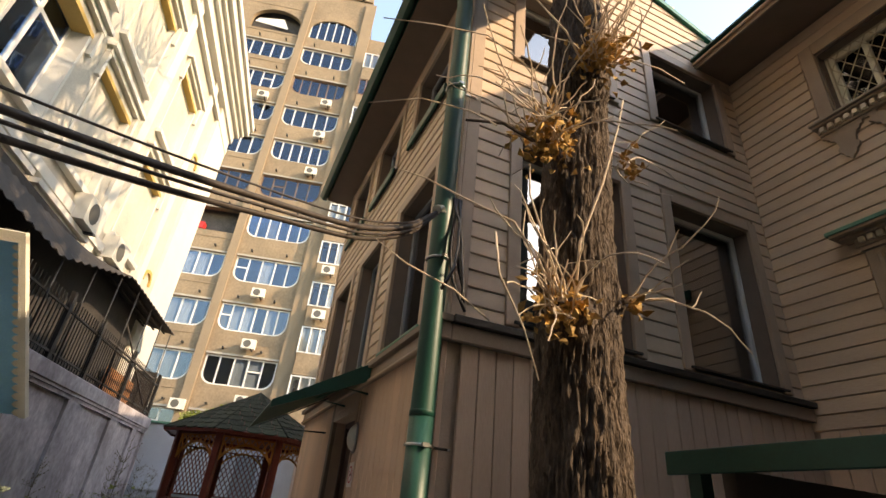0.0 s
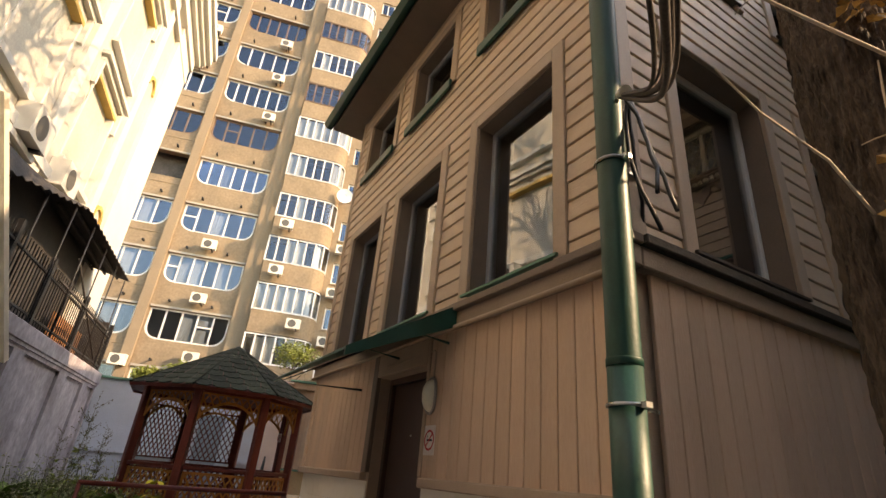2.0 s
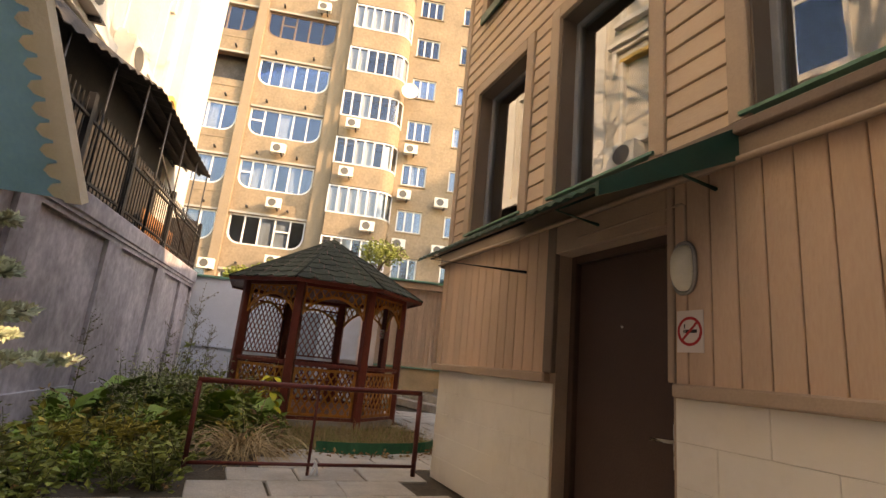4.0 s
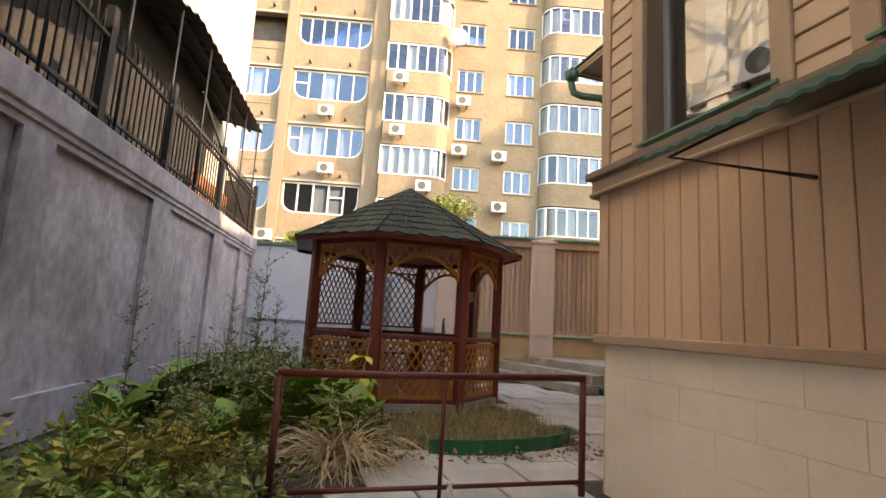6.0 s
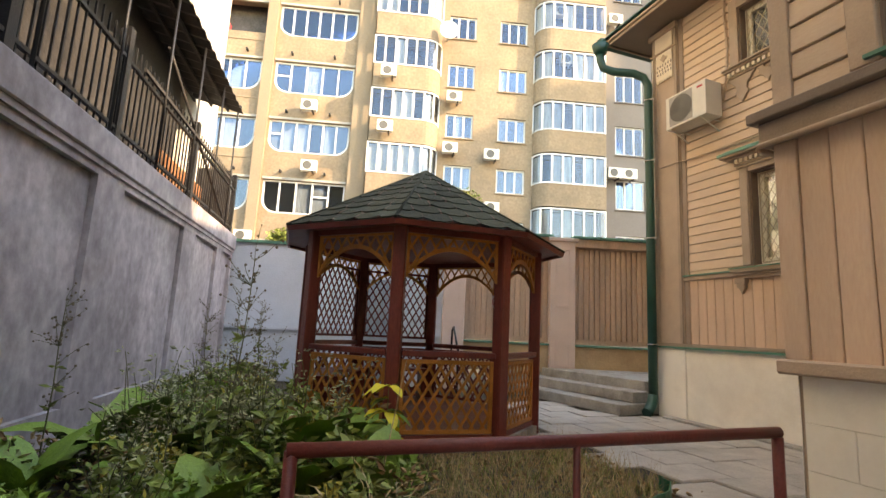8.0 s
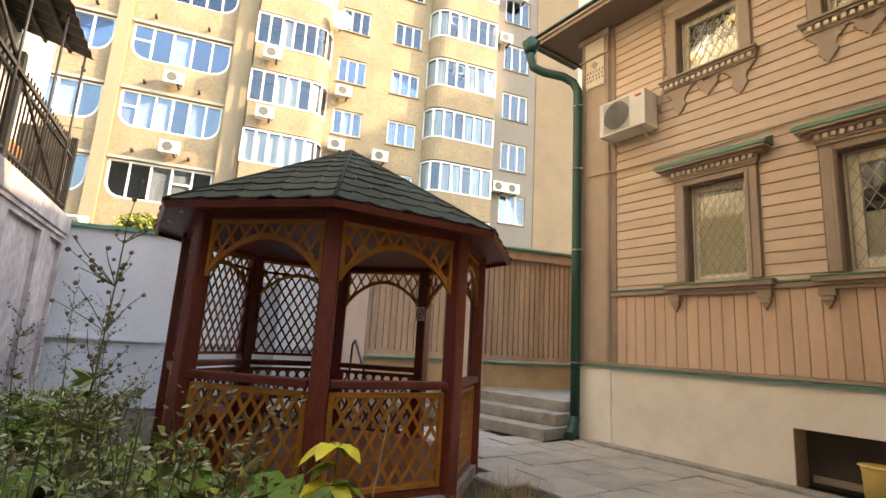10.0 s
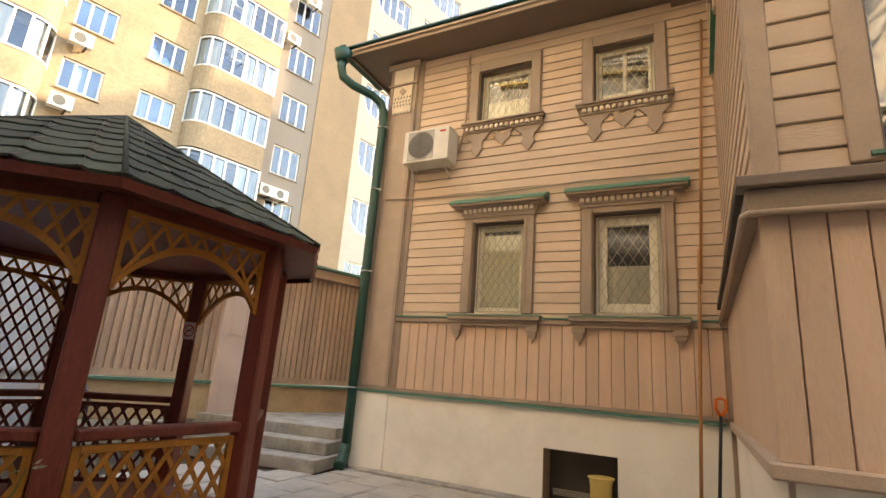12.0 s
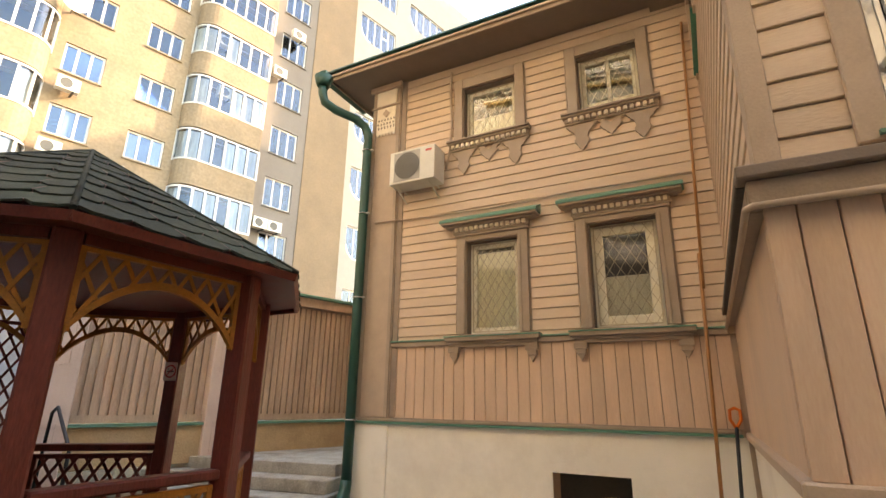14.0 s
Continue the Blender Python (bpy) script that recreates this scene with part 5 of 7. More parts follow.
BAY = [8.2 + 3.18 * k for k in range(10)]
WF = [7.05 + 3.36 * k for k in range(10)]
WC = [8.1 + 4.3 * k for k in range(7)]
C1 = [5.35] + C1
SECT = {
    "c1": ([(0.0, 4.45, t - 1.85, t) for t in C1] + [(-5.2, -0.75, t - 1.85, t) for t in C1] + [(0.10, 4.40, 38.3, 41.0), (-5.1, -0.85, 38.3, 41.0)], -14.0, 5.1, 44.5, M_ochre),
    "c2": ([(9.9, 11.5, t - 1.45, t) for t in WA + [7.4]] + [(12.97, 14.65, t - 1.45, t) for t in WA + [7.4]] + [(5.62, 9.0, t - 1.75, t) for t in C2 + [8.0]] + [(15.5, 19.1, t - 1.6, t) for t in BAY], 5.1, 19.45, 39.6, M_ochre),
    "wf": ([(20.15, 21.95, t - 1.8, t) for t in WF], 19.45, 22.5, 39.6, M_tower_grey),
    "wc": ([(26.2, 29.7, t - 2.3, t) for t in WC] + [(31.2, 35.5, t - 2.3, t) for t in WC], 25.7, 44.0, 37.5, M_white_wall),
}
for holes, u0, u1, top, mat in SECT.values():
    bm = bmesh.new()
    pierced(bm, u0, u1, 0.0, top, holes, 0.40, True)
    part("wall", bm, mat, tower)
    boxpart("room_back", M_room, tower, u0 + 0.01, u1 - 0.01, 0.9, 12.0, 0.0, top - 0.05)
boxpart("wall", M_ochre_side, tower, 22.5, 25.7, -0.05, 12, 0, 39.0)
for u0, u1, top in ((-0.66, -0.10, 43.0), (4.55, 5.50, 44.0), (19.15, 19.48, 39.4)):
    boxpart("pilaster", M_ochre_plain, tower, u0, u1, -0.28, -0.002, 0.0, top)
# unseen stretch added only to brighten what the wing's panes reflect
boxpart("wall", M_ochre, tower, -44.0, -14.001, 0.0, 12.0, 0.0, 44.5)
boxpart("parapet", M_ochre_plain, tower, -14, 5.1, -0.15, 0.5, 44.5, 45.2)
for k in range(14):
    boxpart("floor_band", M_ochre_plain, tower, -13.9, -0.67, -0.03, -0.002, 3.0 + 3.5 * k, 3.08 + 3.5 * k)


def tower_window(u0, u1, z0, z1, mullions, mat, left=0.0, right=0.0, wallmat=M_ochre, rng=random):
    """White frame with mullions, panes and rounded lower corners, set back in the facade."""
    t = 0.09
    bm = bmesh.new()
    rings = [[bm.verts.new((u, y, z)) for u, z in ((u0 + e, z0 + e), (u1 - e, z0 + e), (u1 - e, z1 - e), (u0 + e, z1 - e))] for e, y in ((0, 0.10), (t, 0.10), (t, 0.20), (0, 0.20))]
    for i in range(4):
        p, q = rings[i], rings[(i + 1) % 4]
        for k in range(4):
            bm.faces.new((p[k], p[(k + 1) % 4], q[(k + 1) % 4], q[k]))
    w = part("window", bm, mat, tower)
    for i in range(1, mullions):
        u = u0 + (u1 - u0) * i / mullions
        boxpart("mullion", mat, w, u - 0.05, u + 0.05, 0.11, 0.19, z0 + t, z1 - t)
    if rng.random() < 0.4 and mullions > 3:
        i = rng.randrange(mullions - 1)
        boxpart("transom", mat, w, u0 + (u1 - u0) * i / mullions + 0.05, u0 + (u1 - u0) * (i + 1) / mullions - 0.05, 0.12, 0.18, z0 + (z1 - z0) * 0.55, z0 + (z1 - z0) * 0.6)
    for r, s, at in ((left, 1, u0), (right, -1, u1)):
        if r:
            bm = bmesh.new()
            steps = 8
            arc = [(at + s * (r - r * math.cos(math.pi / 2 * i / steps)), z0 + r - r * math.sin(math.pi / 2 * i / steps)) for i in range(steps + 1)]
            inner = [(at + s * (r - (r - 0.10) * math.cos(math.pi / 2 * i / steps)), z0 + r - (r - 0.10) * math.sin(math.pi / 2 * i / steps)) for i in range(steps + 1)]
            for i in range(steps):
                prism(bm, [arc[i], arc[i + 1], inner[i + 1], inner[i]], 0.16, "y", 0.02)
            part("corner_frame", bm, mat, w)
    p = boxpart("pane", M_bluepane, w, u0 + t, u1 - t, 0.14, 0.155, z0 + t, z1 - t)
    p.visible_shadow = False
    drawn = rng.choice((0.1, 0.35, 0.6, 0.85))
    for i in range(mullions):
        if rng.random() < drawn:
            a, b = u0 + (u1 - u0) * i / mullions, u0 + (u1 - u0) * (i + 1) / mullions
            boxpart("curtain", M_curtain, w, a + 0.04, b - 0.02, 0.22, 0.24, z0 + 0.1, z1 - 0.1)
    for r, s, at in ((left, 1, u0), (right, -1, u1)):
        if r:
            bm = bmesh.new()
            steps = 8
            arc = [(at + s * (r - r * math.cos(math.pi / 2 * i / steps)), z0 + r - r * math.sin(math.pi / 2 * i / steps)) for i in range(steps + 1)]
            prism(bm, [(at, z0)] + arc, 0.39, "y", 0.004)
            part("corner_infill", bm, wallmat, w)
    return w


rt = random.Random(11)
for j, t in enumerate(C1):
    brown = j in (5, 8)
    tower_window(0.0, 4.45, t - 1.85, t, 5 if j % 2 else 6, M_brownframe if brown else M_wframe, 0.75, 0.75, rng=rt)
    if j != 4:
        tower_window(-5.2, -0.75, t - 1.85, t, 5, M_brownframe if j == 5 else M_wframe, 0.0, 0.75, rng=rt)
    boxpart("lintel", M_white_wall, tower, -0.05, 4.5, -0.08, -0.002, t + 0.03, t + 0.16)
    for u in (0.9, 3.3, -3.9, -1.6):
        boxpart("drain_stub", M_black, tower, u - 0.05, u + 0.05, -0.32, -0.002, t + 0.42, t + 0.52)
    boxpart("lintel", M_white_wall, tower, -5.2, -0.7, -0.08, -0.002, t + 0.03, t + 0.16)


def arched_top(u0, u1, z0, z1, mullions, glazed):
    """A top-floor opening under a round arch, glazed or left open as a loggia."""
    bm = bmesh.new()
    r = (u1 - u0) / 2
    mid, spring = (u0 + u1) / 2, z1 - 1.5
    arc = [(mid + r * math.cos(math.pi * i / 16), spring + 1.5 * math.sin(math.pi * i / 16)) for i in range(17)]
    prism(bm, arc + [(u0, z1 + 0.002), (u1, z1 + 0.002)], 0.38, "y", 0.01)
    head = part("arch_infill", bm, M_ochre, tower)
    bm = bmesh.new()
    if glazed:
        box(bm, u0, u1, 0.12, 0.2, z0, z0 + 0.1)
        for i in range(mullions + 1):
            u = u0 + 0.04 + (u1 - u0 - 0.08) * i / mullions
            box(bm, u - 0.045, u + 0.045, 0.12, 0.2, z0 + 0.1, z1)
        part("window", bm, M_wframe, head)
        part_pane = boxpart("pane", M_bluepane, head, u0 + 0.05, u1 - 0.05, 0.14, 0.155, z0 + 0.1, z1 - 0.02)
        part_pane.visible_shadow = False
    else:
        prism(bm, [(u0 + 0.2, z0 + 1.0), (u1 - 1.0, z0 + 0.7), (u1 - 1.6, z0 + 1.9), (u0 + 0.5, z0 + 1.5)], 0.03, "y", 0.25)
        part("awning", bm, M_wframe, head)


arched_top(0.10, 4.40, 38.3, 41.0, 6, True)
arched_top(-5.1, -0.85, 38.3, 41.0, 5, False)
# open loggia with a red box
boxpart("loggia_box", M_red, tower, -4.2, -2.9, 0.05, 0.6, C1[4] - 1.75, C1[4] - 1.25)
for t in WA + [7.4]:
    for u0, u1 in ((9.9, 11.5), (12.97, 14.65)):
        tower_window(u0, u1, t - 1.45, t, 3, M_wframe, rng=rt)
        boxpart("sill", M_ochre_plain, tower, u0 - 0.05, u1 + 0.05, -0.08, -0.002, t - 1.53, t - 1.455)
for t in WF:
    tower_window(20.15, 21.95, t - 1.8, t, 3, M_wframe, wallmat=M_tower_grey, rng=rt)
    boxpart("sill", M_tower_grey, tower, 20.1, 22.0, -0.08, -0.002, t - 1.88, t - 1.805)
for t in WC:
    tower_window(26.2, 29.7, t - 2.3, t, 5, M_wframe, 1.0, 0.0, M_white_wall, rng=rt)
    tower_window(31.2, 35.5, t - 2.3, t, 5, M_wframe, 1.0, 1.0, M_white_wall, rng=rt)


def glazed_bay(u0, u1, base, top, curve, depth, rng, mat=M_wframe):
    """A projecting balcony with one rounded end: parapet, glazing, frames. curve 'r' or 'l' says which end."""
    r = depth
    pts = []
    steps = 7
    if curve == "r":
        pts = [(u0, -depth)] + [(u1 - r + r * math.sin(math.pi / 2 * i / steps), -r * math.cos(math.pi / 2 * i / steps)) for i in range(steps + 1)]
        inner = [(u0, 0.0)]
    else:
        pts = [(u0 + r - r * math.cos(math.pi / 2 * i / steps), -r * math.sin(math.pi / 2 * i / steps)) for i in range(steps + 1)] + [(u1, -depth)]
        inner = [(u1, 0.0)]
    outline = (inner + pts) if curve == "r" else (pts + inner)
    bm = bmesh.new()
    prism(bm, outline, top - base - 1.75, "z", base)
    bal = part("balcony", bm, M_ochre, tower)
    zg, zt = top - 1.75, top
    bm = bmesh.new()
    long_n = 5
    if curve == "r":
        a, b = pts[0], pts[1]
        posts = [(a[0] + (b[0] - a[0]) * i / long_n, -depth) for i in range(long_n)] + [pts[1], pts[4], pts[8]]
    else:
        a, b = pts[-2], pts[-1]
        posts = [pts[0], pts[4]] + [(a[0] + (b[0] - a[0]) * i / long_n, -depth) for i in range(long_n + 1)]
    for x, y in posts:
        box(bm, x - 0.05, x + 0.05, y - 0.03, y + 0.07, zg, zt)
    for a, b in zip(pts, pts[1:]):
        for z in (zg, zt - 0.08):
            d = Vector((b[0] - a[0], b[1] - a[1]))
            if d.length < 1e-4:
                continue
            n = Vector((d.y, -d.x)).normalized() * 0.03
            prism(bm, [(a[0] + n.x, a[1] + n.y), (b[0] + n.x, b[1] + n.y), (b[0] - n.x, b[1] - n.y), (a[0] - n.x, a[1] - n.y)], 0.08, "z", z)
    part("frame", bm, mat, bal)
    bm = bmesh.new()
    for a, b in zip(pts, pts[1:]):
        bm.faces.new([bm.verts.new(p) for p in ((a[0], a[1] + 0.02, zg + 0.08), (b[0], b[1] + 0.02, zg + 0.08), (b[0], b[1] + 0.02, zt - 0.08), (a[0], a[1] + 0.02, zt - 0.08))])
    p = part("glazing", bm, M_bluepane, bal)
    p.visible_shadow = False
    drawn = rng.choice((0.1, 0.35, 0.6, 0.85))
    for i in range(len(posts) - 1):
        if rng.random() < drawn:
            (ax, ay), (bx, by) = posts[i], posts[i + 1]
            bm = bmesh.new()
            d = Vector((bx - ax, by - ay)).normalized() * 0.06
            prism(bm, [(ax + d.x, ay + 0.14), (bx - d.x, by + 0.14), (bx - d.x, by + 0.16), (ax + d.x, ay + 0.16)], zt - zg - 0.2, "z", zg + 0.1)
            part("curtain", bm, M_curtain, bal)
    bm = bmesh.new()
    prism(bm, [(x, y - 0.04 if y < 0 else y) for x, y in outline], 0.10, "z", base - 0.10)
    part("slab_edge", bm, M_ochre_plain, bal)


for j, t in enumerate([8.0] + C2):
    glazed_bay(5.60, 9.45, t - 3.05, t, "r", 0.9, rt, M_brownframe if j in (6, 8) else M_wframe)
for j, t in enumerate(BAY):
    glazed_bay(15.1, 19.14, t - 3.0, t, "l", 0.9, rt)
for u, z in ((2.9, 10.1), (2.6, 13.6), (8.6, 9.2), (6.9, 12.4), (6.9, 15.6), (10.6, 8.6), (10.6, 11.8), (10.7, 14.9), (13.0, 11.6), (13.1, 8.5), (17.0, 21.0), (17.4, 17.9),
             (3.9, 24.0), (3.8, 27.6), (3.7, 31.0), (-1.8, 27.2), (-1.4, 30.7), (20.3, 11.1), (21.2, 11.1), (-0.2, 6.0), (3.4, 6.6), (21.4, 24.2), (20.4, 20.9)):
    ac = air_conditioner(TW @ pose(u, -0.28 if u < 5.6 or u > 9.6 else -1.2, z - 0.75, 0, 0, 90), 0.85, 0.35, 0.6, False, "air conditioners")
# satellite dish
dish = thing("satellite_dish", "white satellite dish on the tower facade", "satellite dish", TW @ pose(9.75, -0.55, 18.2))
bm = bmesh.new()
last = None
for r in range(6):
    rr = 0.55 * r / 5
    ring = [bm.verts.new((rr * math.cos(a), -0.5 + rr * rr * -0.35, rr * math.sin(a))) for a in (2 * math.pi * k / 20 for k in range(20))] if r else None
    if r == 1:
        bm.faces.new(ring)
    elif r > 1:
        for k in range(20):
            bm.faces.new((last[k], last[(k + 1) % 20], ring[(k + 1) % 20], ring[k])).smooth = True
    last = ring
part("reflector", bm, M_wframe, dish)
boxpart("arm", M_grey_metal, dish, -0.03, 0.03, -0.5, 0.6, -0.03, 0.03)

# ---- the left-hand building ----
LB = pose(-5.30, 0, 0, 0, 0, -8.8)
M_yellow = material("cream_yellow_render", (0.49, 0.455, 0.39), 0.85, 0.12, 1.0, 25, 0.25, stain=(0.62, 0.53, 0.38), stain_amount=0.35)
M_white = material("white_moulding_paint", (0.62, 0.595, 0.54), 0.8, 0.04, 1.5, 25, 0.2)
M_ochre_rev = material("ochre_window_reveal", (0.52, 0.34, 0.11), 0.8, 0.08, 2.0, 25, 0.2)
lb = thing("plastered_building", "tall cream-yellow plastered building with white mouldings and heavy cornice", "building", LB)
LBW = []
for z0, z1 in ((2.9, 5.0), (6.2, 8.3), (9.3, 11.4)):
    for yc in (-5.2, -1.9, 1.4, 4.7, 7.95, 10.45, 13.6):
        LBW.append((yc - 0.85, yc + 0.85, z0, z1))
bm = bmesh.new()
pierced(bm, -12, 18.2, 0.0, 13.7, LBW, 0.4)
ob = part("wall", bm, M_yellow, lb)
ob.matrix_basis = pose(-0.4, 0, 0)
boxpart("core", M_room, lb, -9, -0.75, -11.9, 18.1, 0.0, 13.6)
boxpart("end_wall", M_yellow, lb, -9, -0.41, 17.9, 18.2, 0.0, 13.7)
boxpart("end_wall", M_yellow, lb, -9, -0.41, -12, -11.7, 0.0, 13.7)
boxpart("quoin_strip", M_white, lb, 0.002, 0.12, 16.3, 18.32, 0.0, 13.7)
for y0, y1 in ((5.1, 5.5), (11.75, 12.15), (15.0, 15.4)):
    boxpart("lesene", M_white, lb, 0.002, 0.08, y0, y1, 0.0, 13.6)
for dep, z0, z1 in ((0.14, 12.7, 12.9), (0.20, 13.3, 13.7), (0.34, 13.7, 13.9), (0.46, 13.9, 14.1), (0.60, 14.1, 14.45), (0.70, 14.45, 14.7)):
    boxpart("cornice_course", M_white, lb, -9.0, dep, -12, 18.2 + dep, z0 + 0.001, z1)
boxpart("string_course", M_white, lb, 0.002, 0.12, -12, 16.29, 5.55, 5.75)
boxpart("roof", M_shed, lb, -9.0, 0.4, -12, 18.6, 14.7, 14.9)
for a, b, c, d in LBW:
    glazed = 6 < c < 7 and a < 9
    w = boxpart("window", M_frame if glazed else M_yellow, lb, -0.34, -0.30, a + 0.002, a + 0.08, c, d)
    if glazed:
        boxpart("sash", M_frame, w, -0.34, -0.30, b - 0.08, b - 0.002, c, d)
        boxpart("sash", M_frame, w, -0.34, -0.30, (a + b) / 2 - 0.04, (a + b) / 2 + 0.04, c, d)
        boxpart("sash", M_frame, w, -0.34, -0.30, a + 0.08, b - 0.08, d - 0.5, d - 0.42)
        p = boxpart("pane", M_bluepane, w, -0.325, -0.315, a + 0.08, b - 0.08, c, d)
        p.visible_shadow = False
    else:
        boxpart("blind_panel", M_yellow, w, -0.33, -0.14, a + 0.08, b, c, d)
    boxpart("soffit", M_ochre_rev, w, -0.30, 0.03, a - 0.06, b + 0.06, d - 0.03, d + 0.06)
    boxpart("reveal", M_white, w, -0.30, 0.02, a - 0.05, a + 0.02, c, d - 0.031)
    boxpart("reveal", M_white, w, -0.30, 0.02, b - 0.02, b + 0.05, c, d - 0.031)
    for dep, z0, z1, e in ((0.10, d + 0.25, d + 0.36, 0.22), (0.18, d + 0.361, d + 0.46, 0.30)):
        boxpart("hood_mould", M_white, w, 0.002, dep, a - e, b + e, z0, z1)
    for y in (a - 0.16, b + 0.16):
        boxpart("hood_drop", M_white, w, 0.002, 0.09, y - 0.05, y + 0.05, d - 0.35, d + 0.249)
    boxpart("sill", M_white, w, 0.002, 0.14, a - 0.15, b + 0.15, c - 0.14, c - 0.02)
# arched niche heads near the corner
for yc, z in ((15.85, 9.4), (15.85, 5.2)):
    bm = bmesh.new()
    pts = [(yc + 0.28 * math.cos(math.pi * i / 10), z + 1.0 + 0.28 * math.sin(math.pi * i / 10)) for i in range(11)]
    outer = [(yc + (p - yc) * 1.35, z + 1.0 + (q - z - 1.0) * 1.35) for p, q in pts]
    prism(bm, pts + outer[::-1], 0.06, "x", 0.002)
    part("arch_mould", bm, M_ochre_rev, lb)
for y, z in ((12.4, 5.5), (10.6, 5.5)):
    air_conditioner(LB @ pose(0.02, y, z, 0, 0, 180) @ pose(0, -0.9, 0), 0.8, 0.32, 0.55, False, "air conditioners")

# ---- unseen added blocks: close the yard behind the walker, block sun and sky ----
bm = bmesh.new()
# unseen; dark and tall to cut sky light, low end lets sun past
box(bm, -16, 7.0, -14, -4.6, 0, 11.5)
box(bm, 7.001, 18, -14, -4.6, 0, 6.6)
solid("shade_wall_south", bm, M_shed, "unseen dark block added to close the yard and cut light", "building", kind="structure")
bm = bmesh.new()
# unseen, added; steps sized to shadow the tower's lower right
box(bm, 60, 72, -15.2, -10.01, 0, 49.5)
box(bm, 60, 72, -10, 12, 0, 43.5)
box(bm, 60.5, 71.5, -6.9, -3.2, 43.5, 62)
solid("shade_block_far_east", bm, M_tower_grey, "unseen stepped block added to shadow the apartment tower", "building", kind="structure")

# ---- old tree with sprouting burrs ----
M_bark = material("furrowed_grey_brown_bark", (0.11, 0.08, 0.06), 0.95, 0.45, 12.0, 70, 1.0, stretch=(1, 1, 0.3), stain=(0.05, 0.035, 0.028), stain_amount=0.6, fine_bump=0.03)
M_twig = material("pale_bleached_twig", (0.68, 0.55, 0.42), 0.7, 0.15, 8.0, 80, 0.2)
M_branch = material("dark_bark_branch", (0.10, 0.075, 0.058), 0.9, 0.25, 8.0, 80, 0.4)
M_dry = material("dry_yellow_brown_leaf", (0.52, 0.32, 0.11), 0.75, 0.25, 12.0, 80, 0.2, island=0.45)
tree = thing("tree", "old pollarded tree with furrowed bark and sprouting burrs", "tree")
AXIS = [(1.60, 2.06, -0.05), (1.60, 2.07, 0.9), (1.62, 2.08, 1.8), (1.66, 2.10, 2.8), (1.72, 2.12, 3.8), (1.78, 2.14, 5.0), (1.84, 2.16, 6.6)]


def axis_at(z):
    for (x0, y0, z0), (x1, y1, z1) in zip(AXIS, AXIS[1:]):
        if z <= z1:
            t = (z - z0) / (z1 - z0)
            return x0 + (x1 - x0) * t, y0 + (y1 - y0) * t
    return AXIS[-1][:2]


BURRS = [(1.40, 1.90, 2.03, 0.13), (1.32, 1.88, 3.05, 0.17), (1.70, 1.86, 3.85, 0.17), (1.95, 2.0, 3.2, 0.10), (1.86, 1.95, 2.2, 0.08)]
bm = bmesh.new()
NA, NZ = 156, 260
rings = []
for j in range(NZ + 1):
    z = -0.05 + 6.55 * j / NZ
    cx, cy = axis_at(z)
    base = 0.232 - 0.012 * z + 0.10 * math.exp(-z * 3.0)
    ring = []
    for k in range(NA):
        a = 2 * math.pi * k / NA
        d = Vector((math.cos(a), math.sin(a), 0))
        p = Vector((cx, cy, z)) + d * base
        f = noise.noise(Vector((math.cos(a) * 5.5, math.sin(a) * 5.5, z * 1.1)))
        g = abs(noise.noise(Vector((math.cos(a) * 15, math.sin(a) * 15, z * 5.2 + 7))))
        r = base + 0.018 * f + 0.055 * (0.28 - g) + 0.010 * noise.noise(Vector((math.cos(a) * 24, math.sin(a) * 24, z * 16)))
        q = Vector((cx, cy, z)) + d * r
        for bx, by, bz, br in BURRS:
            w = (Vector((bx, by, bz)) - p).length / (br * 1.5)
            if w < 1:
                q += d * br * 0.45 * (1 - w * w) + d * 0.02 * noise.noise(q * 22)
        ring.append(bm.verts.new(q))
    rings.append(ring)
for a, b in zip(rings, rings[1:]):
    for k in range(NA):
        bm.faces.new((a[k], a[(k + 1) % NA], b[(k + 1) % NA], b[k])).smooth = True
bm.faces.new(rings[-1])
part("trunk", bm, M_bark, tree)
rb = random.Random(21)


def wander(start, direction, length, bend, steps, rng, droop=0.0):
    pts, p, d = [Vector(start)], Vector(start), Vector(direction).normalized()
    for _ in range(steps):
        d = (d + Vector((rng.uniform(-bend, bend), rng.uniform(-bend, bend), rng.uniform(-bend, bend) - droop))).normalized()
        p = p + d * length / steps
        pts.append(p.copy())
    return pts


# limbs above the pollard points
limbs = []
for k in range(8):
    a = 2 * math.pi * k / 8 + 0.4
    start = (1.82, 2.15, 5.6 + 0.10 * k)
    pts = wander(start, (math.cos(a) * 0.5, math.sin(a) * 0.5 + 0.45, 1.0), rb.uniform(6.5, 10.0), 0.13, 9, rb)
    bm = bmesh.new()
    tube(bm, pts, 0.12, 8, 0.25)
    limb = part("limb", bm, M_branch, tree)
    bm = bmesh.new()
    for i in range(2, 10):
        for _ in range(5):
            d = (pts[min(i + 1, 9)] - pts[i - 1]).normalized()
            side = Vector((rb.uniform(-1, 1), rb.uniform(-1, 1), rb.uniform(-0.2, 1))).normalized()
            sub = wander(pts[i], d * 0.6 + side, rb.uniform(0.9, 2.6), 0.22, 5, rb)
            tube(bm, sub, 0.038, 4, 0.3)
            for _ in range(3):
                q = sub[rb.randrange(1, 6)]
                tube(bm, wander(q, d * 0.3 + Vector((rb.uniform(-1, 1), rb.uniform(-1, 1), rb.uniform(-0.3, 0.9))), rb.uniform(0.4, 1.0), 0.25, 3, rb), 0.016, 3, 0.4)
    ob = part("twigs", bm, M_branch, limb)
    ob["kind"] = "stuff"


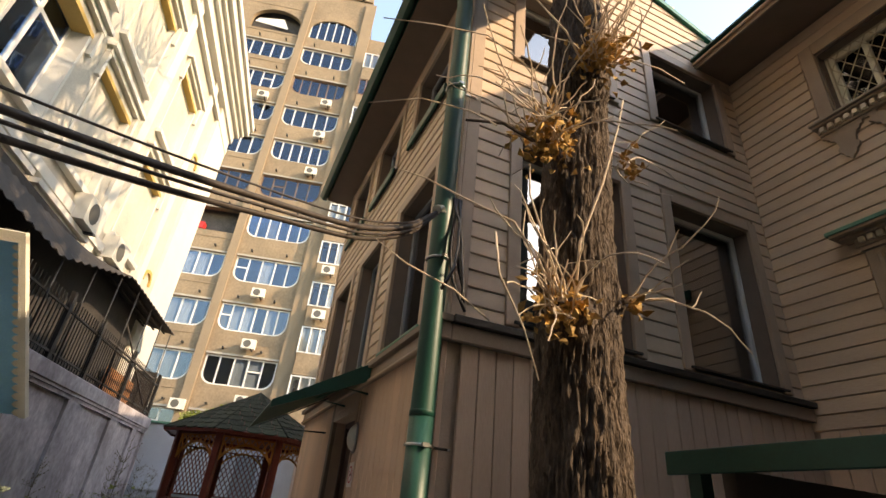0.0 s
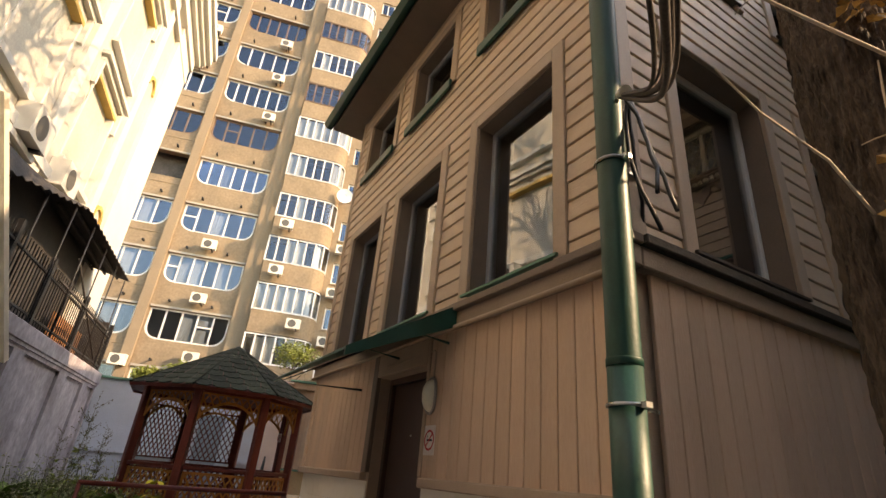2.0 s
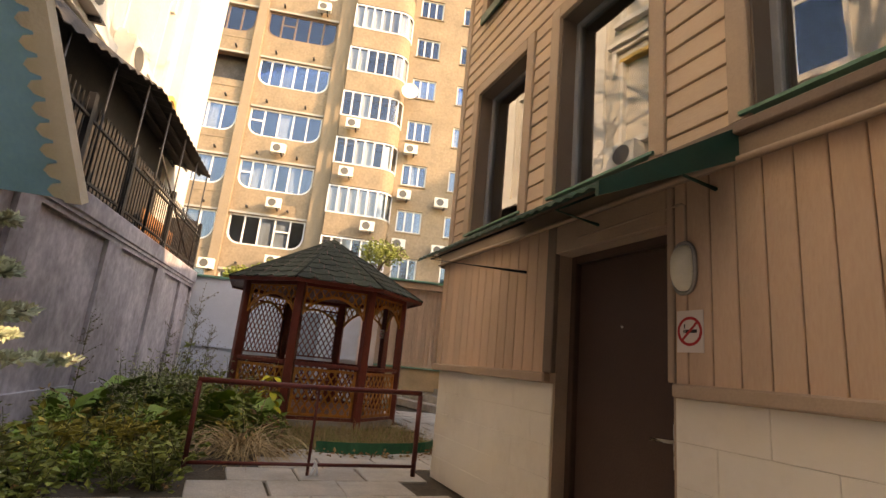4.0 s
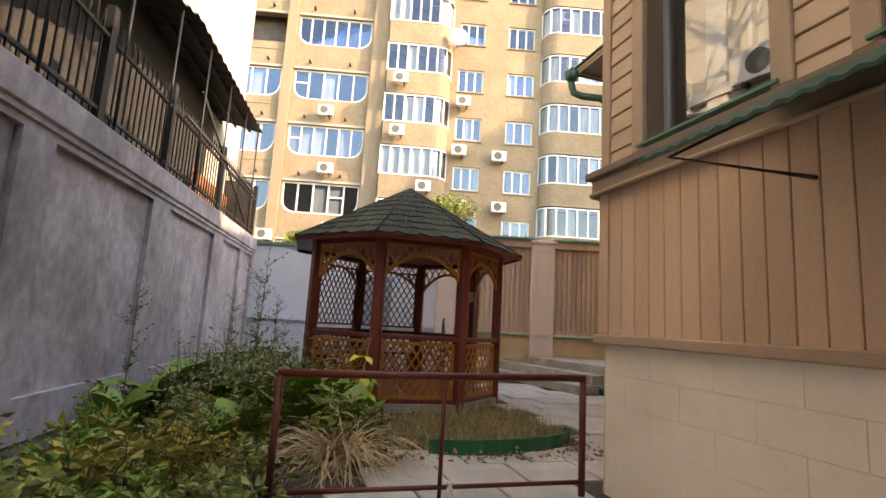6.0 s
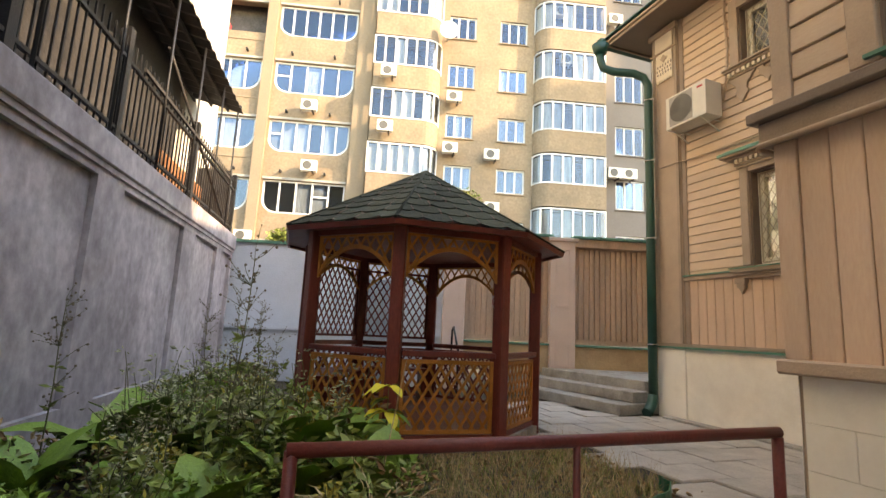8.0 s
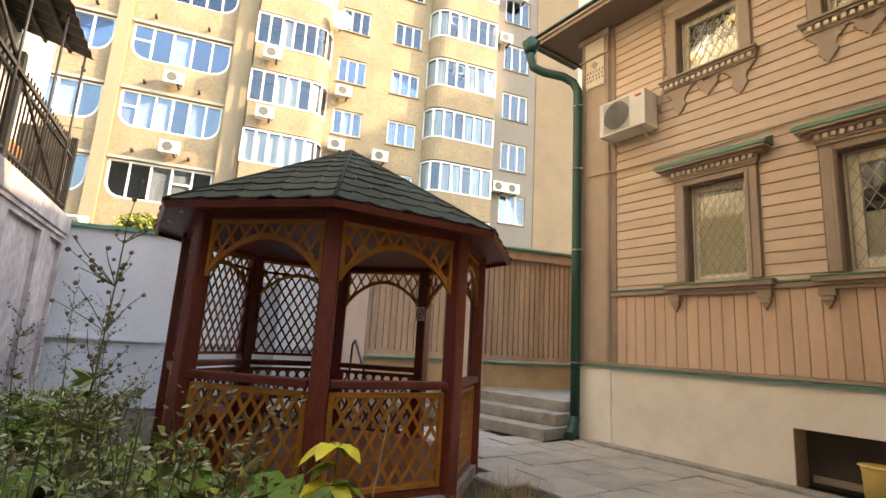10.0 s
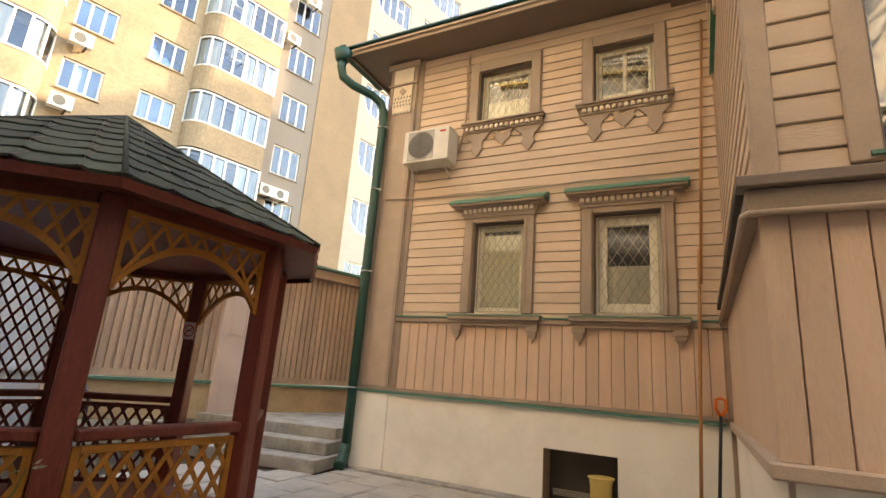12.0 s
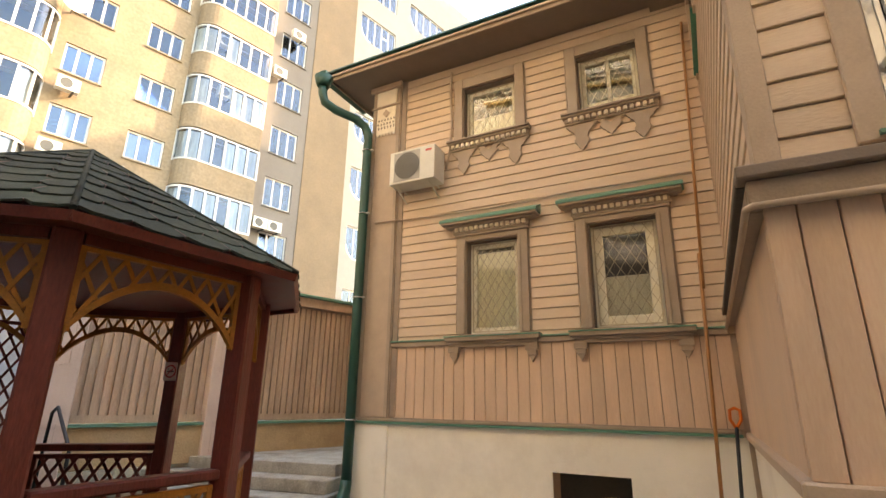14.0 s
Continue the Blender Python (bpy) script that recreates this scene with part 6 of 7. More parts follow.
def leaf(bm, p, d, size, rng, width=0.5, fold=0.25):
    """One folded leaf blade of four edges and a midrib."""
    d = Vector(d).normalized()
    s = d.orthogonal().normalized()
    s.rotate(Matrix.Rotation(rng.uniform(0, 6.28), 3, d))
    n = d.cross(s)
    m = p + d * size * 0.5 - n * fold * size * 0.3
    v = [bm.verts.new(q) for q in (p, p + d * size * 0.45 + s * size * width * 0.5 + n * fold * size * 0.3, p + d * size, p + d * size * 0.45 - s * size * width * 0.5 + n * fold * size * 0.3, m)]
    for a, b in ((0, 1), (1, 2), (2, 3), (3, 0)):
        bm.faces.new((v[a], v[b], v[4]))


# sprouting shoots and dry leaves on each burr
for (bx, by, bz, br), shoots, leaves, up in ((BURRS[0], 22, 120, 0.6), (BURRS[1], 30, 170, 0.5), (BURRS[2], 40, 200, 0.9), (BURRS[3], 6, 20, 0.5), (BURRS[4], 5, 22, 0.4)):
    cx, cy = axis_at(bz)
    out = Vector((bx - cx, by - cy, 0)).normalized()
    c = Vector((bx, by, bz)) + out * br * 0.25
    for _ in range(shoots):
        side = Vector((rb.uniform(-1, 1), rb.uniform(-1, 1), rb.uniform(-0.35, 1.0) + up)).normalized()
        d = (out * 0.9 + side).normalized()
        st = c + Vector((rb.uniform(-1, 1), rb.uniform(-1, 1), rb.uniform(-0.8, 0.8))) * br * 0.55
        pts = wander(st, d, rb.choice((0.2, 0.3, 0.42, 0.55, 0.75)), 0.34, 9, rb, rb.uniform(-0.05, 0.06))
        bm = bmesh.new()
        tube(bm, pts, 0.0062, 5, 0.5)
        if rb.random() < 0.4:
            tube(bm, wander(pts[4], Vector((rb.uniform(-1, 1), rb.uniform(-1, 1), rb.uniform(-0.5, 1))), 0.15, 0.3, 4, rb), 0.004, 4, 0.5)
        part("shoot", bm, M_twig, tree, "pale bleached shoot")
    bm = bmesh.new()
    for _ in range(leaves):
        p = c + Vector((rb.gauss(0, 1), rb.gauss(0, 1), rb.gauss(0, 1))) * br * 0.50
        leaf(bm, p, (rb.uniform(-1, 1) + out.x * 0.6, rb.uniform(-1, 1) + out.y * 0.6, rb.uniform(-1, 0.5)), rb.uniform(0.035, 0.085), rb, 0.7, 0.6)
    ob = part("dry_leaf_tuft", bm, M_dry, tree, "curled dry yellow-brown leaves")
    ob["kind"] = "stuff"
# longer shoots that reach across the corner of the wing
for pts, r, m in (
    ([(1.36, 1.86, 2.05), (1.22, 1.80, 2.20), (1.05, 1.82, 2.36), (0.85, 1.9, 2.52), (0.66, 2.0, 2.62), (0.50, 2.1, 2.66)], 0.009, M_twig),
    ([(1.30, 1.86, 3.0), (1.15, 1.84, 2.96), (0.98, 1.82, 2.98), (0.80, 1.84, 2.94)], 0.016, M_branch),
    ([(0.98, 1.82, 2.98), (0.80, 1.86, 3.02), (0.55, 1.9, 3.0), (0.30, 2.0, 2.94)], 0.007, M_twig),
    ([(1.00, 1.82, 2.97), (0.96, 1.80, 3.15), (0.94, 1.80, 3.32), (0.80, 1.82, 3.30)], 0.006, M_twig),
    ([(0.96, 1.82, 2.30), (1.0, 1.80, 2.08), (1.10, 1.78, 1.85), (1.18, 1.78, 1.62)], 0.007, M_twig),
    ([(1.30, 1.86, 3.3), (1.10, 1.84, 3.5), (0.85, 1.86, 3.62), (0.55, 1.9, 3.6), (0.25, 1.95, 3.5)], 0.007, M_twig),
    ([(1.44, 1.86, 2.10), (1.47, 1.80, 2.4), (1.56, 1.76, 2.8), (1.72, 1.74, 3.25), (1.80, 1.74, 3.5)], 0.010, M_twig),
    ([(1.38, 1.86, 2.08), (1.22, 1.80, 2.3), (1.15, 1.78, 2.55), (1.10, 1.78, 2.7), (1.02, 1.78, 2.62)], 0.007, M_twig),
    ([(1.62, 1.86, 3.7), (1.40, 1.80, 3.9), (1.10, 1.78, 4.1), (0.90, 1.78, 4.4)], 0.009, M_twig),
    ([(1.75, 1.86, 3.9), (1.95, 1.80, 3.95), (2.2, 1.80, 4.0), (2.42, 1.82, 3.98)], 0.008, M_twig),
    ([(1.05, 2.0, 1.95), (0.85, 2.0, 2.02), (0.62, 2.02, 2.12), (0.45, 2.05, 2.2)], 0.006, M_twig),
):
    bm = bmesh.new()
    tube(bm, [Vector(p) + Vector((rb.uniform(-1, 1), rb.uniform(-1, 1), rb.uniform(-1, 1))) * 0.025 for p in pts], r * 0.9, 6, 0.5)
    part("shoot", bm, m, tree, "long bare shoot")

M_cable = material("sun_bleached_cable_rubber", (0.055, 0.042, 0.035), 0.6, 0.2, 8.0, 60, 0.2)
# ---- black cables slung from the corner of the wing to the plastered building ----
for n_c, (off, rad) in enumerate((((0, 0, 0), 0.014), ((0.02, 0.03, -0.05), 0.012), ((0.0, 0.02, 0.06), 0.005), ((0.03, 0.0, -0.03), 0.007), ((-0.02, 0.04, 0.03), 0.008))):
    o = Vector(off)
    pts = [Vector(p) + o * w for p, w in (((1.12, 2.93, 3.10), 0.1), ((0.95, 2.72, 2.86), 0.3), ((0.72, 2.42, 2.55), 0.6), ((0.40, 2.15, 2.31), 0.9), ((0.0, 1.87, 2.15), 1.0), ((-0.5, 1.51, 1.97), 1.2),
                                          ((-1.0, 1.15, 1.83), 1.2), ((-1.6, 0.72, 1.72), 0.9), ((-2.4, 0.15, 1.80), 0.7), ((-3.4, -0.5, 2.2), 0.6), ((-4.6, -1.1, 2.95), 0.4), ((-5.45, -1.4, 3.7), 0.2))]
    fine = []
    for i in range(len(pts) - 1):
        p0, p1, p2, p3 = pts[max(i - 1, 0)], pts[i], pts[i + 1], pts[min(i + 2, len(pts) - 1)]
        for s_ in range(5):
            t = s_ / 5
            fine.append(0.5 * (2 * p1 + (p2 - p0) * t + (2 * p0 - 5 * p1 + 4 * p2 - p3) * t * t + (3 * p1 - p0 - 3 * p2 + p3) * t ** 3))
    bm = bmesh.new()
    tube(bm, fine + [pts[-1]], rad, 8)
    solid("overhead_cable", bm, M_cable, "black overhead cable tied to the house corner", "cable", group="overhead cables")
ins = thing("cable_anchor", "white porcelain cable anchor at the house corner", "cable anchor")
bm = bmesh.new()
tube(bm, [(1.02, 2.80, 2.98), (1.05, 2.84, 3.02), (1.10, 2.90, 3.07)], 0.032, 10, 0.8)
part("insulator", bm, M_frost, ins)
bm = bmesh.new()
tube(bm, [(1.08, 2.89, 3.06), (1.16, 2.98, 3.10), (1.29, 3.07, 3.12)], 0.012, 6)
part("hook", bm, M_grey_metal, ins)
bm = bmesh.new()
for k in range(4):
    tube(bm, wander(Vector((1.22 + 0.02 * k, 2.98, 3.25)), (0.2, -0.05, -1), 0.95, 0.20, 8, rb), 0.011, 6)
solid("cable_tail", bm, M_black, "loose black cable tails hanging at the house corner", "cable")

# ---- paving ----
rp = random.Random(3)
paving = thing("pavement", "worn grey concrete paving slabs", "pavement", kind="structure")
sizes = {}
for i in range(3):
    bm = bmesh.new()
    box(bm, 0, 0.585, 0, 0.485, -0.06, 0.0)
    bevelled(bm, 0.008)
    if i:
        bmesh.ops.subdivide_edges(bm, edges=[e for e in bm.edges if e.calc_length() > 0.4], cuts=1)
        for v in bm.verts:
            if v.co.z > -0.01:
                v.co.z += rp.uniform(-0.004, 0.004)
    sizes[i] = mesh_of("slab", bm, M_slab)
for iy in range(-4, 22):
    for ix in range(-3, 9):
        x, y = -0.30 + 0.6 * ix + (0.3 if iy % 2 else 0), 3.4 + 0.5 * iy
        cx, cy = x + 0.3, y + 0.25
        if cx < -0.15 and (cx < -1.5 or cy > 8.6 or (cy > 7.4 and cx < -0.8)):
            continue
        if cx > 4.9 or (cy > 12.9 and cx > 4.0) or (cx > 1.0 and 2.9 < cy < 8.3) or cy > 15.2 - 0.3 * cx + 1.0:
            continue
        if (cx - GX) ** 2 + (cy - GY) ** 2 < 1.55 ** 2 or (cx < 2.25 and 9.35 < cy < 11.5) or (cx < 0.2 and cy > 8.7):
            continue
        shared("slab", sizes[rp.randrange(3)], paving, pose(x + rp.uniform(-0.006, 0.006), y + rp.uniform(-0.006, 0.006), rp.uniform(-0.006, 0.006), rp.uniform(-0.5, 0.5), rp.uniform(-0.5, 0.5), rp.uniform(-0.6, 0.6)))

# green edging strip of the flower bed
bm = bmesh.new()
edge = [(0.35, 9.22), (0.6, 9.17), (0.9, 9.16), (1.2, 9.20), (1.5, 9.27), (1.75, 9.38), (1.93, 9.55), (1.98, 9.72)]
pv = None
for i, (x, y) in enumerate(edge):
    for s in range(4):
        if i == len(edge) - 1 and s:
            break
        nx, ny = edge[min(i + 1, len(edge) - 1)]
        px_, py_ = x + (nx - x) * s / 4, y + (ny - y) * s / 4
        w = 0.012 * math.sin((i * 4 + s) * 1.9)
        ring = [bm.verts.new(q) for q in ((px_ + w, py_ + w, -0.04), (px_ + w, py_ + w, 0.12), (px_ + w, py_ + w + 0.012, 0.12), (px_ + w, py_ + w + 0.012, -0.04))]
        if pv:
            for j in range(4):
                bm.faces.new((pv[j], pv[(j + 1) % 4], ring[(j + 1) % 4], ring[j]))
        pv = ring
M_edging = material("green_plastic_edging", (0.012, 0.13, 0.062), 0.5, 0.2, 8.0, 60, 0.1)
solid("bed_edging", bm, M_edging, "wavy green plastic flower bed edging", "edging")

# ---- garden ----
M_leaf = material("garden_leaf_green", (0.20, 0.24, 0.055), 0.6, 0.25, 5.0, 60, 0.2, island=0.5)
M_leaf_y = material("yellowing_leaf", (0.36, 0.30, 0.06), 0.6, 0.3, 5.0, 60, 0.2, island=0.5)
M_leaf_b = material("bright_dock_leaf", (0.18, 0.29, 0.04), 0.5, 0.2, 6.0, 60, 0.25, island=0.3)
M_leaf_g = material("grey_green_feathery_leaf", (0.42, 0.42, 0.25), 0.7, 0.25, 5.0, 60, 0.2, island=0.45)
M_brown = material("withered_brown_leaf", (0.30, 0.185, 0.085), 0.8, 0.3, 6.0, 60, 0.3, island=0.4)
M_stem = material("grey_green_stem", (0.12, 0.12, 0.05), 0.7, 0.2, 8.0, 60, 0.1)
M_straw = material("pale_dry_straw", (0.50, 0.36, 0.19), 0.75, 0.2, 8.0, 80, 0.2, island=0.35)
M_seed = material("dark_seed_head", (0.17, 0.13, 0.085), 0.9, 0.2, 10.0, 60, 0.2)
M_yellow_leaf = material("lemon_yellow_leaf", (0.74, 0.62, 0.04), 0.5, 0.2, 6.0, 60, 0.2, island=0.25)
rg = random.Random(8)


def leafy_weed(name, label, stems, h, leaf_size, mat, count, width=0.55, group="weeds"):
    w = thing(name, label, "plant", group=group)
    bs, bl = bmesh.new(), bmesh.new()
    for s in range(stems):
        a = rg.uniform(0, 6.28)
        lean = rg.uniform(0.1, 0.6)
        pts = wander((rg.uniform(-0.05, 0.05), rg.uniform(-0.05, 0.05), -0.03), (math.cos(a) * lean, math.sin(a) * lean, 1), h * rg.uniform(0.65, 1.05), 0.14, 6, rg)
        tube(bs, pts, 0.006, 4, 0.4)
        for _ in range(count):
            i = rg.randrange(1, 7)
            p = pts[i] if i < 7 else pts[-1]
            d = Vector((rg.uniform(-1, 1), rg.uniform(-1, 1), rg.uniform(-0.25, 0.5)))
            leaf(bl, p + d * 0.03, d, leaf_size * rg.uniform(0.6, 1.25), rg, width, 0.35)
    part("stem", bs, M_stem, w)
    part("leaf_mass", bl, mat, w)["kind"] = "stuff"
    return w


def big_leaf(bm, p, d, size, width, rng):
    """A long arched blade with a midrib and wavy edges."""
    d = Vector(d).normalized()
    s = d.cross(Vector((0, 0, 1)))
    s = s.normalized() if s.length > 0.1 else Vector((1, 0, 0))
    prev = None
    q = Vector(p)
    for i in range(8):
        t = i / 7
        wv = width * math.sin(math.pi * min(1, t * 0.92 + 0.08)) ** 0.8
        n = Vector((0, 0, 1))
        wob = rng.uniform(-0.12, 0.12) * width
        row = [bm.verts.new(q + s * wv + n * (0.25 * wv + wob)), bm.verts.new(q), bm.verts.new(q - s * wv + n * (0.25 * wv - wob))]
        if prev:
            for j in range(2):
                bm.faces.new((prev[j], prev[j + 1], row[j + 1], row[j])).smooth = True
        prev = row
        d = (d + Vector((0, 0, -0.16))).normalized()
        q = q + d * size / 7


def dock(label, mat, n, size, group="dock plants"):
    w = thing("dock_plant", label, "plant", group=group)
    for k in range(n):
        a = 2 * math.pi * k / n + rg.uniform(-0.4, 0.4)
        bm = bmesh.new()
        big_leaf(bm, (0, 0, -0.02), (math.cos(a) * 0.7, math.sin(a) * 0.7, rg.uniform(0.9, 2.2)), size * rg.uniform(0.7, 1.15), size * rg.uniform(0.18, 0.29), rg)
        part("leaf", bm, mat if rg.random() < 0.85 else M_leaf_y, w)
    return w


def tall_weed(label, h, heads):
    w = thing("tall_weed", label, "plant", group="tall weeds")
    bs, bh, bl = bmesh.new(), bmesh.new(), bmesh.new()
    pts = wander((0, 0, -0.03), (rg.uniform(-0.1, 0.1), rg.uniform(-0.1, 0.1), 1), h, 0.06, 9, rg)
    tube(bs, pts, 0.007, 4, 0.4)
    for _ in range(heads):
        i = rg.randrange(4, 10)
        tw = wander(pts[i], (rg.uniform(-1, 1), rg.uniform(-1, 1), 0.7), rg.uniform(0.08, 0.28), 0.2, 3, rg)
        tube(bs, tw, 0.0025, 3, 0.6)
        for q in tw[1:]:
            c = q + Vector((rg.uniform(-1, 1), rg.uniform(-1, 1), rg.uniform(-1, 1))) * 0.015
            bmesh.ops.create_icosphere(bh, subdivisions=1, radius=rg.uniform(0.006, 0.012), matrix=Matrix.Translation(c))
    for _ in range(26):
        i = rg.randrange(1, 7)
        d = Vector((rg.uniform(-1, 1), rg.uniform(-1, 1), rg.uniform(-0.5, 0.4)))
        leaf(bl, pts[i], d, rg.uniform(0.04, 0.10), rg, 0.35, 0.4)
    part("stem", bs, M_stem, w)
    part("seed_head", bh, M_seed, w)["kind"] = "stuff"
    part("leaf_mass", bl, M_leaf, w)["kind"] = "stuff"
    return w


PROTO = [leafy_weed("weed_plant", "leafy green weed in the overgrown bed", 8, 0.55, 0.10, M_leaf, 18),
         leafy_weed("weed_plant", "dense low green weed with small leaves", 9, 0.42, 0.085, M_leaf_b, 20),
         leafy_weed("weed_plant", "yellowing weed in the overgrown bed", 7, 0.50, 0.075, M_leaf_y, 18),
         leafy_weed("weed_plant", "withered brown weed with curled leaves", 7, 0.45, 0.08, M_brown, 14, 0.4),
         leafy_weed("weed_plant", "feathery grey-green weed gone to seed", 9, 0.75, 0.055, M_leaf_g, 26, 0.3)]
DOCKS = [dock("dock plant with long bright green leaves", M_leaf_b, 9, 0.82), dock("dock plant with broad green leaves", M_leaf_b, 8, 0.72), dock("faded dock plant with yellowing leaves", M_leaf_y, 7, 0.40)]
TALL = [tall_weed("tall dry weed with dark seed heads", 1.35, 26), tall_weed("tall branching weed with small seed heads", 1.6, 40)]


def bed_spot():
    while True:
        y = rg.uniform(4.2, 16.3)
        wall = -4.34 + 0.155 * y + 0.25
        right = -1.75 if y < 7.5 else -0.95 if y < 8.5 else (-0.60 if y < 9.2 else (-0.05 if y < 10.9 else -0.95))
        x = rg.uniform(wall, right)
        if (x + 0.46) ** 2 + (y - 9.0) ** 2 < 0.36 or (x + 1.8) ** 2 + (y - 4.95) ** 2 < 0.1:
            continue
        return x, y


for proto in PROTO + DOCKS + TALL:
    x, y = bed_spot()
    if proto in DOCKS:
        x, y = -1.9 + 0.3 * DOCKS.index(proto), 10.9
    proto.matrix_basis = pose(x, y, 0, 0, 0, rg.uniform(0, 360))
for k in range(150):
    x, y = bed_spot()
    src = rg.choices(PROTO, (5, 5, 4.5, 2.4, 1.6))[0]
    s = rg.uniform(0.7, 1.15) * (0.8 if y < 8 else 1.0)
    ob = copy_thing(src, pose(x, y, 0, 0, 0, rg.uniform(0, 360)))
    ob.scale = (s, s, s)
for x, y, i, s in ((-0.9, 10.9, 0, 1.15), (-0.62, 10.65, 0, 1.1), (-0.32, 10.6, 1, 1.1), (-1.25, 10.7, 0, 1.1), (-0.2, 10.35, 1, 0.9), (-1.5, 11.4, 0, 1.1), (-0.95, 10.5, 1, 1.2), (-0.75, 9.75, 0, 1.0), (-0.55, 10.2, 0, 1.15), (-1.0, 10.3, 1, 1.1), (-1.25, 9.5, 0, 0.9), (-0.35, 9.6, 1, 1.0), (-1.6, 10.6, 0, 1.2), (-0.15, 9.95, 1, 0.8),
                   (-1.0, 11.4, 0, 1.1), (-2.3, 10.2, 1, 1.0)):
    ob = copy_thing(DOCKS[i], pose(x, y, 0, 0, 0, rg.uniform(0, 360)))
    s *= 0.72 if x < -0.8 else 0.80
    ob.scale = (s, s, s)
for x, y, i, s in ((-2.35, 10.6, 0, 0.9), (-1.55, 12.6, 1, 0.8), (-1.3, 14.9, 1, 1.0), (-1.05, 13.6, 0, 0.95), (-0.95, 11.1, 1, 0.62), (-1.0, 15.6, 1, 0.9),
                   (-0.35, 10.75, 0, 0.55)):
    ob = copy_thing(TALL[i], pose(x, y, 0, 0, 0, rg.uniform(0, 360)))
    ob.scale = (s, s, s)
for k in range(44):
    x, y = rg.uniform(-1.9, 0.0), rg.uniform(9.2, 10.9)
    src = rg.choices(PROTO, (4, 4, 4, 1, 4))[0]
    s = rg.uniform(0.65, 0.95)
    ob = copy_thing(src, pose(x, y, 0, 0, 0, rg.uniform(0, 360)))
    ob.scale = (s, s, s)
for k in range(8):
    x, y = rg.uniform(-2.2, -0.1), rg.uniform(9.7, 11.0)
    s = rg.uniform(0.4, 0.7)
    ob = copy_thing(rg.choice(DOCKS), pose(x, y, 0, 0, 0, rg.uniform(0, 360)))
    ob.scale = (s, s, s)
# taller tangle in front of the gazebo
for k in range(36):
    x, y = rg.uniform(-1.9, -0.15), rg.uniform(10.4, 11.3)
    src = rg.choices(PROTO, (2, 3, 5, 1, 9))[0]
    s = rg.uniform(0.85, 1.3)
    ob = copy_thing(src, pose(x, y, 0, 0, 0, rg.uniform(0, 360)))
    ob.scale = (s * 0.85, s * 0.85, s)
# low cover between the plants
bm = bmesh.new()
for _ in range(7000):
    x, y = bed_spot()
    p = Vector((x, y, abs(rg.gauss(0, 0.09))))
    leaf(bm, p, (rg.uniform(-1, 1), rg.uniform(-1, 1), rg.uniform(-0.1, 0.7)), rg.uniform(0.03, 0.085), rg, 0.6, 0.35)
solid("ground_cover", bm, M_leaf, "low tangle of green leaves over the soil", "ground cover", kind="stuff")
bm = bmesh.new()
for _ in range(3500):
    x, y = bed_spot() if rg.random() < 0.6 else (rg.uniform(-0.3, 2.1), rg.uniform(8.9, 11.2))
    leaf(bm, Vector((x, y, abs(rg.gauss(0, 0.03)) - 0.01)), (rg.uniform(-1, 1), rg.uniform(-1, 1), rg.uniform(-0.1, 0.3)), rg.uniform(0.025, 0.07), rg, 0.6, 0.5)
solid("leaf_litter", bm, M_brown, "dry brown fallen leaves", "leaf litter", kind="stuff")


def blade(bm, p, d, length, width, droop, rng, steps=5):
    d = Vector(d).normalized()
    s = Vector((rng.uniform(-1, 1), rng.uniform(-1, 1), 0))
    s = s.normalized() if s.length > 0.1 else Vector((1, 0, 0))
    prev, q = None, Vector(p)
    for i in range(steps + 1):
        w = width * (1 - i / (steps + 0.3))
        row = [bm.verts.new(q - s * w), bm.verts.new(q + s * w)]
        if prev:
            bm.faces.new((prev[0], prev[1], row[1], row[0]))
        prev = row
        d = (d + Vector((rng.uniform(-0.08, 0.08), rng.uniform(-0.08, 0.08), -droop))).normalized()
        q = q + d * length / steps
        q.z = max(q.z, 0.01)


bm = bmesh.new()
for _ in range(2600):
    x, y = rg.uniform(-0.2, 2.12), rg.uniform(9.35, 11.3)
    if (x - 2.2) ** 2 + (y - 9.2) ** 2 < 0.3 or (x - GX) ** 2 + (y - GY) ** 2 < 1.6 ** 2:
        continue
    blade(bm, (x, y, -0.02), (rg.uniform(-0.6, 0.6), rg.uniform(-0.6, 0.6), 1), rg.uniform(0.08, 0.32), 0.003, 0.12, rg, 4)
solid("dry_grass", bm, M_straw, "thin dry autumn grass in front of the gazebo", "grass", kind="stuff")
bm = bmesh.new()
for _ in range(2200):
    x, y = rg.uniform(-0.2, 2.12), rg.uniform(9.35, 11.3)
    if (x - 2.2) ** 2 + (y - 9.2) ** 2 < 0.3 or (x - GX) ** 2 + (y - GY) ** 2 < 1.6 ** 2:
        continue
    blade(bm, (x, y, -0.02), (rg.uniform(-0.6, 0.6), rg.uniform(-0.6, 0.6), 1), rg.uniform(0.05, 0.2), 0.004, 0.15, rg, 4)
solid("grass", bm, M_leaf, "patchy green grass in front of the gazebo", "grass", kind="stuff")
hay = thing("dry_grass_clump", "collapsed clump of pale dry grass blades", "plant", pose(-0.46, 9.05, 0))
for k in range(9):
    bm = bmesh.new()
    for _ in range(48):
        a = 2 * math.pi * (k + rg.random()) / 9
        blade(bm, (rg.gauss(0, 0.07), rg.gauss(0, 0.07), 0.0), (math.cos(a) * 0.8, math.sin(a) * 0.8, rg.uniform(0.6, 1.9)), rg.uniform(0.6, 1.15), 0.009, 0.29, rg, 9)
    part("blade_tuft", bm, M_straw, hay)["kind"] = "stuff"
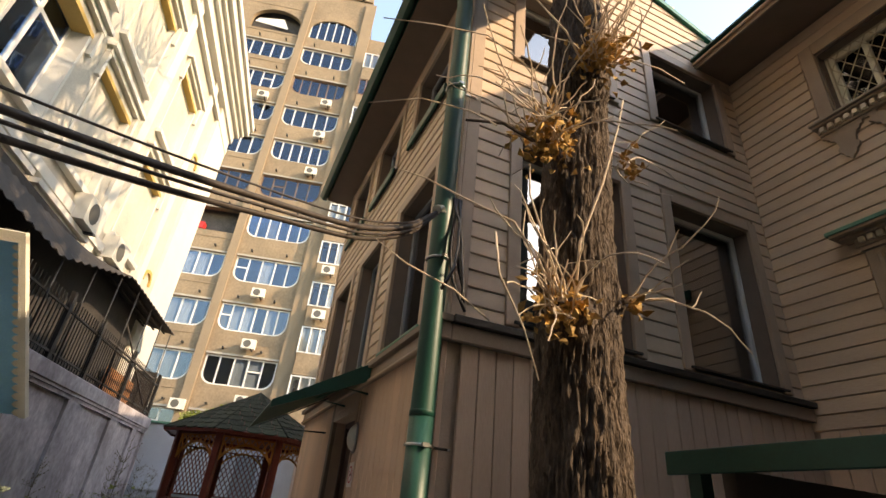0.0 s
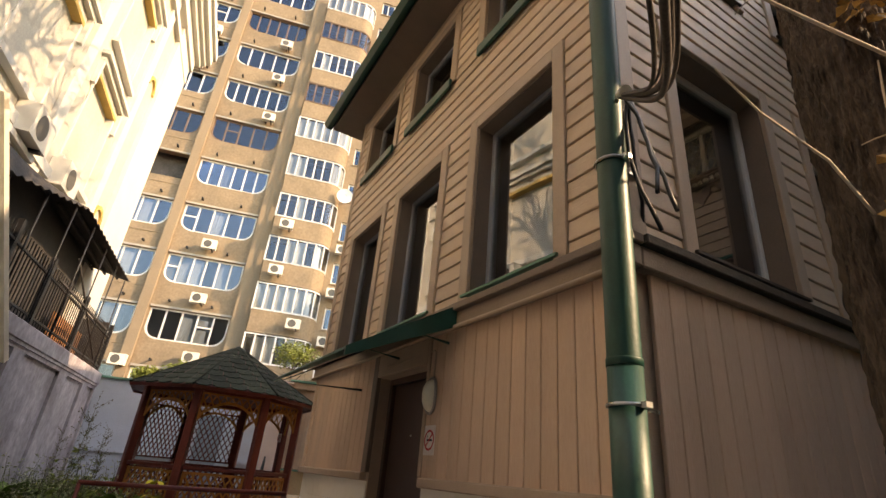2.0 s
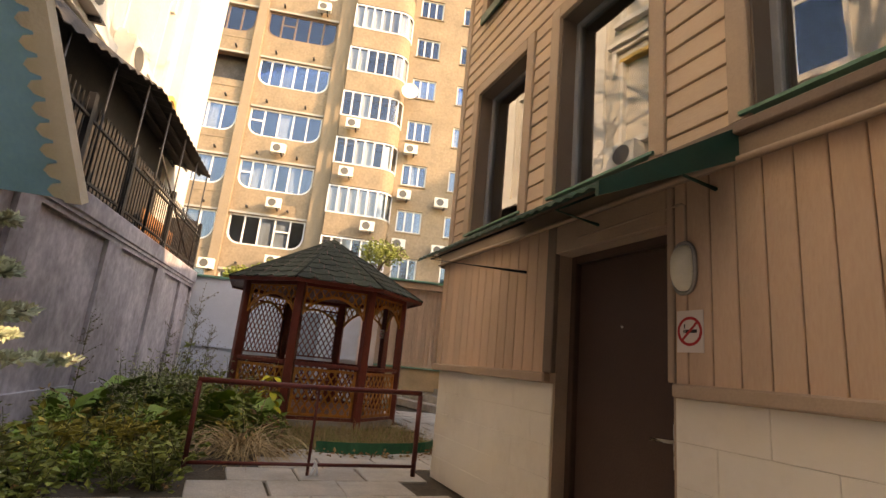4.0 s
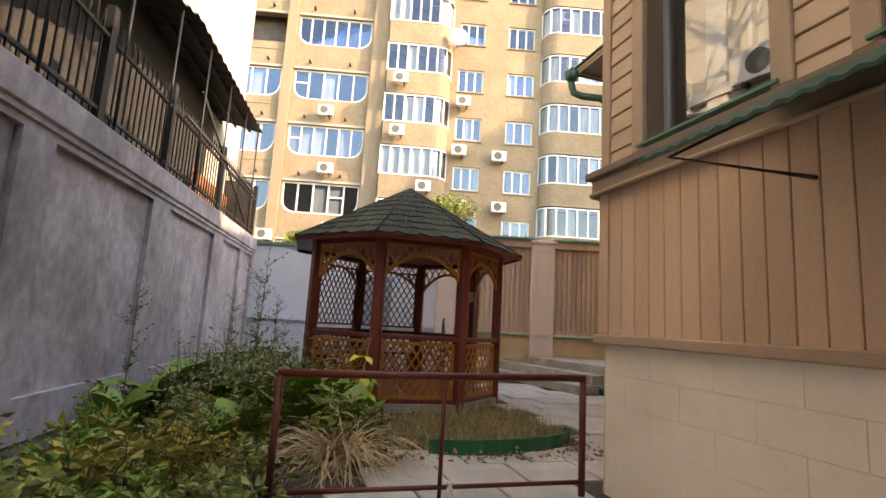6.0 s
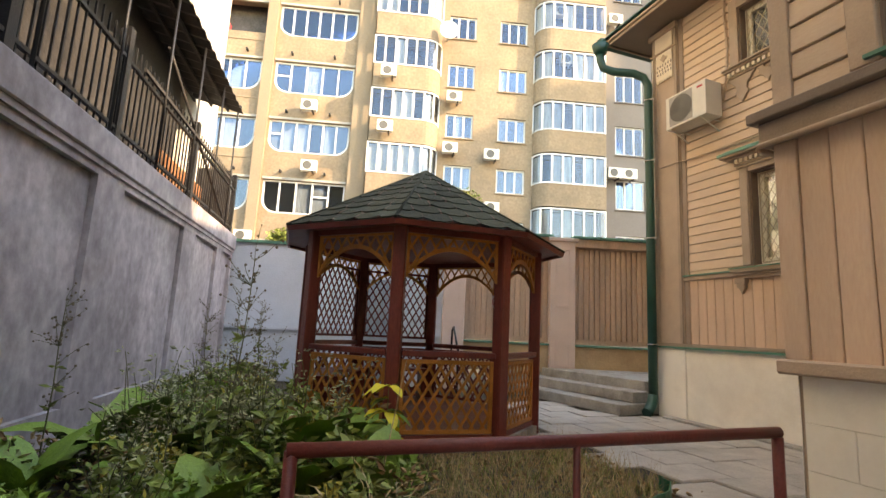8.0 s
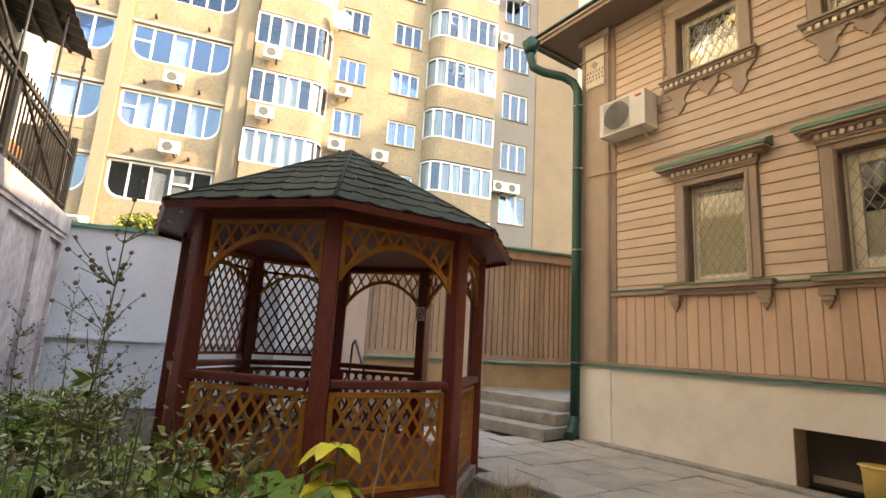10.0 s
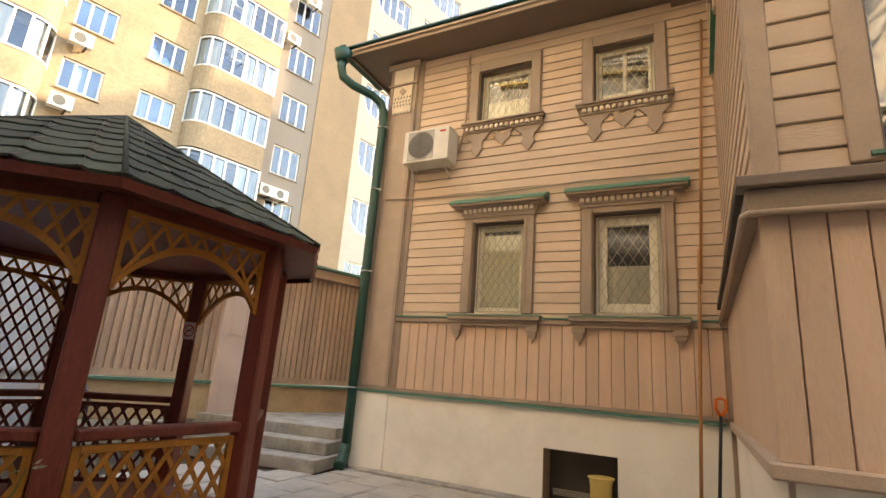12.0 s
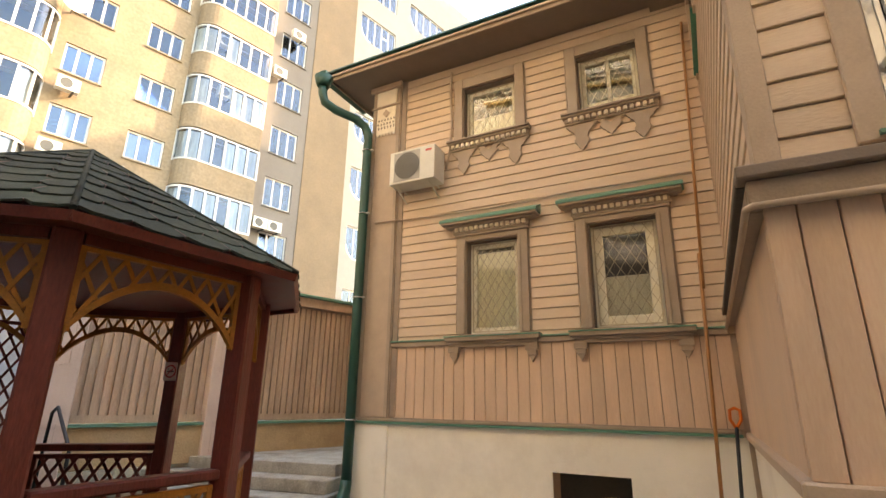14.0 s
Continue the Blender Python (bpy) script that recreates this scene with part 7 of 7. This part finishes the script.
sap = thing("yellow_sapling", "small sapling with lemon-yellow autumn leaves", "plant", pose(-0.12, 10.20, 0))
bm = bmesh.new()
sp = wander((0, 0, -0.02), (0.05, -0.05, 1), 0.75, 0.06, 8, rg)
tube(bm, sp, 0.007, 5, 0.5)
part("stem", bm, M_stem, sap)
for i in range(22):
    a = rg.uniform(0, 6.28)
    bm = bmesh.new()
    big_leaf(bm, sp[rg.randrange(4, 9)], (math.cos(a), math.sin(a), rg.uniform(-0.1, 0.5)), rg.uniform(0.14, 0.22), 0.048, rg)
    part("leaf", bm, M_yellow_leaf if i % 4 else M_leaf_b, sap)
stalks = thing("dry_stalk", "tall bleached dry stalk", "plant", pose(-0.32, 9.55, 0))
bm = bmesh.new()
tube(bm, [(0, 0, -0.02), (0.06, 0.02, 0.4), (0.16, 0.05, 0.95)], 0.006, 5, 0.4)
part("stem", bm, M_straw, stalks)

# young spruce by the boundary wall
M_needle = material("pale_green_needles", (0.46, 0.52, 0.37), 0.6, 0.2, 10.0, 60, 0.1, island=0.35)
post = thing("stone_post", "weathered grey concrete post beside the young spruce", "post", pose(-1.50, 4.62, 0))
bm = bmesh.new()
prof = ((0.0, 0.17), (0.06, 0.17), (0.07, 0.145), (0.70, 0.135), (0.72, 0.155), (0.78, 0.155), (0.80, 0.13), (0.84, 0.09), (0.86, 0.02))
rings = [[bm.verts.new((r * math.cos(2 * math.pi * k / 20), r * math.sin(2 * math.pi * k / 20), z - 0.03)) for k in range(20)] for z, r in prof]
for p, q in zip(rings, rings[1:]):
    for k in range(20):
        bm.faces.new((p[k], p[(k + 1) % 20], q[(k + 1) % 20], q[k])).smooth = True
bm.faces.new(rings[0][::-1])
bm.faces.new(rings[-1])
part("shaft", bm, M_stone, post)
spruce = thing("spruce_sapling", "young spruce with pale green needled branches", "tree", pose(-1.72, 4.95, 0))
bm = bmesh.new()
tube(bm, [(0, 0, -0.03), (0, 0, 0.7), (0.01, 0, 1.50)], 0.022, 6, 0.3)
part("trunk", bm, M_branch, spruce)
bn = bmesh.new()
for k in range(26):
    z = 0.92 + 0.50 * k / 26
    a = k * 2.4
    ln = 0.60 * (1.25 - z * 0.62) if k % 5 else 0.50
    pts = wander((0, 0, z), (math.cos(a), math.sin(a), 0.22), ln, 0.07, 8, rg, 0.02)
    bm = bmesh.new()
    tube(bm, pts, 0.006, 5, 0.4)
    part("branch", bm, M_branch, spruce)
    sprays = [pts]
    for i in range(2, 9):
        for sgn in (1, -1):
            d = (pts[i] - pts[i - 1]).normalized()
            side = d.cross(Vector((0, 0, 1))) * sgn
            sprays.append(wander(pts[i - 1], d * 0.9 + side * 0.8, ln * 0.26 * (1.15 - 0.09 * i), 0.05, 3, rg))
    for spray in sprays:
        for i, p in enumerate(spray[1:]):
            d = (spray[i + 1] - spray[i])
            for _ in range(16):
                s = Vector((rg.uniform(-1, 1), rg.uniform(-1, 1), rg.uniform(-0.5, 1)))
                q = p - d * rg.uniform(0, 1)
                v = (s.normalized() + d.normalized() * 0.6).normalized() * rg.uniform(0.022, 0.036)
                w = v.orthogonal().normalized() * 0.0060
                bn.faces.new([bn.verts.new(c) for c in (q - w, q + w, q + v * 0.7 + w * 0.7, q + v, q + v * 0.7 - w * 0.7)])
part("needle_mass", bn, M_needle, spruce)["kind"] = "stuff"

# bushes behind the back wall
for bx, by, bz, sx in ((3.3, 18.2, 4.2, 0.95), (0.4, 19.0, 3.2, 0.8), (-0.6, 19.2, 3.0, 0.6)):
    bush = thing("shrub", "dark green shrub rising behind the boundary wall", "shrub", pose(bx, by, 0), "shrubs behind the wall")
    bm = bmesh.new()
    tube(bm, [(0, 0, -0.03), (0.05, 0, bz * 0.6), (0, 0.05, bz)], 0.07, 6, 0.3)
    for _ in range(14):
        tube(bm, wander((0, 0, bz * rg.uniform(0.6, 0.95)), (rg.uniform(-1, 1), rg.uniform(-1, 1), rg.uniform(0, 1)), sx, 0.2, 4, rg), 0.015, 4, 0.3)
    part("trunk", bm, M_branch, bush)
    bm = bmesh.new()
    for _ in range(1500):
        u = Vector((rg.gauss(0, 1), rg.gauss(0, 1), rg.gauss(0, 1))).normalized() * rg.random() ** 0.4
        u = Vector((u.x * sx, u.y * sx, u.z * 0.55 * sx)) * (0.8 + 0.35 * noise.noise(u * 2.3 + Vector((bx, 0, 0))))
        leaf(bm, Vector((0, 0, bz + 0.15)) + u, (rg.uniform(-1, 1), rg.uniform(-1, 1), rg.uniform(-0.5, 0.6)), rg.uniform(0.06, 0.12), rg, 0.6, 0.3)
    part("crown", bm, M_leaf, bush)["kind"] = "stuff"
